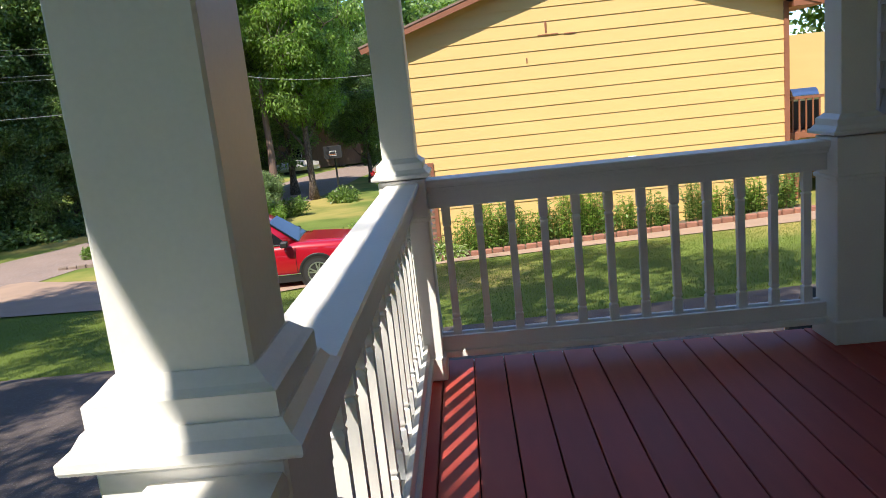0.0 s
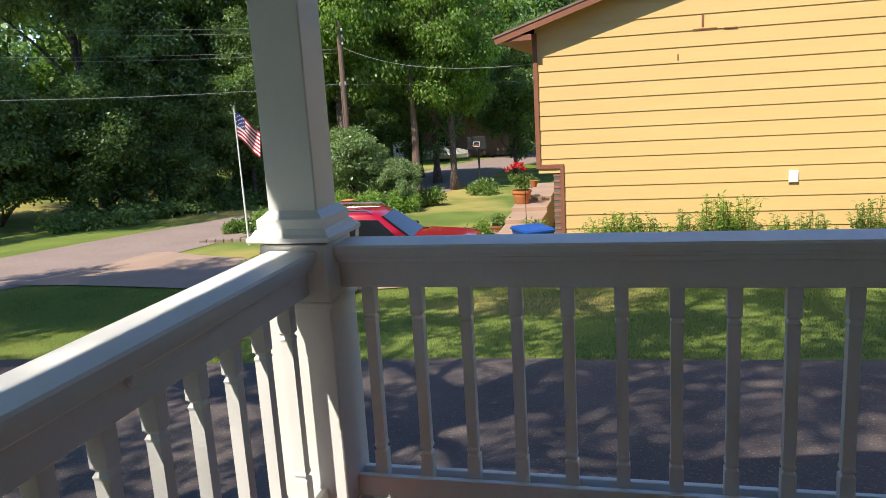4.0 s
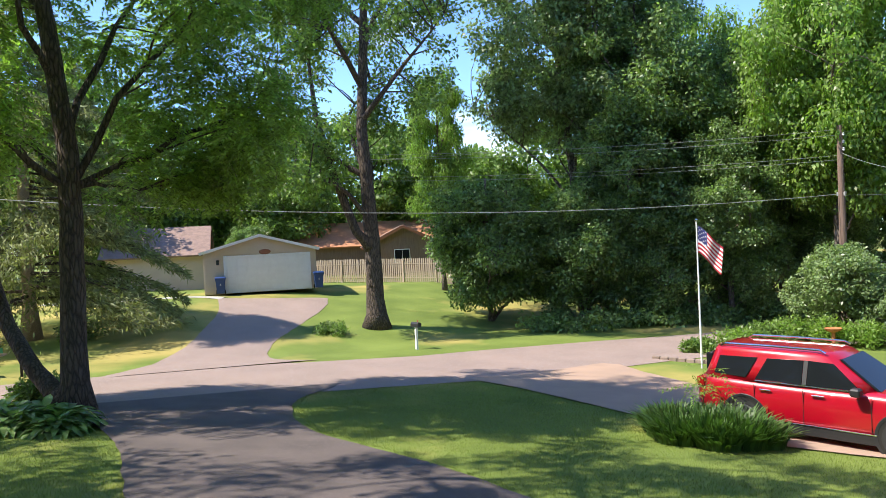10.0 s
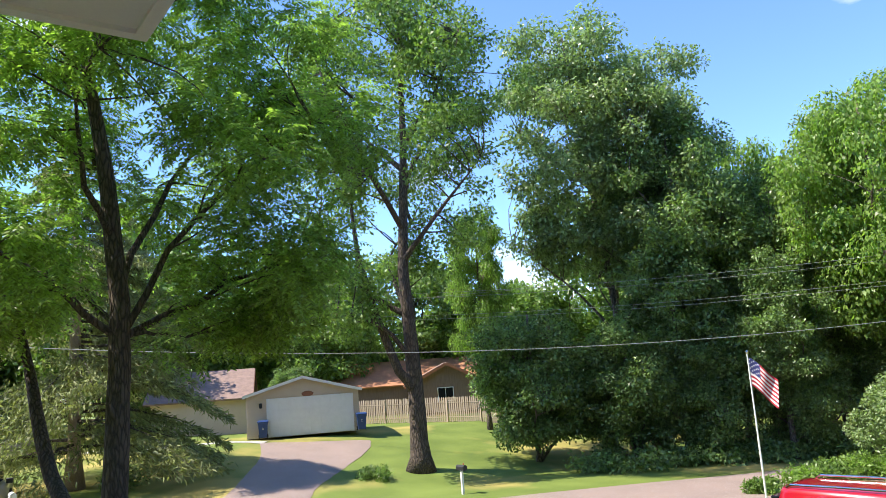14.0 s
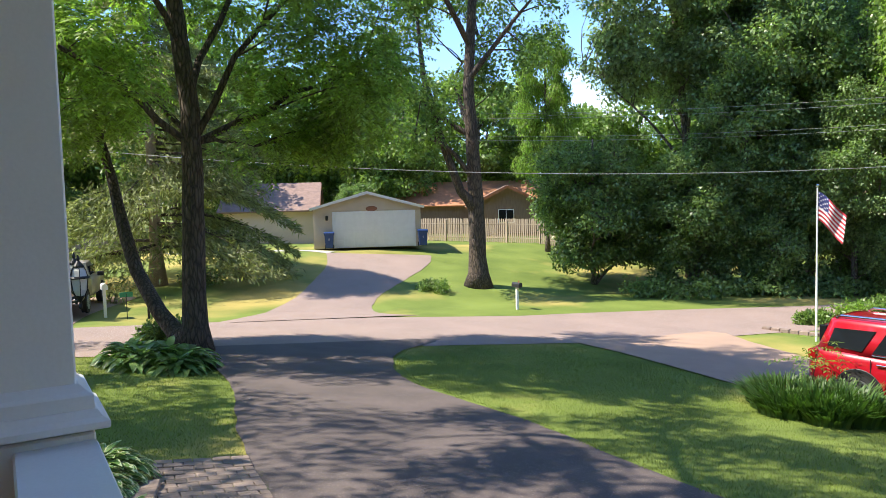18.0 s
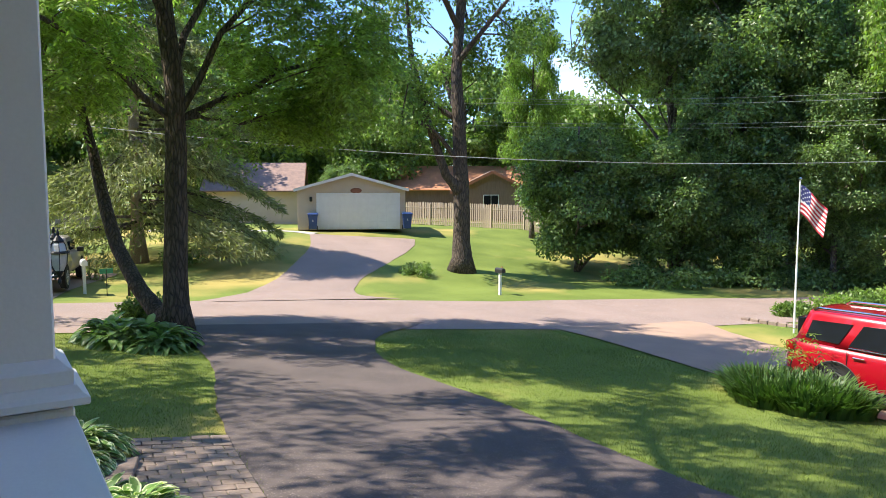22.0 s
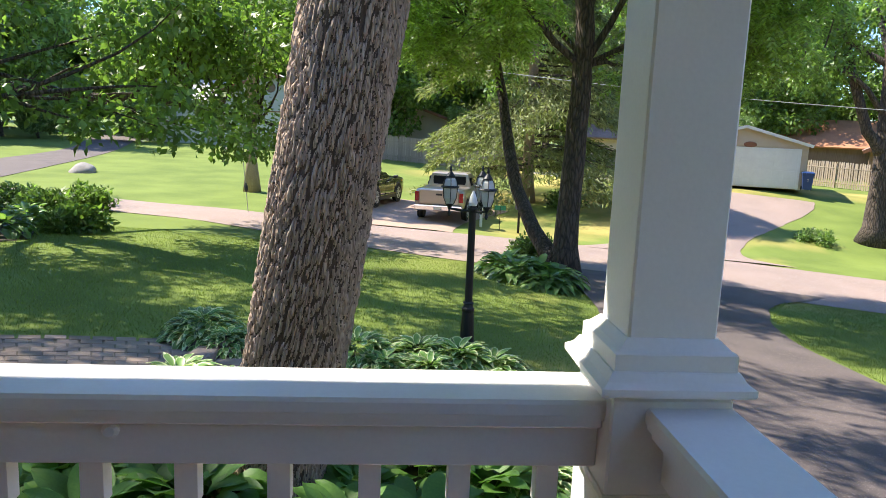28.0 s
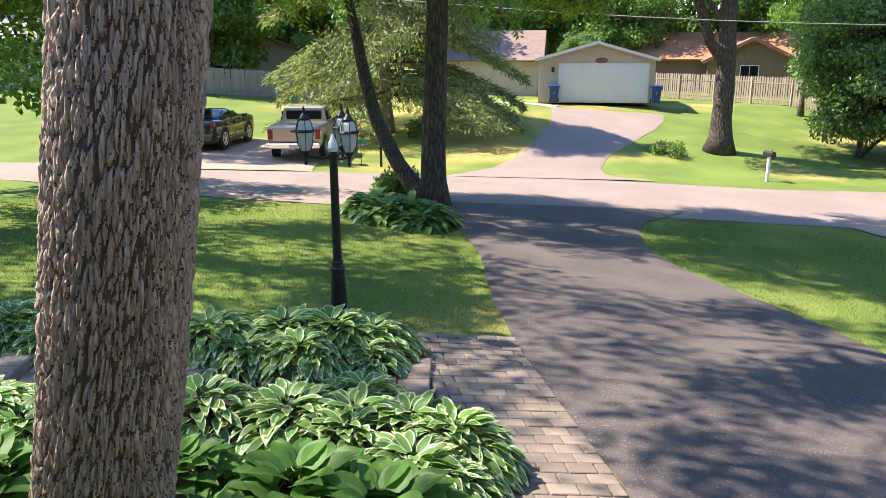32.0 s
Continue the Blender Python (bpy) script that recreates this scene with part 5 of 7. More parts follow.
tx, ty = -30.05, 2.2
pickup(pose(tx, ty, ground(tx, ty) + 0.06, 0, 0, 165))
ribbon("parking_pad", [((-24.4, -2.2), (-24.6, 1.8)), ((-28, -3.5), (-28, 2.6)), ((-34, -2.5), (-33, 5.2))], 16, 6, 0.05, M_CONC, "worn concrete parking pad off the street", "parking pad")


# ---- street furniture ----
def wheelie_bin(m, mat_, label):
    t = empty("wheelie_bin", m, label, "bin", "wheelie bins")
    bm = bmesh.new()
    X, Y = Vector((1, 0, 0)), Vector((0, 1, 0))
    q = math.sqrt(2)
    rings(bm, [((0, 0, z), w * q, d * q, X, Y) for w, d, z in ((0.22, 0.26, 0.06), (0.27, 0.33, 0.80), (0.29, 0.35, 0.86), (0.30, 0.36, 0.90), (0.30, 0.36, 0.94))], 4, phase=math.pi / 4)
    part("bin_body", bm, mat_, t)
    part("lid", rings(bmesh.new(), [((0, 0, z), w * q, d * q, X, Y) for w, d, z in ((0.32, 0.39, 0.945), (0.325, 0.395, 0.975), (0.30, 0.36, 1.02), (0.2, 0.25, 1.045))], 4, phase=math.pi / 4), mat_, t)
    part("handle", tube(bmesh.new(), [(-0.25, 0.40, 0.93), (0.25, 0.40, 0.93)], 0.018, 8), mat_, t)
    for s in (-1, 1):
        part("bin_wheel", rings(bmesh.new(), [((s * 0.25 + k, 0.24, 0.12), 0.12, 0.12, Y, Vector((0, 0, 1))) for k in (-0.03, 0.03)], 16), M_RUBBER, t)
    part("emblem", lathe(bmesh.new(), [(0.012, 0.0), (0.034, 0.002), (0.034, 0.02)], 5), M_PLATE, t, "small pale emblem").matrix_local = Matrix.Translation((0, -0.298, 0.62)) @ Matrix.Rotation(radians(90), 4, "X")
    part("emblem_bar", boxm(-0.04, -0.316, 0.535, 0.04, -0.295, 0.55), M_PLATE, t, "pale line of print")
    return t


b0 = wheelie_bin(pose(-1.3, 15.75, ground(-1.3, 15.75) + 0.03, 0, 0, 32) @ Matrix.Diagonal((1.2, 1.15, 1.08, 1)), M_BLUE, "blue wheeled rubbish bin at the house corner")
wheelie_bin(GM @ pose(-0.35, -0.45, 0.02), M_NAVY, "dark blue wheeled bin beside the garage door")
wheelie_bin(GM @ pose(5.42, -0.40, 0.02), M_NAVY, "dark blue wheeled bin at the garage corner")

# lamp post with three lanterns
lx, ly = -8.2, 0.62
lz = ground(lx, ly)
lp = empty("lamp_post", pose(lx, ly, lz), "black iron garden lamp post with three frosted lanterns", "lamp post")
part("footing", lathe(bmesh.new(), [(0.135, -0.02), (0.13, 0.04), (0.105, 0.06), (0.10, 0.16), (0.098, 0.17)], 16), M_PLATE, lp, "weathered white painted foot")
part("base", lathe(bmesh.new(), [(0.098, 0.15), (0.092, 0.3), (0.078, 0.55), (0.076, 0.60), (0.085, 0.62), (0.085, 0.65), (0.066, 0.67), (0.062, 0.70), (0.072, 0.72), (0.06, 0.74)], 16), M_IRON, lp)
part("post", lathe(bmesh.new(), [(0.052, 0.72), (0.048, 1.4), (0.046, 1.9), (0.06, 1.93), (0.06, 1.96), (0.04, 1.98), (0.03, 2.03)], 14), M_IRON, lp)
part("finial", lathe(bmesh.new(), [(0.05, 1.99), (0.06, 2.03), (0.045, 2.09), (0.025, 2.14), (0.008, 2.18)], 12), M_WHITE, lp, "small white finial")
for a in (270, 28, 152):
    d = Vector((math.cos(radians(a)), math.sin(radians(a)), 0))
    c = d * 0.30
    part("arm", tube(bmesh.new(), [(0, 0, 1.93), d * 0.12 + Vector((0, 0, 1.92)), d * 0.24 + Vector((0, 0, 1.94)), c + Vector((0, 0, 1.95))], 0.016, 8), M_IRON, lp)
    ln = part("lantern", lathe(bmesh.new(), [(0.012, 1.85), (0.022, 1.88), (0.012, 1.93), (0.03, 1.97), (0.055, 2.005), (0.05, 2.012)], 12, c), M_IRON, lp)
    part("lantern_pane", lathe(bmesh.new(), [(0.052, 2.008), (0.085, 2.08), (0.10, 2.20), (0.10, 2.215)], 6, c), M_LAMPG, ln)
    part("lantern_pane", lathe(bmesh.new(), [(0.098, 2.235), (0.08, 2.31), (0.055, 2.345)], 6, c), M_LAMPG, ln)
    part("lantern_ring", lathe(bmesh.new(), [(0.108, 2.21), (0.122, 2.222), (0.108, 2.24)], 12, c), M_IRON, ln)
    part("lantern_roof", lathe(bmesh.new(), [(0.062, 2.34), (0.06, 2.36), (0.03, 2.40), (0.014, 2.42), (0.02, 2.44), (0.006, 2.49)], 12, c), M_IRON, ln)
    for k in range(6):
        b = 2 * math.pi * k / 6
        e = Vector((math.cos(b), math.sin(b), 0))
        part("lantern_rib", tube(bmesh.new(), [c + e * 0.054 + Vector((0, 0, 2.005)), c + e * 0.089 + Vector((0, 0, 2.08)), c + e * 0.104 + Vector((0, 0, 2.22)), c + e * 0.084 + Vector((0, 0, 2.31)), c + e * 0.058 + Vector((0, 0, 2.35))], 0.006, 4), M_IRON, ln)

# flag on its pole
fx, fy = -12.6, 22.5
fz = ground(fx, fy)
fp = empty("flagpole", pose(fx, fy, fz), "slim white flagpole with a hanging striped flag", "flagpole")
part("pole", lathe(bmesh.new(), [(0.035, 0), (0.032, 2.2), (0.027, 2.25), (0.022, 1.38 - fz)], 10), M_WHITE, fp)
part("ball", lathe(bmesh.new(), [(0.01, 1.37 - fz), (0.06, 1.41 - fz), (0.06, 1.45 - fz), (0.01, 1.49 - fz)], 12), M_CHROME, fp)
FW, FH = 26, 26
FV = []
for j in range(FH + 1):
    for i in range(FW + 1):
        u, v = i / FW, j / FH
        q_, wv = 0.03 + 0.80 * u - 0.10 * u * v, 0.10 * math.sin(u * 9 + v * 2.0) * u
        FV.append((0.85 * q_ - 0.53 * wv, 0.53 * q_ + 0.85 * wv, 1.25 - fz - 0.92 * v - 0.80 * u ** 1.15 + 0.03 * math.sin(u * 7)))
FF = [(j * (FW + 1) + i, j * (FW + 1) + i + 1, (j + 1) * (FW + 1) + i + 1, (j + 1) * (FW + 1) + i) for j in range(FH) for i in range(FW)]
fl2 = from_arrays("flag", FV, FF, [M_FRED, M_FWHITE, M_FBLUE], fp, "red and white striped flag with a blue canton")
for p in fl2.data.polygons:
    j, i = divmod(p.index, FW)
    p.material_index = (1 if (i + j) % 4 == 1 and j % 2 else 2) if i < 10 and j < 14 else (j // 2) % 2
so = fl2.modifiers.new("thick", "SOLIDIFY")
so.thickness = 0.004


def mailbox(x, y, mat_, label, h=1.05, a=0):
    t = empty("mailbox", pose(x, y, ground(x, y) + 0.02, 0, 0, a), label, "mailbox")
    part("post", boxm(-0.05, -0.05, -0.1, 0.05, 0.05, h, bevel=0.006), M_WHITE, t)
    bm = bmesh.new()
    pr = [(-0.10, 0), (0.10, 0), (0.10, 0.12)] + [(0.10 * math.cos(k * math.pi / 8), 0.12 + 0.10 * math.sin(k * math.pi / 8)) for k in range(1, 8)] + [(-0.10, 0.12)]
    A0 = [bm.verts.new((-0.26, y_, h + z_)) for y_, z_ in pr]
    B0 = [bm.verts.new((0.26, y_, h + z_)) for y_, z_ in pr]
    for i in range(len(pr)):
        bm.faces.new((A0[i], A0[(i + 1) % len(pr)], B0[(i + 1) % len(pr)], B0[i]))
    bm.faces.new(A0[::-1])
    bm.faces.new(B0)
    part("box", bm, mat_, t)
    part("signal_arm", boxm(-0.02, 0.10, h + 0.1, 0.02, 0.115, h + 0.28), M_FRED, t)
    return t


mailbox(-24.4, 19.3, M_BLACK, "black mailbox on a white post by the street", 0.95)
mailbox(-27.6, 3.2, M_WHITE, "white mailbox on a white post by the street", 1.0)
sg = empty("street_sign", pose(-27.0, 3.85, ground(-27.0, 3.85)), "small green house-number sign on a thin stake", "sign")
part("stake", tube(bmesh.new(), [(0, 0, -0.1), (0, 0, 0.95)], 0.015, 6), M_IRON, sg)
part("plate", boxm(-0.01, -0.22, 0.80, 0.01, 0.22, 0.98, bevel=0.004), M_GREEN, sg)
sg = empty("newspaper_box", pose(-26.8, 4.55, ground(-26.8, 4.55)), "dark newspaper box on a black post", "mailbox")
part("post", boxm(-0.04, -0.04, -0.1, 0.04, 0.04, 0.9), M_IRON, sg)
part("box", boxm(-0.22, -0.12, 0.9, 0.22, 0.12, 1.12, bevel=0.02), M_BLACK, sg)


def utility_pole(x, y, top, r, label, arm=True):
    t = empty("utility_pole", pose(x, y, ground(x, y) - 0.2), label, "pole")
    h = top - ground(x, y) + 0.2
    part("pole", lathe(bmesh.new(), [(r * 1.15, 0), (r, h * 0.5), (r * 0.75, h)], 12), M_POLE, t)
    if arm:
        for k in range(3):
            part("insulator", lathe(bmesh.new(), [(0.03, 0), (0.06, 0.03), (0.04, 0.08), (0.06, 0.12), (0.02, 0.16)], 10, (0.16, 0, h - 0.5 - k * 0.35)), M_PLATE, t)
        part("cable_clamp", boxm(-0.2, -0.08, h - 3.3, 0.2, 0.08, h - 3.1, bevel=0.02), M_WIRE, t)
    return t


UX, UY, UZ = -13.7, 36.4, 5.55
utility_pole(UX, UY, UZ, 0.16, "brown wooden utility pole carrying several cables")
utility_pole(-27.4, 35.6, 7.5, 0.11, "slim pale pole at the edge of the wood", arm=False)


def wire(p, q, sag, r=0.008, mat_=None):
    p, q = Vector(p), Vector(q)
    pts = [p.lerp(q, k / 16) - Vector((0, 0, sag * 4 * (k / 16) * (1 - k / 16))) for k in range(17)]
    return tagged(part("overhead_cable", tube(bmesh.new(), pts, r, 5), mat_ or M_WIRE), "thin overhead cable strung along the street", "cable", "overhead cables")


for dz, e in ((0, 0), (-0.25, 0.3), (-1.2, 0.2), (-1.4, 0.5)):
    wire((UX, UY, UZ - 0.2 + dz), (-50, 8 + e, 8.2 + dz), 1.0)
wire((UX, UY, 2.35), (-34, -4, 4.6), 1.1, 0.014)
wire((UX, UY, 4.3), (-1.25, 17.35, 2.0), 0.5)
wire((UX, UY, 2.3), (6, 60, 2.6), 0.4)
wire((UX, UY, 5.3), (-4, 75, 5.5), 0.6)
wire((-50, 8.4, 6.4), (-8, 60, 8), 1.0)

# ---- planting ----
def leaf_rosette(name, n, ln, wd, r, up, seed, mats, parent, edge=0.22, rows=5, hm=0.38, loose=0.6):
    """Arching broad leaves round a centre; the outer strips of each leaf take the second material."""
    g = random.Random(seed)
    V, F, MI = [], [], []
    for i in range(n):
        a = i * 2.39996 + g.uniform(-0.3, 0.3)
        k = math.sqrt((i + 0.5) / n)
        rr = r * k
        tilt = up * (1 - 0.8 * k) + g.uniform(-0.12, 0.2)
        L_, W_ = ln * g.uniform(0.75, 1.2), wd * g.uniform(0.8, 1.15)
        d, s = Vector((math.cos(a), math.sin(a), 0)), Vector((-math.sin(a), math.cos(a), 0))
        p = d * rr * 0.82 + Vector((0, 0, hm * (1 - 0.78 * k * k) + g.uniform(-0.03, 0.03)))
        yaw = g.uniform(-loose, loose)
        dd = d * math.cos(yaw) + s * math.sin(yaw)
        ss = Vector((-dd.y, dd.x, 0))
        base = len(V)
        for j in range(rows + 1):
            u = j / rows
            w = W_ * (math.sin(math.pi * min(1, u * 0.93 + 0.07) ** 0.75) ** 0.8) * 0.5 if j < rows else 0.002
            p2 = p + dd * (L_ * u * 0.9) + Vector((0, 0, L_ * (math.sin(tilt) * u - 0.55 * u * u * (0.5 + k))))
            for q, lift in ((-1, 0.18), (-1 + edge * 2, 0.05), (0, -0.08), (1 - edge * 2, 0.05), (1, 0.18)):
                V.append(p2 + ss * w * q + Vector((0, 0, w * lift + 0.006 * math.sin(7 * u + q * 3 + i))))
        for j in range(rows):
            for c in range(4):
                b = base + j * 5 + c
                F.append((b, b + 1, b + 6, b + 5))
                MI.append(1 if c in (0, 3) or j == rows - 1 else 0)
    ob = from_arrays(name, V, F, mats, parent, smooth=True)
    ob.data.polygons.foreach_set("material_index", MI)
    return ob


def hosta(x, y, label, n, ln, wd, r, up, seed, mats, a=0.0, edge=0.22, lift=0.0, category="hosta", group="hostas", loose=0.6):
    t = empty("hosta", pose(x, y, ground(x, y) + lift, 0, 0, a), label, category, group)
    leaf_rosette("foliage", n, ln, wd, r, up, seed, mats, t, edge, loose=loose)
    return t


def spread(first, spots, jig=0.12, seed=1):
    g = random.Random(seed)
    for x, y, s in spots:
        x, y = x + g.uniform(-jig, jig), y + g.uniform(-jig, jig)
        copy_thing(first, Matrix.Translation((x, y, ground(x, y) + 0.02)) @ Matrix.Rotation(g.uniform(0, 6.28), 4, "Z") @ Matrix.Diagonal((s, s, s * g.uniform(0.9, 1.1), 1)))


VAR = "green hosta with cream-edged leaves in the garden bed"
h1 = hosta(-6.95, -0.75, VAR, 210, 0.22, 0.10, 0.55, 0.7, 61, [M_HOSTA, M_HOSTAE], edge=0.10)
spread(h1, [(-6.95, -0.15, 1.0), (-6.85, 0.4, 1.05), (-6.75, 0.9, 0.95), (-6.5, 0.15, 0.85), (-6.55, -0.55, 0.8), (-7.25, 0.1, 0.8), (-7.2, 0.7, 0.75), (-6.45, 0.65, 0.75), (-7.3, -2.55, 0.95), (-7.05, -2.2, 0.7), (-5.35, -2.35, 0.95), (-5.05, -1.95, 0.8), (-5.5, -1.9, 0.7)])
h2 = hosta(-5.2, -0.75, "bright green and cream hosta in the garden bed", 210, 0.21, 0.09, 0.55, 0.7, 62, [M_HOSTA, M_HOSTAE], edge=0.13)
spread(h2, [(-5.1, -0.25, 1.05), (-4.95, 0.25, 1.0), (-4.75, 0.65, 1.05), (-4.45, 0.95, 0.95), (-4.25, 0.55, 0.95), (-5.3, 0.55, 0.85), (-4.6, 0.1, 0.9), (-4.0, 0.85, 0.8), (-5.45, 0.15, 0.75)], seed=2)
h3 = hosta(-3.9, -0.15, "large plain green hosta leaves below the porch", 120, 0.25, 0.165, 0.62, 1.05, 63, [M_HOSTAB, M_HOSTAB], loose=1.5)
spread(h3, [(-3.45, -0.62, 0.75), (-4.35, -0.75, 0.7), (-3.5, 0.35, 1.0), (-3.0, -0.2, 1.05), (-2.7, -0.8, 1.0), (-2.9, -1.5, 1.1), (-3.1, -2.15, 1.05), (-3.6, -2.2, 1.0), (-2.5, -2.1, 1.0), (-2.4, -0.1, 0.9), (-2.2, -1.3, 1.0), (-4.2, -1.9, 0.9), (-2.6, -2.6, 0.85), (-2.0, -0.7, 0.9), (-1.6, -2.0, 0.9), (-1.5, -1.2, 0.9), (-1.5, -2.8, 0.9), (-3.0, 0.6, 0.85)], seed=3)
h4 = hosta(-15.6, 3.1, "dark green hosta at the foot of the twin-trunked tree", 90, 0.42, 0.22, 0.75, 0.8, 64, [M_LEAFD, M_HOSTA], edge=0.12)
spread(h4, [(-15.0, 3.4, 0.95), (-15.9, 2.4, 0.95), (-16.5, 2.7, 0.9), (-15.2, 2.6, 0.9), (-14.6, 3.0, 0.75)], seed=4)
h5 = hosta(-13.4, -8.9, "dark green hosta below the old oak", 70, 0.40, 0.22, 0.6, 0.9, 65, [M_LEAFD, M_HOSTA], edge=0.12)
spread(h5, [(-14.0, -9.4, 1.0), (-14.6, -8.5, 0.9), (-13.0, -9.9, 1.0), (-12.2, -10.8, 0.9), (-15.9, -8.4, 0.9), (-11.2, -11.8, 1.0), (-10.3, -11.4, 0.9), (-16.8, -8.9, 0.8), (-11.0, -10.6, 0.8)], 0.3, seed=5)


def blades(name, n, ln, wd, r, seed, mats, parent, lean=0.9):
    """Long narrow arching leaves."""
    g = random.Random(seed)
    V, F = [], []
    for i in range(n):
        a, k = g.uniform(0, 6.283), math.sqrt(g.random())
        d, s = Vector((math.cos(a), math.sin(a), 0)), Vector((-math.sin(a), math.cos(a), 0))
        p0 = d * r * k * 0.8
        L_ = ln * g.uniform(0.7, 1.15)
        bend = lean * k * g.uniform(0.4, 1.2)
        b = len(V)
        for j in range(5):
            u = j / 4
            p = p0 + d * L_ * bend * u * u * 0.8 + Vector((0, 0, L_ * (u - 0.35 * bend * u * u)))
            w = wd * (1 - u) ** 0.6 * 0.5 + 0.002
            V += [p - s * w, p + s * w]
        F += [(b + 2 * j, b + 2 * j + 1, b + 2 * j + 3, b + 2 * j + 2) for j in range(4)]
    return from_arrays(name, V, F, mats, parent, smooth=True)


f1 = empty("lily_clump", pose(-6.4, 12.6, ground(-6.4, 12.6)), "dense dark-green clump of upright strap leaves on the lawn", "shrub", "lawn clumps")
blades("foliage", 430, 0.66, 0.10, 0.72, 71, M_FERN, f1, 1.0)
for x, y, s in ((-7.1, 12.75, 1.0), (-5.85, 12.9, 0.95), (-7.0, 13.25, 0.95), (-6.3, 13.2, 1.05), (-6.7, 12.25, 0.8), (-7.6, 13.05, 0.75), (-5.6, 13.25, 0.75), (-5.95, 12.4, 0.75)):
    copy_thing(f1, Matrix.Translation((x, y, ground(x, y))) @ Matrix.Rotation(x * 9, 4, "Z") @ Matrix.Scale(s, 4))
sp = empty("sumac_sapling", pose(-7.0, 13.4, ground(-7.0, 13.4)), "young sapling with feathery leaves rising from the clump", "sapling")
part("stem", tube(bmesh.new(), [(0, 0, 0), (0.1, 0, 0.6), (0.25, -0.05, 1.2)], [0.015, 0.012, 0.006], 6), M_BARKD, sp)
V, F = sprigs([(0.2, 0, 1.25, 0.35), (-0.15, 0.1, 0.95, 0.35), (0.45, -0.1, 1.0, 0.3)], 9, 0.5, 7, 0.09, 0.03)
from_arrays("foliage", V, F, M_LEAFB, sp)


def mound(x, y, r, h, label, mat_, seed, L_=0.12, n=14, per=130, group="bed plants", stalks=0):
    t = empty("garden_plant", pose(x, y, ground(x, y)), label, "plant", group)
    g = np.random.default_rng(seed)
    cl_ = []
    for i in range(n):
        a, k = g.random() * 6.283, math.sqrt(g.random())
        cl_.append((r * k * math.cos(a) * 0.8, r * k * math.sin(a) * 0.8, h * (0.25 + 0.6 * g.random() * (1 - 0.5 * k)), r * 0.4 + 0.05))
    V, F = scatter(cl_, per, L_, L_ * 0.45, flat=0.9, droop=-0.1)
    from_arrays("foliage", V, F, mat_, t)
    bm = bmesh.new()
    for c in cl_:
        tube(bm, [(c[0] * 0.3, c[1] * 0.3, -0.03), (c[0] * 0.7, c[1] * 0.7, c[2] * 0.5), c[:3]], 0.008, 4, cap=False)
    part("stem", bm, M_FERN, t)
    return t


def tall_plant(x, y, r, h, label, mat_, seed):
    """Many upright stems of uneven height, leafy all the way up."""
    t = empty("garden_plant", pose(x, y, ground(x, y) + 0.05), label, "plant", "wall bed plants")
    g = np.random.default_rng(seed)
    bm, P, D = bmesh.new(), [], []
    for i in range(int(46 * r / 0.45)):
        a, k = g.random() * 6.283, math.sqrt(g.random())
        bx0, by0 = r * 0.8 * k * math.cos(a), r * 0.6 * k * math.sin(a)
        top_ = h * (0.45 + 0.6 * g.random())
        lx, ly = g.normal(size=2) * 0.10 * top_
        tube(bm, [(bx0, by0, -0.03), (bx0 + lx * 0.3, by0 + ly * 0.3, top_ * 0.5), (bx0 + lx, by0 + ly, top_)], [0.007, 0.006, 0.003], 4, cap=False)
        for f in np.arange(0.12, 1.0, 0.045 / top_):
            w_ = g.random() * 6.283
            P.append((bx0 + lx * f * f, by0 + ly * f * f, top_ * f))
            D.append((math.cos(w_), math.sin(w_), 0.5 * g.normal() + 0.1))
    part("stem", bm, M_FERN, t)
    P, D = np.array(P), np.array(D)
    q = len(P)
    N = g.normal(size=(q, 3)) * 0.3
    N[:, 2] += 1
    s_ = 0.7 + 0.6 * g.random(q)
    V, F = leaf_quads(P, D, N, 0.13 * s_, 0.045 * s_)
    from_arrays("foliage", V, F, mat_, t)
    return t


# bed along the yellow wall
for k, (x, r, h, mm, L_) in enumerate([(-0.45, 0.35, 0.45, M_LEAFB, 0.10), (0.15, 0.5, 0.95, M_LEAFB, 0.11), (0.75, 0.55, 1.15, M_LEAFB, 0.11), (1.35, 0.5, 1.05, M_LEAF, 0.10), (1.9, 0.35, 0.8, M_LEAFB, 0.10), (2.45, 0.45, 1.05, M_LEAF, 0.12),
                                       (3.0, 0.45, 1.35, M_LEAFB, 0.10), (3.45, 0.45, 1.25, M_LEAFB, 0.10), (3.95, 0.35, 0.75, M_LEAF, 0.11), (4.5, 0.4, 0.8, M_LEAFB, 0.10), (5.05, 0.45, 0.9, M_LEAF, 0.11), (5.6, 0.35, 0.5, M_LEAFB, 0.10),
                                       (6.2, 0.35, 1.1, M_LEAF, 0.10), (6.7, 0.45, 0.75, M_LEAFB, 0.11), (7.3, 0.45, 0.8, M_LEAF, 0.11), (7.9, 0.45, 0.85, M_LEAFB, 0.11), (8.5, 0.5, 0.95, M_LEAF, 0.11)]):
    tall_plant(x, 16.6 + 0.15 * math.sin(k * 3), r, h * 1.12, "leafy light-green perennial on thin stems against the yellow wall", mm, 100 + k)
ribbon("path_edging", [((-1.0, 15.15), (-1.0, 15.9)), ((3, 14.5), (3, 15.5)), ((7, 13.6), (7, 15.2)), ((12, 12.7), (12, 15.0))], 30, 3, 0.05, M_CONC, "tan gravel path along the flower bed", "path")
ribbon("bed_wall", [((-0.9, 15.95), (-0.9, 17.3)), ((4, 15.6), (4, 17.3)), ((9.2, 15.3), (9.2, 17.3))], 20, 4, 0.055, M_SAND, "dusty soil bed along the wall", "flower bed")
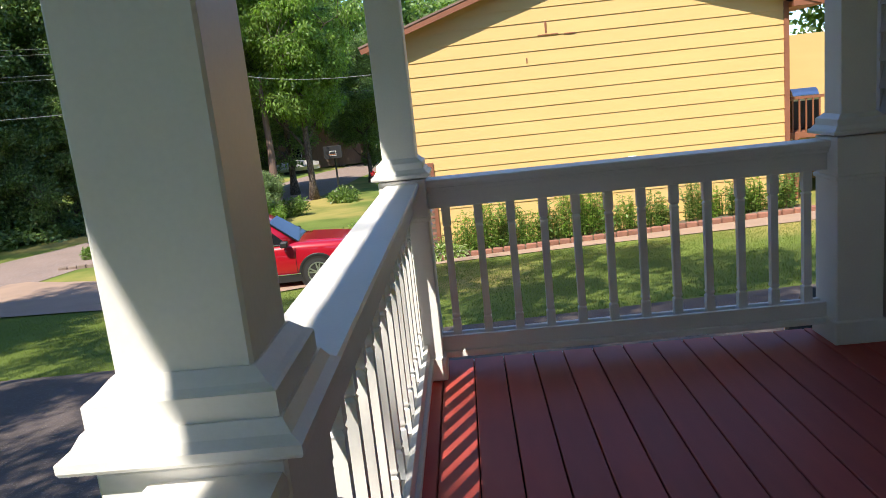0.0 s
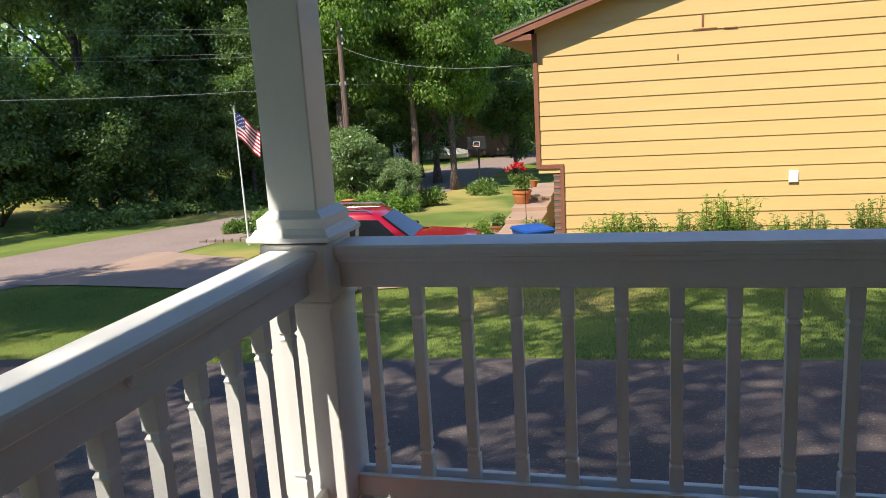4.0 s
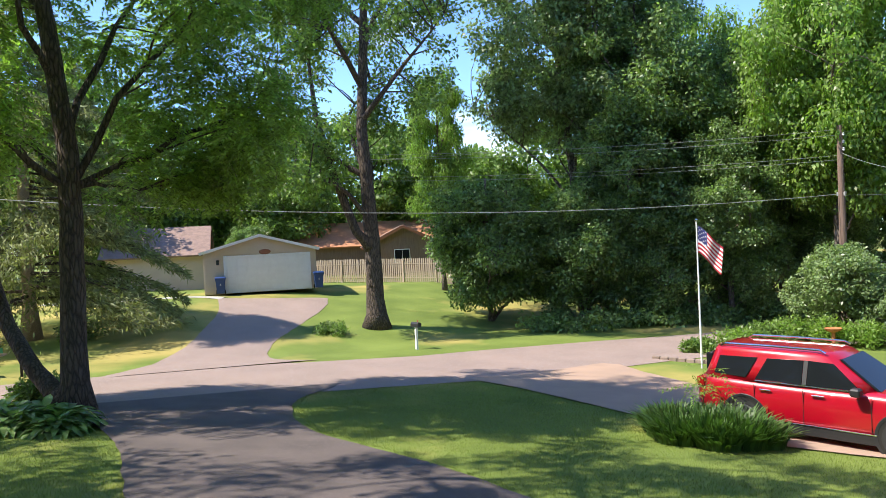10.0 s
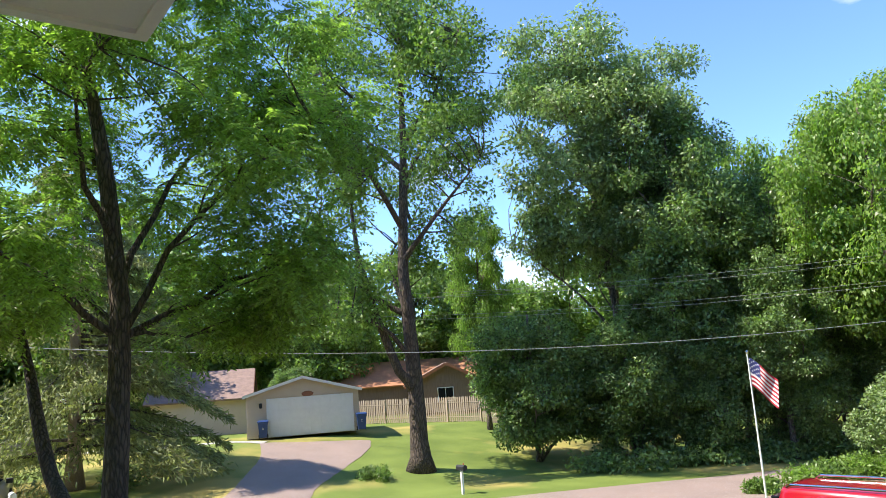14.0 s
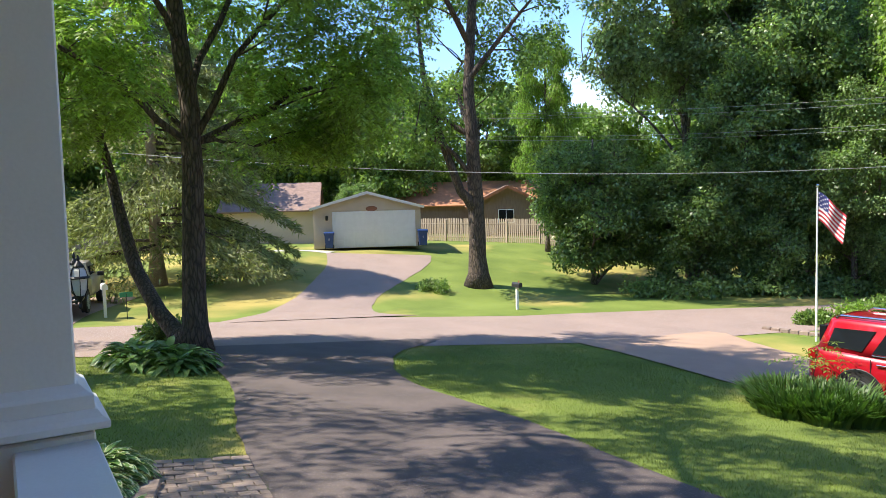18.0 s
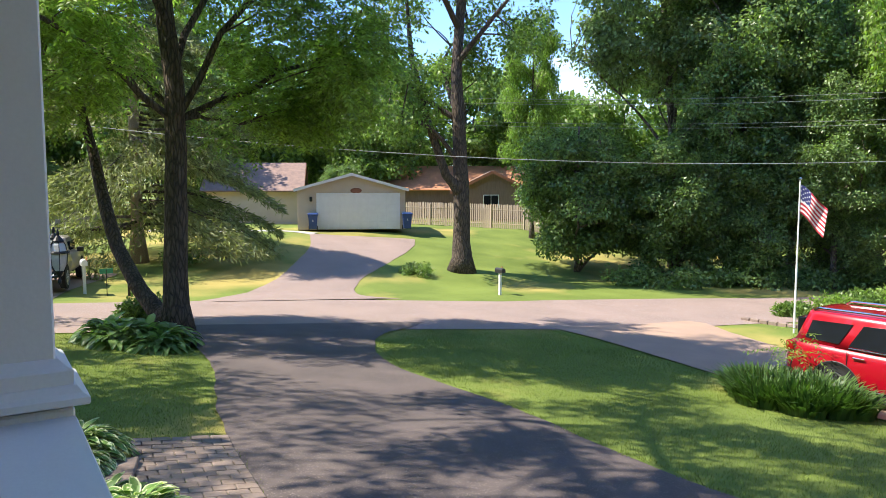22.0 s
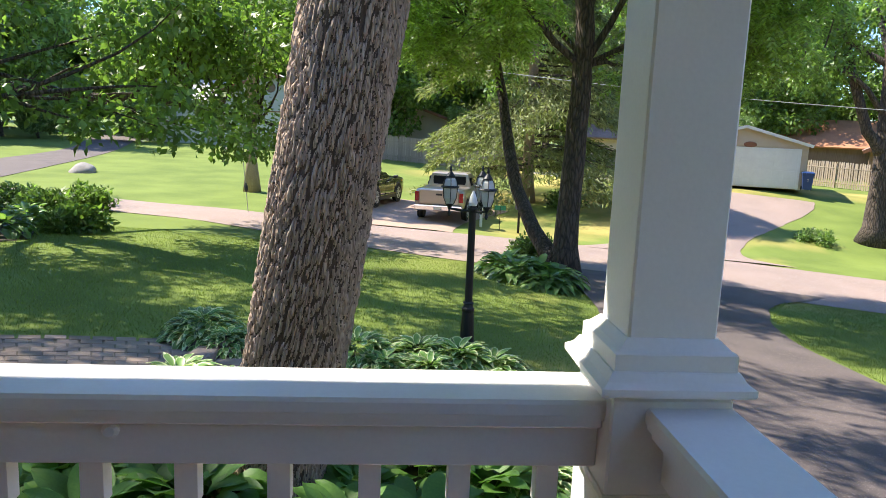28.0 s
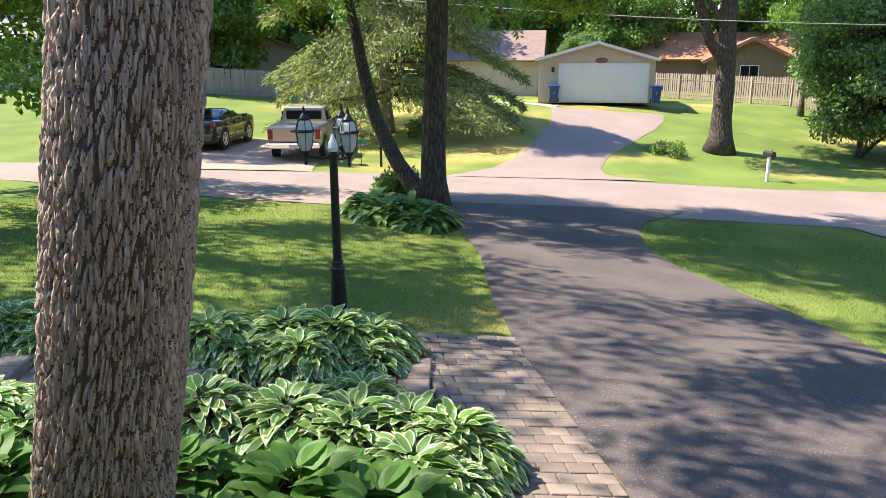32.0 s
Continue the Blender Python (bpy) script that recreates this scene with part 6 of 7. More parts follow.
ribbon("bed_porch", [((-7.7, -1.2), (-1.2, -3.3)), ((-7.7, -0.4), (-1.0, -1.6)), ((-7.4, 0.6), (-0.9, 0.0)), ((-6.9, 1.35), (-3.2, 1.0))], 24, 24, 0.03, M_DIRT, "dark soil garden bed below the porch", "flower bed")
ribbon("bed_oak", [((-9.2, -12.6), (-19, -16.5)), ((-12.3, -8.7), (-20, -13)), ((-14.2, -7.6), (-18.8, -9.5))], 20, 16, 0.035, M_DIRT, "leaf-littered bed under the old oaks", "flower bed")
for k, (x, y, r, h, mm) in enumerate([(-16.5, -14.5, 1.1, 1.1, M_LEAFD), (-17.6, -16.2, 1.2, 1.2, M_LEAF), (-15.2, -15.5, 1.0, 1.0, M_LEAF), (-14.0, -13.8, 0.9, 0.9, M_LEAFD), (-18.6, -13.6, 1.0, 0.9, M_LEAF), (-20, -15.2, 1.2, 1.3, M_LEAFD), (-22.5, -17.5, 1.3, 1.5, M_LEAFD), (-24.2, -18.2, 1.3, 1.6, M_LEAF),
                                      (-21.5, -13.0, 0.9, 0.8, M_LEAF), (-20.3, -10.8, 0.8, 0.7, M_LEAFD), (-26.2, -20.2, 1.4, 2.0, M_LEAFS), (-23.0, -14.8, 1.0, 1.0, M_LEAFD), (-19.2, -9.6, 0.7, 0.7, M_LEAF), (-12.6, -12.2, 0.8, 0.7, M_LEAF), (-10.8, -13.4, 0.9, 0.7, M_LEAFD), (-9.6, -11.6, 0.7, 0.5, M_LEAF),
                                      (-28.0, -21.0, 1.5, 2.0, M_LEAF), (-17.2, -11.6, 0.8, 0.6, M_LEAF), (-16.0, -7.5, 0.7, 0.45, M_LEAF), (-21.9, -9.5, 0.7, 0.8, M_LEAF)]):
    mound(x, y, r, h, "leafy green bed plant under the trees", mm, 140 + k, 0.16, 18, 130, "shade bed plants")
for k, (x, y, r, h, mm) in enumerate([(-14.3, 27.6, 0.9, 0.8, M_LEAFB), (-14.0, 29.2, 1.0, 0.9, M_LEAF), (-13.6, 30.8, 1.0, 1.0, M_LEAFB), (-13.1, 26.0, 0.6, 0.5, M_LEAFS), (-12.0, 31.2, 1.0, 1.1, M_LEAFB), (-10.8, 31.0, 0.9, 1.2, M_LEAFB), (-13.2, 32.4, 1.1, 1.3, M_LEAF), (-9.4, 31.4, 0.9, 1.3, M_LEAFB), (-14.6, 25.6, 0.6, 0.6, M_LEAF), (-8.8, 33.8, 0.9, 1.0, M_LEAF), (-6.8, 39, 0.9, 0.8, M_LEAF)]):
    mound(x, y, r, h, "light green garden plant by the street", mm, 180 + k, 0.15, 16, 120, "street bed plants")
mound(-29.6, 18.1, 0.8, 0.5, "low leafy plant in the garage lawn", M_LEAF, 200, 0.13)
mound(-19.4, 3.6, 0.7, 0.7, "leafy shoot behind the twin trunks", M_LEAF, 201, 0.13)
mound(-34.5, 8.2, 1.0, 1.0, "shrub under the shaggy conifer", M_LEAFD, 202, 0.14)

# ivy and low undergrowth at the foot of the wood
U0 = np.random.default_rng(90)
cl = []
for i in range(130):
    k = U0.random()
    x, y = -24.6 + 8.0 * k + U0.normal() * 0.9, 27.5 + 15 * k + U0.normal() * 0.8
    cl.append((x, y, ground(x, y) + 0.25 + 0.4 * U0.random(), 0.75))
V, F = scatter(cl, 130, 0.2, 0.12, flat=0.6)
tagged(from_arrays("undergrowth", V, F, M_LEAFD), "low tangled undergrowth at the foot of the wood", "undergrowth", kind="stuff")

# ---- pavers ----
def edge_y(pts, x):
    for a, b in zip(pts, pts[1:]):
        if a[0] <= x <= b[0]:
            return a[1] + (b[1] - a[1]) * (x - a[0]) / (b[0] - a[0])
    return pts[0][1] if x < pts[0][0] else pts[-1][1]


LEFT = [(-18.2, 3.4), (-16.4, 3.9), (-14.8, 3.9), (-12.3, 3.6), (-8.8, 2.75), (-6.8, 2.4), (-4.2, 2.1), (-1.5, 1.6), (1, 0.9), (14, 0.7)]
RIGHT = [(-17.6, 11.6), (-15.9, 9.2), (-14.0, 7.9), (-11.5, 7.1), (-8.0, 7.2), (-5.6, 7.0), (-3.9, 6.9), (-1.4, 7.0), (1.5, 6.7), (14, 6.4)]


def paver_mesh(w_, d_, h_):
    bm = boxm(-w_ / 2, -d_ / 2, -h_, w_ / 2, d_ / 2, 0, bevel=0.006)
    me = bpy.data.meshes.new("paver")
    bm.to_mesh(me)
    bm.free()
    me.materials.append(M_PAVER)
    return me


PAV = paver_mesh(0.210, 0.146, 0.08)
pr = random.Random(5)


def lay(parent, x, y, a, lift, me_=None):
    e = 0.3
    nz = Vector((ground(x - e, y) - ground(x + e, y), ground(x, y - e) - ground(x, y + e), 2 * e)).normalized()
    b = new("paver", me_ or PAV)
    b.parent = parent
    b.matrix_local = Matrix.Translation((x, y, ground(x, y) + lift + pr.uniform(-0.005, 0.004))) @ Vector((0, 0, 1)).rotation_difference(nz).to_matrix().to_4x4() @ Matrix.Rotation(a + pr.uniform(-0.05, 0.05), 4, "Z") @ Matrix.Rotation(pr.uniform(-0.02, 0.02), 4, "X")


ribbon("paving_bed_drive", [((-7.3, 1.5), (-7.3, 2.5)), ((-4.2, 0.95), (-4.2, 2.1)), ((-1.0, 0.25), (-1.0, 1.5))], 20, 5, 0.056, M_SAND, "sandy joints under the pavers", "paving bed")
pv1 = tagged(new("pavement_drive"), "grey-brown concrete pavers with weeds in the joints beside the drive", "pavement", kind="structure")
PAVH = paver_mesh(0.100, 0.146, 0.08)
for i in range(41):
    x = -7.3 + i * 0.156
    top = edge_y(LEFT, x)
    ph = math.atan2(edge_y(LEFT, x + 0.5) - edge_y(LEFT, x - 0.5), 1.0)
    half = i % 2
    for j in range(5 + half):
        d = 0.01 + j * 0.222 + 0.105 - (0.111 if half else 0) + (0.055 if half and j == 0 else 0) - (0.055 if half and j == 5 else 0)
        lay(pv1, x + math.sin(ph) * d, top - math.cos(ph) * d, ph + math.pi / 2, 0.066, PAVH if half and j in (0, 5) else PAV)
PATHC = [(-3.0, -8.0), (-4.2, -6.9), (-5.2, -5.7), (-6.0, -4.5), (-6.5, -3.4), (-6.75, -2.5)]
ribbon("paving_bed_walk", [((p[0] - 0.62 * 0.75, p[1] - 0.62 * 0.6), (p[0] + 0.62 * 0.85, p[1] + 0.62 * 0.5)) for p in PATHC], 24, 5, 0.036, M_SAND, "sandy joints under the walk's pavers", "paving bed")
pv2 = tagged(new("pavement_walk"), "grey-brown concrete paver walk curving across the lawn", "pavement", kind="structure")


def on_path(s_):
    """Place and heading at s_ metres along the walk, rounded at its bends."""
    def raw(q):
        q = max(0.0, q)
        for (ax, ay), (bx_, by_) in zip(PATHC, PATHC[1:]):
            ln_ = math.hypot(bx_ - ax, by_ - ay)
            if q <= ln_:
                return ax + (bx_ - ax) * q / ln_, ay + (by_ - ay) * q / ln_
            q -= ln_
        return bx_ + (bx_ - ax) * q / ln_, by_ + (by_ - ay) * q / ln_
    pts = [raw(s_ + o * 0.2) for o in range(-4, 5)]
    x, y = sum(p[0] for p in pts) / 9, sum(p[1] for p in pts) / 9
    return x, y, math.atan2(pts[-1][1] - pts[0][1], pts[-1][0] - pts[0][0])


for c in range(8):
    for k in range(31):
        x, y, a = on_path(0.2 + k * 0.222 + (0.111 if c % 2 else 0))
        o = (c - 3.5) * 0.157
        lay(pv2, x - math.sin(a) * o, y + math.cos(a) * o, a, 0.045)
for k, (x, y, a) in enumerate([(-6.55, -2.1, 80), (-6.3, -0.9, 78), (-6.15, 0.2, 76), (-6.0, 1.0, 74)]):
    st = empty("garden_step", pose(x, y, ground(x, y) + 0.02, 0, 0, a - 90), "weathered concrete block step in the garden walk", "step", "garden steps")
    for i in range(5):
        part("step_block", boxm(-0.62 + i * 0.25, -0.42, -0.25, -0.38 + i * 0.25, -0.16, 0.14 - 0.02 * k, bevel=0.012), M_PAVER, st)
        part("step_block", boxm(-0.62 + i * 0.25, -0.15, -0.25, -0.38 + i * 0.25, 0.15, 0.06, bevel=0.012), M_PAVER, st)

# ---- grass ----
G0 = np.random.default_rng(17)
n = 620000
X0, Y0 = -17.5 + 27 * G0.random(n), -10 + 25 * G0.random(n)
lx_, ly_ = zip(*LEFT)
rx_, ry_ = zip(*RIGHT)
wob = 0.05 * np.sin(X0 * 5.3) + 0.04 * np.sin(X0 * 13.1 + 1.0) + 0.05 * G0.normal(size=n)
on_drive = (Y0 > np.interp(X0, lx_, ly_) - 0.02 - wob - 1.05 * (X0 > -7.2)) & (Y0 < np.interp(X0, rx_, ry_) - 0.02 + wob)
dw = np.full(n, 9.0)
for (ax, ay), (bx_, by_) in zip(PATHC, PATHC[1:]):
    t_ = np.clip(((X0 - ax) * (bx_ - ax) + (Y0 - ay) * (by_ - ay)) / ((bx_ - ax) ** 2 + (by_ - ay) ** 2), 0, 1)
    dw = np.minimum(dw, np.hypot(X0 - ax - t_ * (bx_ - ax), Y0 - ay - t_ * (by_ - ay)))
bed = (X0 > -7.4) & (Y0 > -2.9) & (Y0 < 1.4)
car_drive = (Y0 > np.interp(X0, [-16.2, -13.5, -10, -6, -2, 0, 12], [15.2, 15.0, 14.3, 13.4, 14.8, 15, 12.6]))
road = X0 < np.interp(Y0, [-10, -2, 3, 9.5, 14.5], [-22, -18.6, -17.3, -16.7, -15.9])
off = (X0 > -0.3) & ((Y0 < 6.5) | (Y0 > 14.9 - 0.2 * X0))
keep = ~(off | on_drive | (dw < 0.75) | bed | car_drive | road)
X0, Y0 = X0[keep], Y0[keep]
k = len(X0)
# weeds in the joints of the drive pavers
wx_ = np.repeat(-7.2 + 6.2 * G0.random(230), 34)
wy_ = np.repeat(G0.random(230), 34)
wx_ = wx_ + G0.normal(size=len(wx_)) * 0.07
wy_ = np.interp(wx_, lx_, ly_) - 0.02 - 1.05 * wy_ + G0.normal(size=len(wx_)) * 0.05
X0, Y0 = np.concatenate([X0, wx_]), np.concatenate([Y0, wy_])
k = len(X0)
weed = np.arange(k) >= k - len(wx_)
Z0 = np.array([ground(x, y) for x, y in zip(X0, Y0)])
A0_ = G0.random(k) * 6.283
hh = (0.022 + 0.028 * G0.random(k)) + weed * 0.035
ww = 0.0025 + 0.003 * G0.random(k)
lean = G0.normal(size=(k, 2)) * 0.018
edge = (Y0 < np.interp(X0, rx_, ry_) + 0.12) & (Y0 > np.interp(X0, rx_, ry_) - 0.3)
P = np.stack([X0, Y0, Z0 - 0.005 + 0.04 * edge], 1)
side = np.stack([np.cos(A0_), np.sin(A0_), np.zeros(k)], 1) * ww[:, None]
tip = P + np.concatenate([lean, hh[:, None]], 1)
V = np.stack([P - side, P + side, tip], 1).reshape(-1, 3)
tagged(from_arrays("grass", V, np.arange(len(V)).reshape(-1, 3), M_BLADE), "short mown grass blades on the front lawn", "grass", kind="stuff")

# ---- houses and yards further off ----
def house(name, m, w_, d_, ez, pz, wall, roof, label, windows=(), trim=None, door=None, ov=0.5):
    """A gabled house whose gable faces -y: wall with lap boards, roof, windows (x, z, w, h) on the gable."""
    t = empty(name, m, label, "house")
    part("wall", gable(bmesh.new(), 0, w_, 0, d_, ez, pz), wall, t)
    sl_ = (pz - ez) / (w_ / 2)
    bm = bmesh.new()
    for s in (-1, 1):
        m0 = Matrix.Translation((w_ / 2, 0, pz + 0.02)) @ Matrix.Rotation(s * math.atan(sl_), 4, "Y")
        e = (w_ / 2 + ov) / math.cos(math.atan(sl_))
        box(bm, 0 if s > 0 else -e, -0.45, 0, e if s > 0 else 0, d_ + 0.4, 0.12, m=m0)
        part("rake_trim", boxm(0 if s > 0 else -e, -0.48, -0.14, e if s > 0 else 0, -0.452, 0.10, m=m0), trim or M_BROWN, t)
    part("roof", bm, roof, t)
    for x, z, ww_, hh_ in windows:
        wn_ = part("window", boxm(x, -0.05, z, x + ww_, 0.03, z + hh_, bevel=0.01), M_WHITE, t)
        part("pane", boxm(x + 0.06, -0.06, z + 0.06, x + ww_ / 2 - 0.02, -0.045, z + hh_ - 0.06), M_DGLASS, wn_)
        part("pane", boxm(x + ww_ / 2 + 0.02, -0.06, z + 0.06, x + ww_ - 0.06, -0.045, z + hh_ - 0.06), M_DGLASS, wn_)
    return t


def facing(x, y, dx=0.0, dy=0.0, z=None):
    """A pose at (x, y) whose -y side looks to the porch."""
    a = math.degrees(math.atan2(y, x - 1.5)) - 90
    return pose(x, y, ground(x, y) if z is None else z, 0, 0, a)


house("neighbour_house", pose(-50.5, 20.2, -1.9, 0, 0, 156), 8.5, 6.5, 2.7, 4.6, M_CREAM, M_SHINGLE, "cream bungalow with brown shingled roof behind the garage", ((4.0, 1.0, 1.6, 1.2),))
house("orange_roof_house", pose(-54.4, 45.0, -2.0, 0, 0, 146), 9, 14, 2.7, 4.8, M_POLE, M_SHORANGE, "dark brown house with a sunlit orange shingled roof", ((4.5, 1.0, 1.4, 1.2),))

house("brown_house", facing(-53.5, 36.0, z=-1.9), 6.5, 5, 2.5, 4.1, M_POLE, M_SHINGLE, "dark brown gabled house behind the picket fence", ((2.4, 0.9, 1.4, 1.2),))
gh = house("grey_house", pose(-60.5, -13.8, -1.4, 0, 0, 88), 7.6, 12, 4.5, 6.0, M_PALE, M_CONCG, "two-tone grey and white house with a light roof beyond the lawn", ((0.95, 2.15, 1.75, 1.0),), M_BROWN)
part("upper_siding", gable(bmesh.new(), 0.02, 7.58, -0.03, 0.0, 1.45, 2.93), M_GREY, gh, "grey upper siding").location = (0, 0, 3.05)
part("trim_band", boxm(0.0, -0.05, 2.97, 7.6, -0.001, 3.05), M_BROWN, gh)
part("gable_vent", lathe(bmesh.new(), [(0.36, 0), (0.40, 0.02), (0.36, 0.05)], 18), M_POLE, gh, "round louvred vent").matrix_local = Matrix.Translation((3.8, -0.03, 4.9)) @ Matrix.Rotation(radians(90), 4, "X")
part("wing_wall", boxm(-7.5, 1.5, 0, -0.01, 9, 3.7), M_PALE, gh)
part("wing_roof", loft(bmesh.new(), [[(x, 0.9, 3.66), (x, 5.2, 5.5), (x, 9.5, 3.66), (x, 9.5, 3.54), (x, 5.2, 5.36), (x, 0.9, 3.54)] for x in (-7.9, -0.02)]), M_CONCG, gh)
house("tan_house", pose(-60, -52, -1.2, 0, 0, 120), 16, 9, 3.0, 5.0, M_CREAM, M_SHINGLE, "tan house with a reddish roof behind a low wall", ((2, 1.0, 1.4, 1.2), (6, 1.0, 1.4, 1.2), (11, 1.0, 1.4, 1.2)))
house("cream_house", pose(-66, -4, -1.9, 0, 0, 88), 10, 9, 3.0, 4.8, M_CREAM, M_SHINGLE, "cream house behind the wooden fence", ((2, 1.0, 1.4, 1.2),))
house("distant_house", pose(-22, 78, -5.2, 0, 0, 10), 12, 9, 3.4, 6.2, M_POLE, M_SHINGLE, "dark house half hidden behind trees", ((3, 1.2, 1.4, 1.2),))


def fence(p, q, h, label, mat_, step, wd, picket=True):
    t = empty("fence", pose(0, 0, 0), label, "fence")
    d = Vector((q[0] - p[0], q[1] - p[1], 0))
    n_ = int(d.length / step)
    a = math.atan2(d.y, d.x)
    bm = bmesh.new()
    hh_ = h
    pr_ = [(-wd / 2, 0), (wd / 2, 0), (wd / 2, hh_ - wd * 0.7), (0, hh_), (-wd / 2, hh_ - wd * 0.7)] if picket else [(-wd / 2, 0), (wd / 2, 0), (wd / 2, hh_), (-wd / 2, hh_)]
    A1 = [bm.verts.new((x, -0.01, z)) for x, z in pr_]
    B1 = [bm.verts.new((x, 0.01, z)) for x, z in pr_]
    k_ = len(pr_)
    for i in range(k_):
        bm.faces.new((A1[(i + 1) % k_], A1[i], B1[i], B1[(i + 1) % k_]))
    bm.faces.new(A1)
    bm.faces.new(B1[::-1])
    me_ = bpy.data.meshes.new("picket")
    bm.to_mesh(me_)
    bm.free()
    me_.materials.append(mat_)
    g = random.Random(3)
    for i in range(n_):
        x, y = p[0] + d.x * (i + 0.5) / n_, p[1] + d.y * (i + 0.5) / n_
        b = new("picket", me_)
        b.parent = t
        b.matrix_local = Matrix.Translation((x, y, ground(x, y) + 0.02 + g.uniform(-0.03, 0.03))) @ Matrix.Rotation(a + g.uniform(-0.03, 0.03), 4, "Z") @ Matrix.Rotation(g.uniform(-0.02, 0.02), 4, "Y")
    m_ = int(d.length / 2.4)
    for i in range(m_ + 1):
        x, y = p[0] + d.x * i / m_, p[1] + d.y * i / m_
        part("post", boxm(x - 0.05, y - 0.05, ground(x, y) - 0.2, x + 0.05, y + 0.05, ground(x, y) + h - 0.1), mat_, t)
        if i < m_:
            x2, y2 = p[0] + d.x * (i + 1) / m_, p[1] + d.y * (i + 1) / m_
            for z in (0.35, h - 0.4):
                part("rail", tube(bmesh.new(), [(x, y, ground(x, y) + z), (x2, y2, ground(x2, y2) + z)], 0.04, 4), mat_, t)
    return t


fence((-49.5, 28.4), (-37.5, 34.0), 1.75, "weathered wooden picket fence behind the garage lawn", M_FENCE, 0.16, 0.11)
fence((-58.5, -6.0), (-58.5, 9.5), 1.9, "tall weathered board fence behind the far lawn", M_FENCE, 0.2, 0.19, False)
rw = empty("retaining_wall", pose(0, 0, 0), "low brown block wall along the far yard", "garden wall")
for i in range(24):
    x, y = -44 - i * 0.95, -48 + i * 0.42
    part("wall_block", boxm(-0.48, -0.2, -0.3, 0.48, 0.2, 1.0, bevel=0.03, m=Matrix.Translation((x, y, ground(x, y))) @ Matrix.Rotation(-0.41, 4, "Z")), M_BROWN, rw)
ribbon("side_road", [((-27, -17), (-30, -22)), ((-37, -17.5), (-38, -21.5)), ((-50, -18.6), (-50, -21.6)), ((-66, -22), (-66, -26))], 30, 5, 0.05, M_ASPHALT, "dark side street in tree shade", "road")
rk = empty("boulder", pose(-36.3, -15.3, ground(-36.3, -15.3)), "grey boulder on the lawn edge", "boulder")
bm = bmesh.new()
bmesh.ops.create_icosphere(bm, subdivisions=3, radius=0.6)
for v in bm.verts:
    v.co *= 1 + 0.3 * noise.noise(v.co * 1.7)
    v.co.x *= 1.3
    v.co.z = max(-0.2, v.co.z * 0.75)
part("rock", bm, M_STONE, rk, smooth=True)
ribbon("garage_path", [((-39.2, 16.7), (-39.9, 17.3)), ((-42, 13.5), (-42.8, 13.9)), ((-46, 11), (-46.4, 11.8)), ((-51, 9.6), (-51, 10.5))], 20, 3, 0.05, M_CONCG, "pale concrete path to the garage side", "path")

# ---- things at the yellow house ----
yw = tagged(new("entry_walk"), "tan concrete entry walk with low steps beside the house", "walkway", kind="structure")
for i in range(5):
    y0 = 18.9 + i * 1.6
    part("slab", boxm(-3.0, y0, -3.7, -1.75, y0 + 1.62 if i < 4 else y0 + 4, -3.10 + 0.16 * i + (0.02 if i else 0), bevel=0.015), M_CONC, yw)


def pot(x, y, z, r, h, mat_, label, plant, ph, flower=None, seed=0):
    t = empty("flower_pot", pose(x, y, z), label, "flower pot", "flower pots")
    part("pot", lathe(bmesh.new(), [(r * 0.62, 0), (r * 0.72, h * 0.1), (r * 0.95, h * 0.6), (r * 0.98, h * 0.8), (r * 1.08, h * 0.84), (r * 1.08, h), (r * 0.92, h), (r * 0.9, h * 0.9)], 20), mat_, t)
    g = np.random.default_rng(seed)
    cl_ = [(g.normal() * r * 0.4, g.normal() * r * 0.4, h + ph * g.random() * 0.8, r * 0.55) for _ in range(10)]
    V_, F_ = scatter(cl_, 70, 0.09, 0.05, flat=0.9)
    from_arrays("foliage", V_, F_, plant, t)
    if flower:
        cl_ = [(g.normal() * r * 0.5, g.normal() * r * 0.5, h + ph * (0.9 + 0.3 * g.random()), r * 0.3) for _ in range(8)]
        V_, F_ = scatter(cl_, 60, 0.06, 0.05)
        from_arrays("blossom", V_, F_, flower, t, "red blossom")
    return t


pot(-3.35, 20.2, ground(-3.35, 20.2), 0.40, 0.55, M_POTG, "grey cement urn with green foliage by the walk", M_LEAFB, 0.35, seed=1)
pot(-1.45, 18.6, -3.08, 0.36, 0.50, M_POTG, "grey cement urn with green foliage at the step", M_LEAFB, 0.35, seed=2)
pot(-2.75, 24.6, -2.62, 0.34, 0.50, M_TERRA, "terracotta pot with tall leaves and red flowers", M_LEAF, 0.8, M_PETAL, seed=3)
pot(-3.3, 22.6, ground(-3.3, 22.6) + 0.05, 0.28, 0.45, M_BROWN, "small brown planter by the walk", M_LEAF, 0.3, seed=4)
hk = empty("shepherd_hook", pose(-2.2, 21.5, -2.95), "black iron plant hook with a small hanging pot", "plant hook")
part("hook_rod", tube(bmesh.new(), [(0, 0, 0), (0, 0, 1.7), (0.08, 0, 1.85), (0.22, 0, 1.85), (0.28, 0, 1.72)], 0.012, 6), M_IRON, hk)
part("hanging_pot", lathe(bmesh.new(), [(0.08, 1.32), (0.13, 1.5), (0.14, 1.52)], 12, (0.28, 0, 0)), M_TERRA, hk)
# siding scars and cable on the gable
for x, z, w_, h_ in ((2.75 + 1.22, 5.78, 0.05, 0.30), (2.55 + 1.22, 5.72, 0.55, 0.03), (3.25 + 1.22, 5.70, 0.30, 0.03), (2.2 + 1.22, 5.05, 0.03, 0.14)):
    part("siding_scar", boxm(x, 0.015, z, x + w_, 0.04, z + h_, bevel=0.004), M_BROWN, yh)
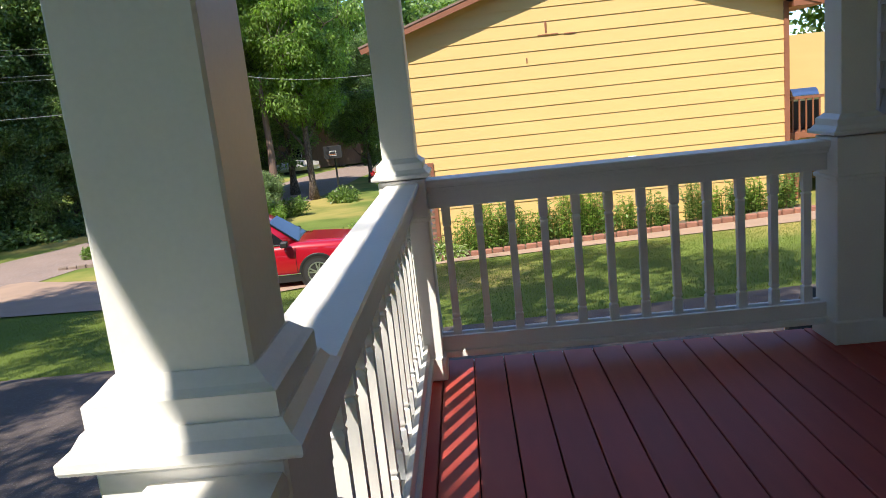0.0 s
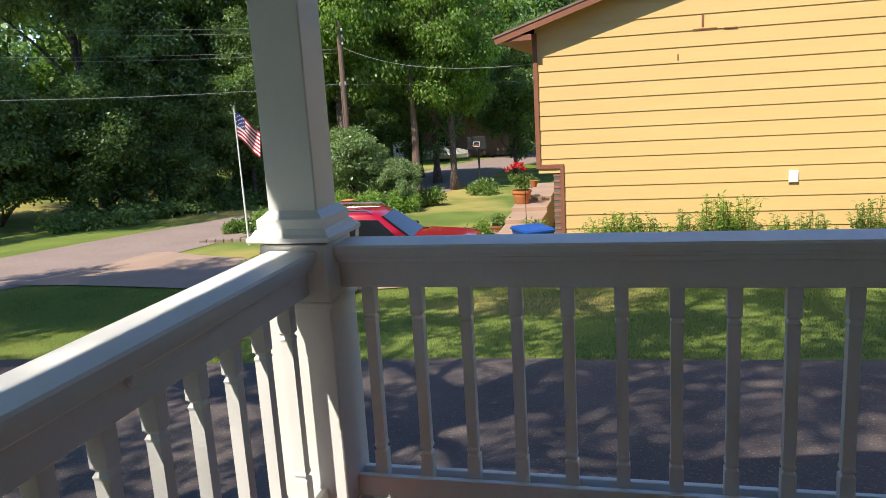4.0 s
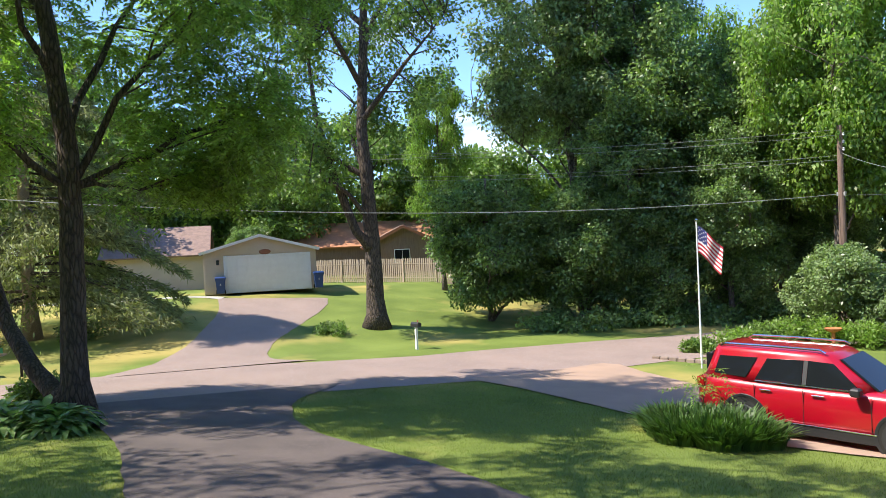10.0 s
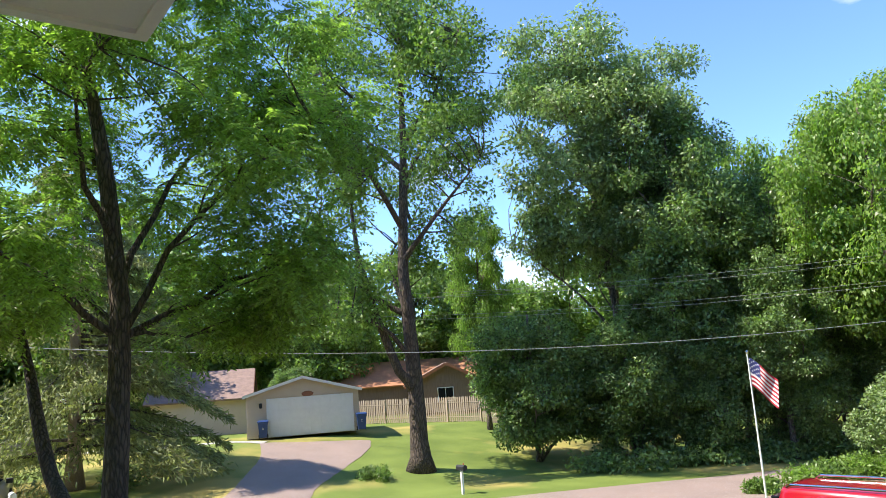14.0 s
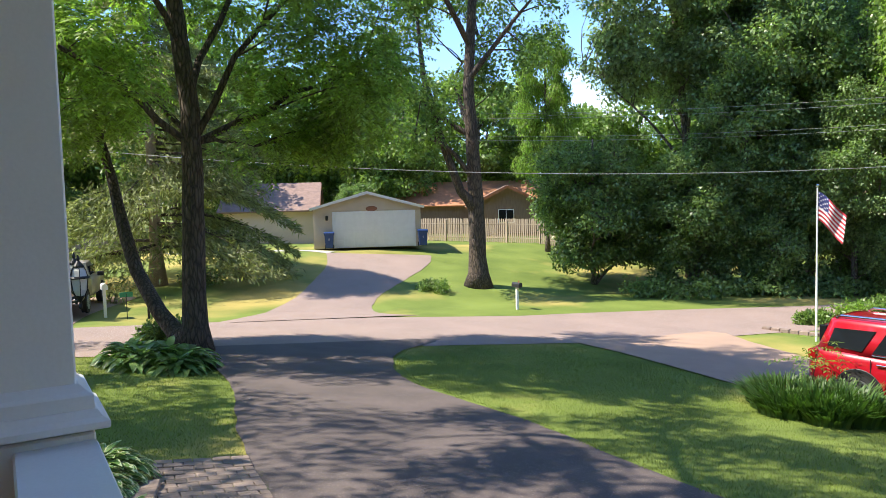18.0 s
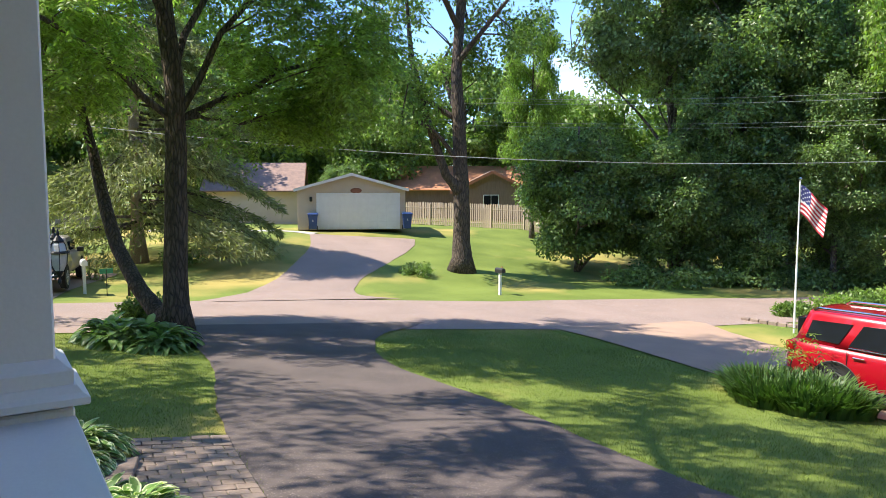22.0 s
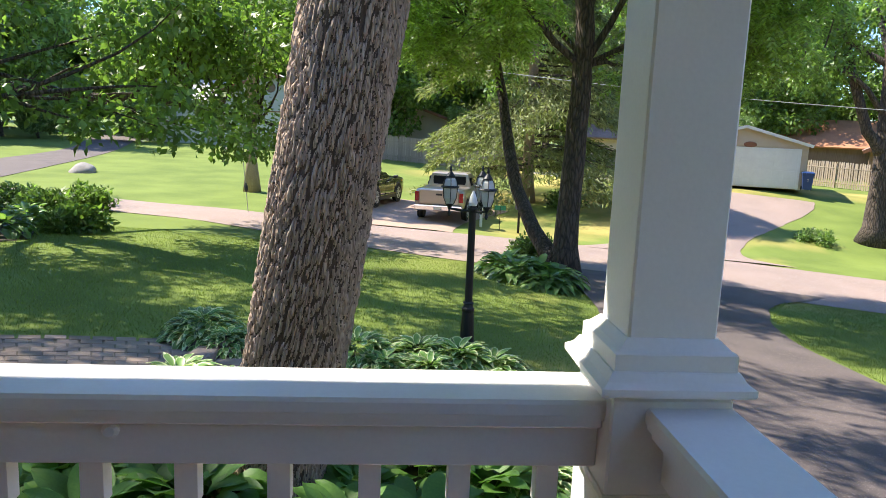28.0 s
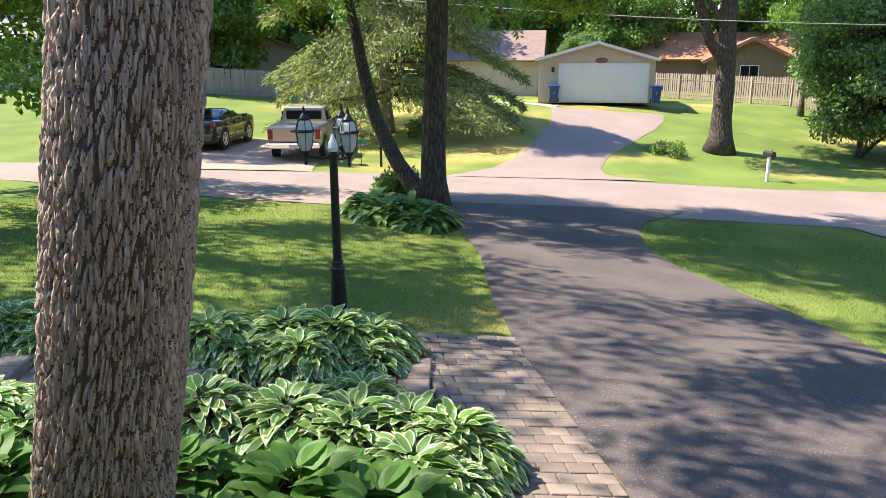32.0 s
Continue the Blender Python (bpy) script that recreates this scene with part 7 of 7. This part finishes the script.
# red deck seen past the far corner of the house
dk = empty("raised_deck", pose(9.6, 18.5, -3.0), "red-brown raised wooden deck with railing behind the house corner", "deck")
part("deck_floor", boxm(0, 0, 2.0, 5, 4, 2.16), M_BROWN, dk)
part("deck_rail", boxm(0, 0, 3.1, 5, 0.08, 3.18), M_BROWN, dk)
for i in range(26):
    part("deck_baluster", boxm(0.05 + i * 0.19, 0.01, 2.16, 0.09 + i * 0.19, 0.05, 3.1), M_BROWN, dk)
for x in (0.1, 2.4, 4.8):
    part("deck_post", boxm(x, 0, 0, x + 0.12, 0.12, 2.0), M_BROWN, dk)
part("house_wing", boxm(0.0, 4.0, 0, 6, 9, 5.0), M_YELLOW, dk)
gb = empty("barbecue_grill", pose(10.4, 19.6, -0.82), "silver-lidded barbecue grill on the deck", "grill")
part("grill_body", boxm(-0.4, -0.3, 0, 0.4, 0.3, 0.85, bevel=0.04), M_BLACK, gb)
part("grill_lid", rings(bmesh.new(), [((k, 0, 0.88), 0.3, 0.3, Vector((0, 1, 0)), Vector((0, 0, 1))) for k in (-0.38, 0.38)], 18), M_ALLOY, gb)
# feeder, bird bath, hoop, trailer
fd = empty("bird_feeder", pose(-11.3, 32.4, ground(-11.3, 32.4)), "red-brown bird feeder on a pole in the garden", "bird feeder")
part("pole", tube(bmesh.new(), [(0, 0, 0), (0, 0, 2.3)], 0.02, 6), M_IRON, fd)
part("feeder_house", gable(bmesh.new(), -0.22, 0.22, -0.16, 0.16, 0.22, 0.34), M_BROWN, fd).location = (0, 0, 2.3)
bb = empty("bird_bath", pose(-11.6, 30.2, ground(-11.6, 30.2)), "low terracotta bird bath among the plants", "bird bath")
part("basin", lathe(bmesh.new(), [(0.15, 0), (0.07, 0.1), (0.07, 0.6), (0.3, 0.72), (0.34, 0.78), (0.28, 0.75)], 18), M_TERRA, bb)
ho = empty("basketball_hoop", pose(-7.7, 42.4, ground(-7.7, 42.4)), "black portable basketball hoop by the street", "basketball hoop")
part("pole", tube(bmesh.new(), [(0, 0, 0), (0, 0, 2.6), (0, -0.4, 3.0)], 0.06, 8), M_BLACK, ho)
part("backboard", boxm(-0.55, -0.5, 2.45, 0.55, -0.46, 3.2, bevel=0.01), M_BLACK, ho)
for x0, x1, z0, z1 in ((-0.2, 0.2, 2.6, 2.63), (-0.2, 0.2, 2.87, 2.9), (-0.2, -0.17, 2.63, 2.87), (0.17, 0.2, 2.63, 2.87)):
    part("board_mark", boxm(x0, -0.512, z0, x1, -0.502, z1), M_PLATE, ho)
part("rim", rings(bmesh.new(), [((0, -0.75, 2.7 + k), 0.23, 0.23, Vector((1, 0, 0)), Vector((0, 1, 0))) for k in (0, 0.02)], 16, cap=False), M_TERRA, ho)
part("base", boxm(-0.4, -0.2, 0, 0.4, 0.7, 0.18, bevel=0.04), M_BLACK, ho)
tr = empty("camper_trailer", pose(-21, 72, ground(-21, 72)), "small white box trailer parked down the street", "trailer")
part("trailer_body", boxm(-0.9, -1.6, 0.5, 0.9, 1.6, 2.1, bevel=0.08), M_WHITE, tr)
part("trailer_window", boxm(-0.6, -1.62, 1.1, 0.2, -1.58, 1.5), M_DGLASS, tr)
for s in (-1, 1):
    part("wheel", rings(bmesh.new(), [((s * 0.9 + k, 0, 0.33), 0.33, 0.33, Vector((0, 1, 0)), Vector((0, 0, 1))) for k in (-0.1, 0.06)], 16), M_RUBBER, tr)
bo = empty("covered_boat", pose(-17.0, 72, ground(-17, 72), 0, 0, 15), "small boat under a pale cover", "boat")
part("cover", loft(bmesh.new(), [[(x, -w_, 0.7), (x, w_, 0.7), (x, w_ * 0.5, z), (x, -w_ * 0.5, z)] for x, w_, z in ((-2.2, 0.7, 1.1), (0, 0.9, 1.4), (1.6, 0.6, 1.2), (2.4, 0.1, 1.0))]), M_CONCG, bo)
part("hull", loft(bmesh.new(), [[(x, -w_, 0.68), (x, w_, 0.68), (x, w_ * 0.4, 0.3), (x, -w_ * 0.4, 0.3)] for x, w_, z in ((-2.2, 0.7, 1.1), (0, 0.9, 1.4), (1.6, 0.6, 1.2), (2.4, 0.1, 1.0))]), M_WHITE, bo)
part("keel_stand", boxm(-1.2, -0.3, 0, 1.2, 0.3, 0.32), M_BLACK, bo)
# guy wire stake and kerb blocks by the flag
kb = empty("border_blocks", pose(0, 0, 0), "low stone edging by the flagpole", "edging")
for i in range(9):
    x, y = -14.9 + i * 0.33, 23.2 + i * 0.05
    part("edge_block", boxm(-0.15, -0.1, -0.05, 0.15, 0.1, 0.13, bevel=0.015, m=Matrix.Translation((x, y, ground(x, y))) @ Matrix.Rotation(0.2, 4, "Z")), M_PAVER, kb)
gs = tagged(part("guy_wire", tube(bmesh.new(), [(-11.0, 41.0, ground(-11, 41)), (-12.2, 40.6, -1.5)], 0.02, 5), M_WIREL), "pale guy wire staked beside a trunk", "guy wire")
ft = empty("bare_pole", pose(-11.2, 40.6, ground(-11.2, 40.6)), "pale double trunk at the street bend", "pole")
part("shaft", tube(bmesh.new(), [(0, 0, -0.1), (0.1, 0, 3.5), (0, 0, 7.5)], [0.28, 0.2, 0.12], 10), M_POLE, ft)
# covered garden tool beyond the far column
hr = empty("garden_tool", pose(2.62, 1.78, ground(2.62, 1.78)), "black and gold covered garden implement beside the drive", "garden tool")
part("cover", lathe(bmesh.new(), [(0.16, 0), (0.22, 0.25), (0.20, 0.7), (0.10, 0.95), (0.02, 1.02)], 14), M_BLACK, hr)
part("band", lathe(bmesh.new(), [(0.222, 0.45), (0.226, 0.5), (0.214, 0.66), (0.21, 0.7)], 14), M_AMBER, hr)
# bolt heads on the rails
for x, y, z in ((0.043, -0.90, 0.835), (0.043, -2.1, 0.835)):
    b = tagged(part("rail_bolt", rings(bmesh.new(), [((k, 0, 0), q, q, Vector((0, 1, 0)), Vector((0, 0, 1))) for k, q in ((-0.01, 0.012), (0.004, 0.014), (0.009, 0.008))], 10), M_WHITE), "painted bolt head in the railing fascia", "bolt", "rail bolts")
    b.location = (x, y, z)
# rounded clay edging along the flower bed of the yellow house
eb = empty("bed_edging", pose(0, 0, 0), "row of reddish clay edging blocks along the flower bed", "edging")
for i in range(34):
    x, y = -0.85 + i * 0.29, 15.98 - i * 0.022
    part("edge_block", boxm(-0.135, -0.06, -0.06, 0.135, 0.06, 0.12, bevel=0.02, m=Matrix.Translation((x, y, ground(x, y) + 0.02)) @ Matrix.Rotation(-0.07 + 0.05 * math.sin(i * 2.7), 4, "Z")), M_TERRAB, eb)
h6 = hosta(-0.62, 15.72, "pale yellow-green hosta at the corner of the flower bed", 60, 0.26, 0.11, 0.34, 0.8, 66, [M_LEAFB, M_HOSTAE], edge=0.12)
spread(h6, [(-0.2, 15.8, 0.8)], 0.03, seed=6)
# utility guy wires with strain insulators over the lawn across the street
for (x, y), (ux, uy, uz) in (((-24.6, -5.2), (-26.6, -6.4, 6.5)), ((-24.2, -2.9), (-26.4, -3.6, 6.5))):
    gz = ground(x, y)
    gw = empty("guy_wire", pose(x, y, gz), "thin guy wire with a dark strain insulator", "guy wire")
    d = Vector((ux - x, uy - y, uz - gz))
    part("wire", tube(bmesh.new(), [(0, 0, -0.1), d * 0.5, d], 0.012, 5), M_WIRE, gw)
    part("insulator", tube(bmesh.new(), [d * 0.085, d * 0.095, d * 0.11, d * 0.12], [0.03, 0.06, 0.06, 0.03], 8), M_BLACK, gw)
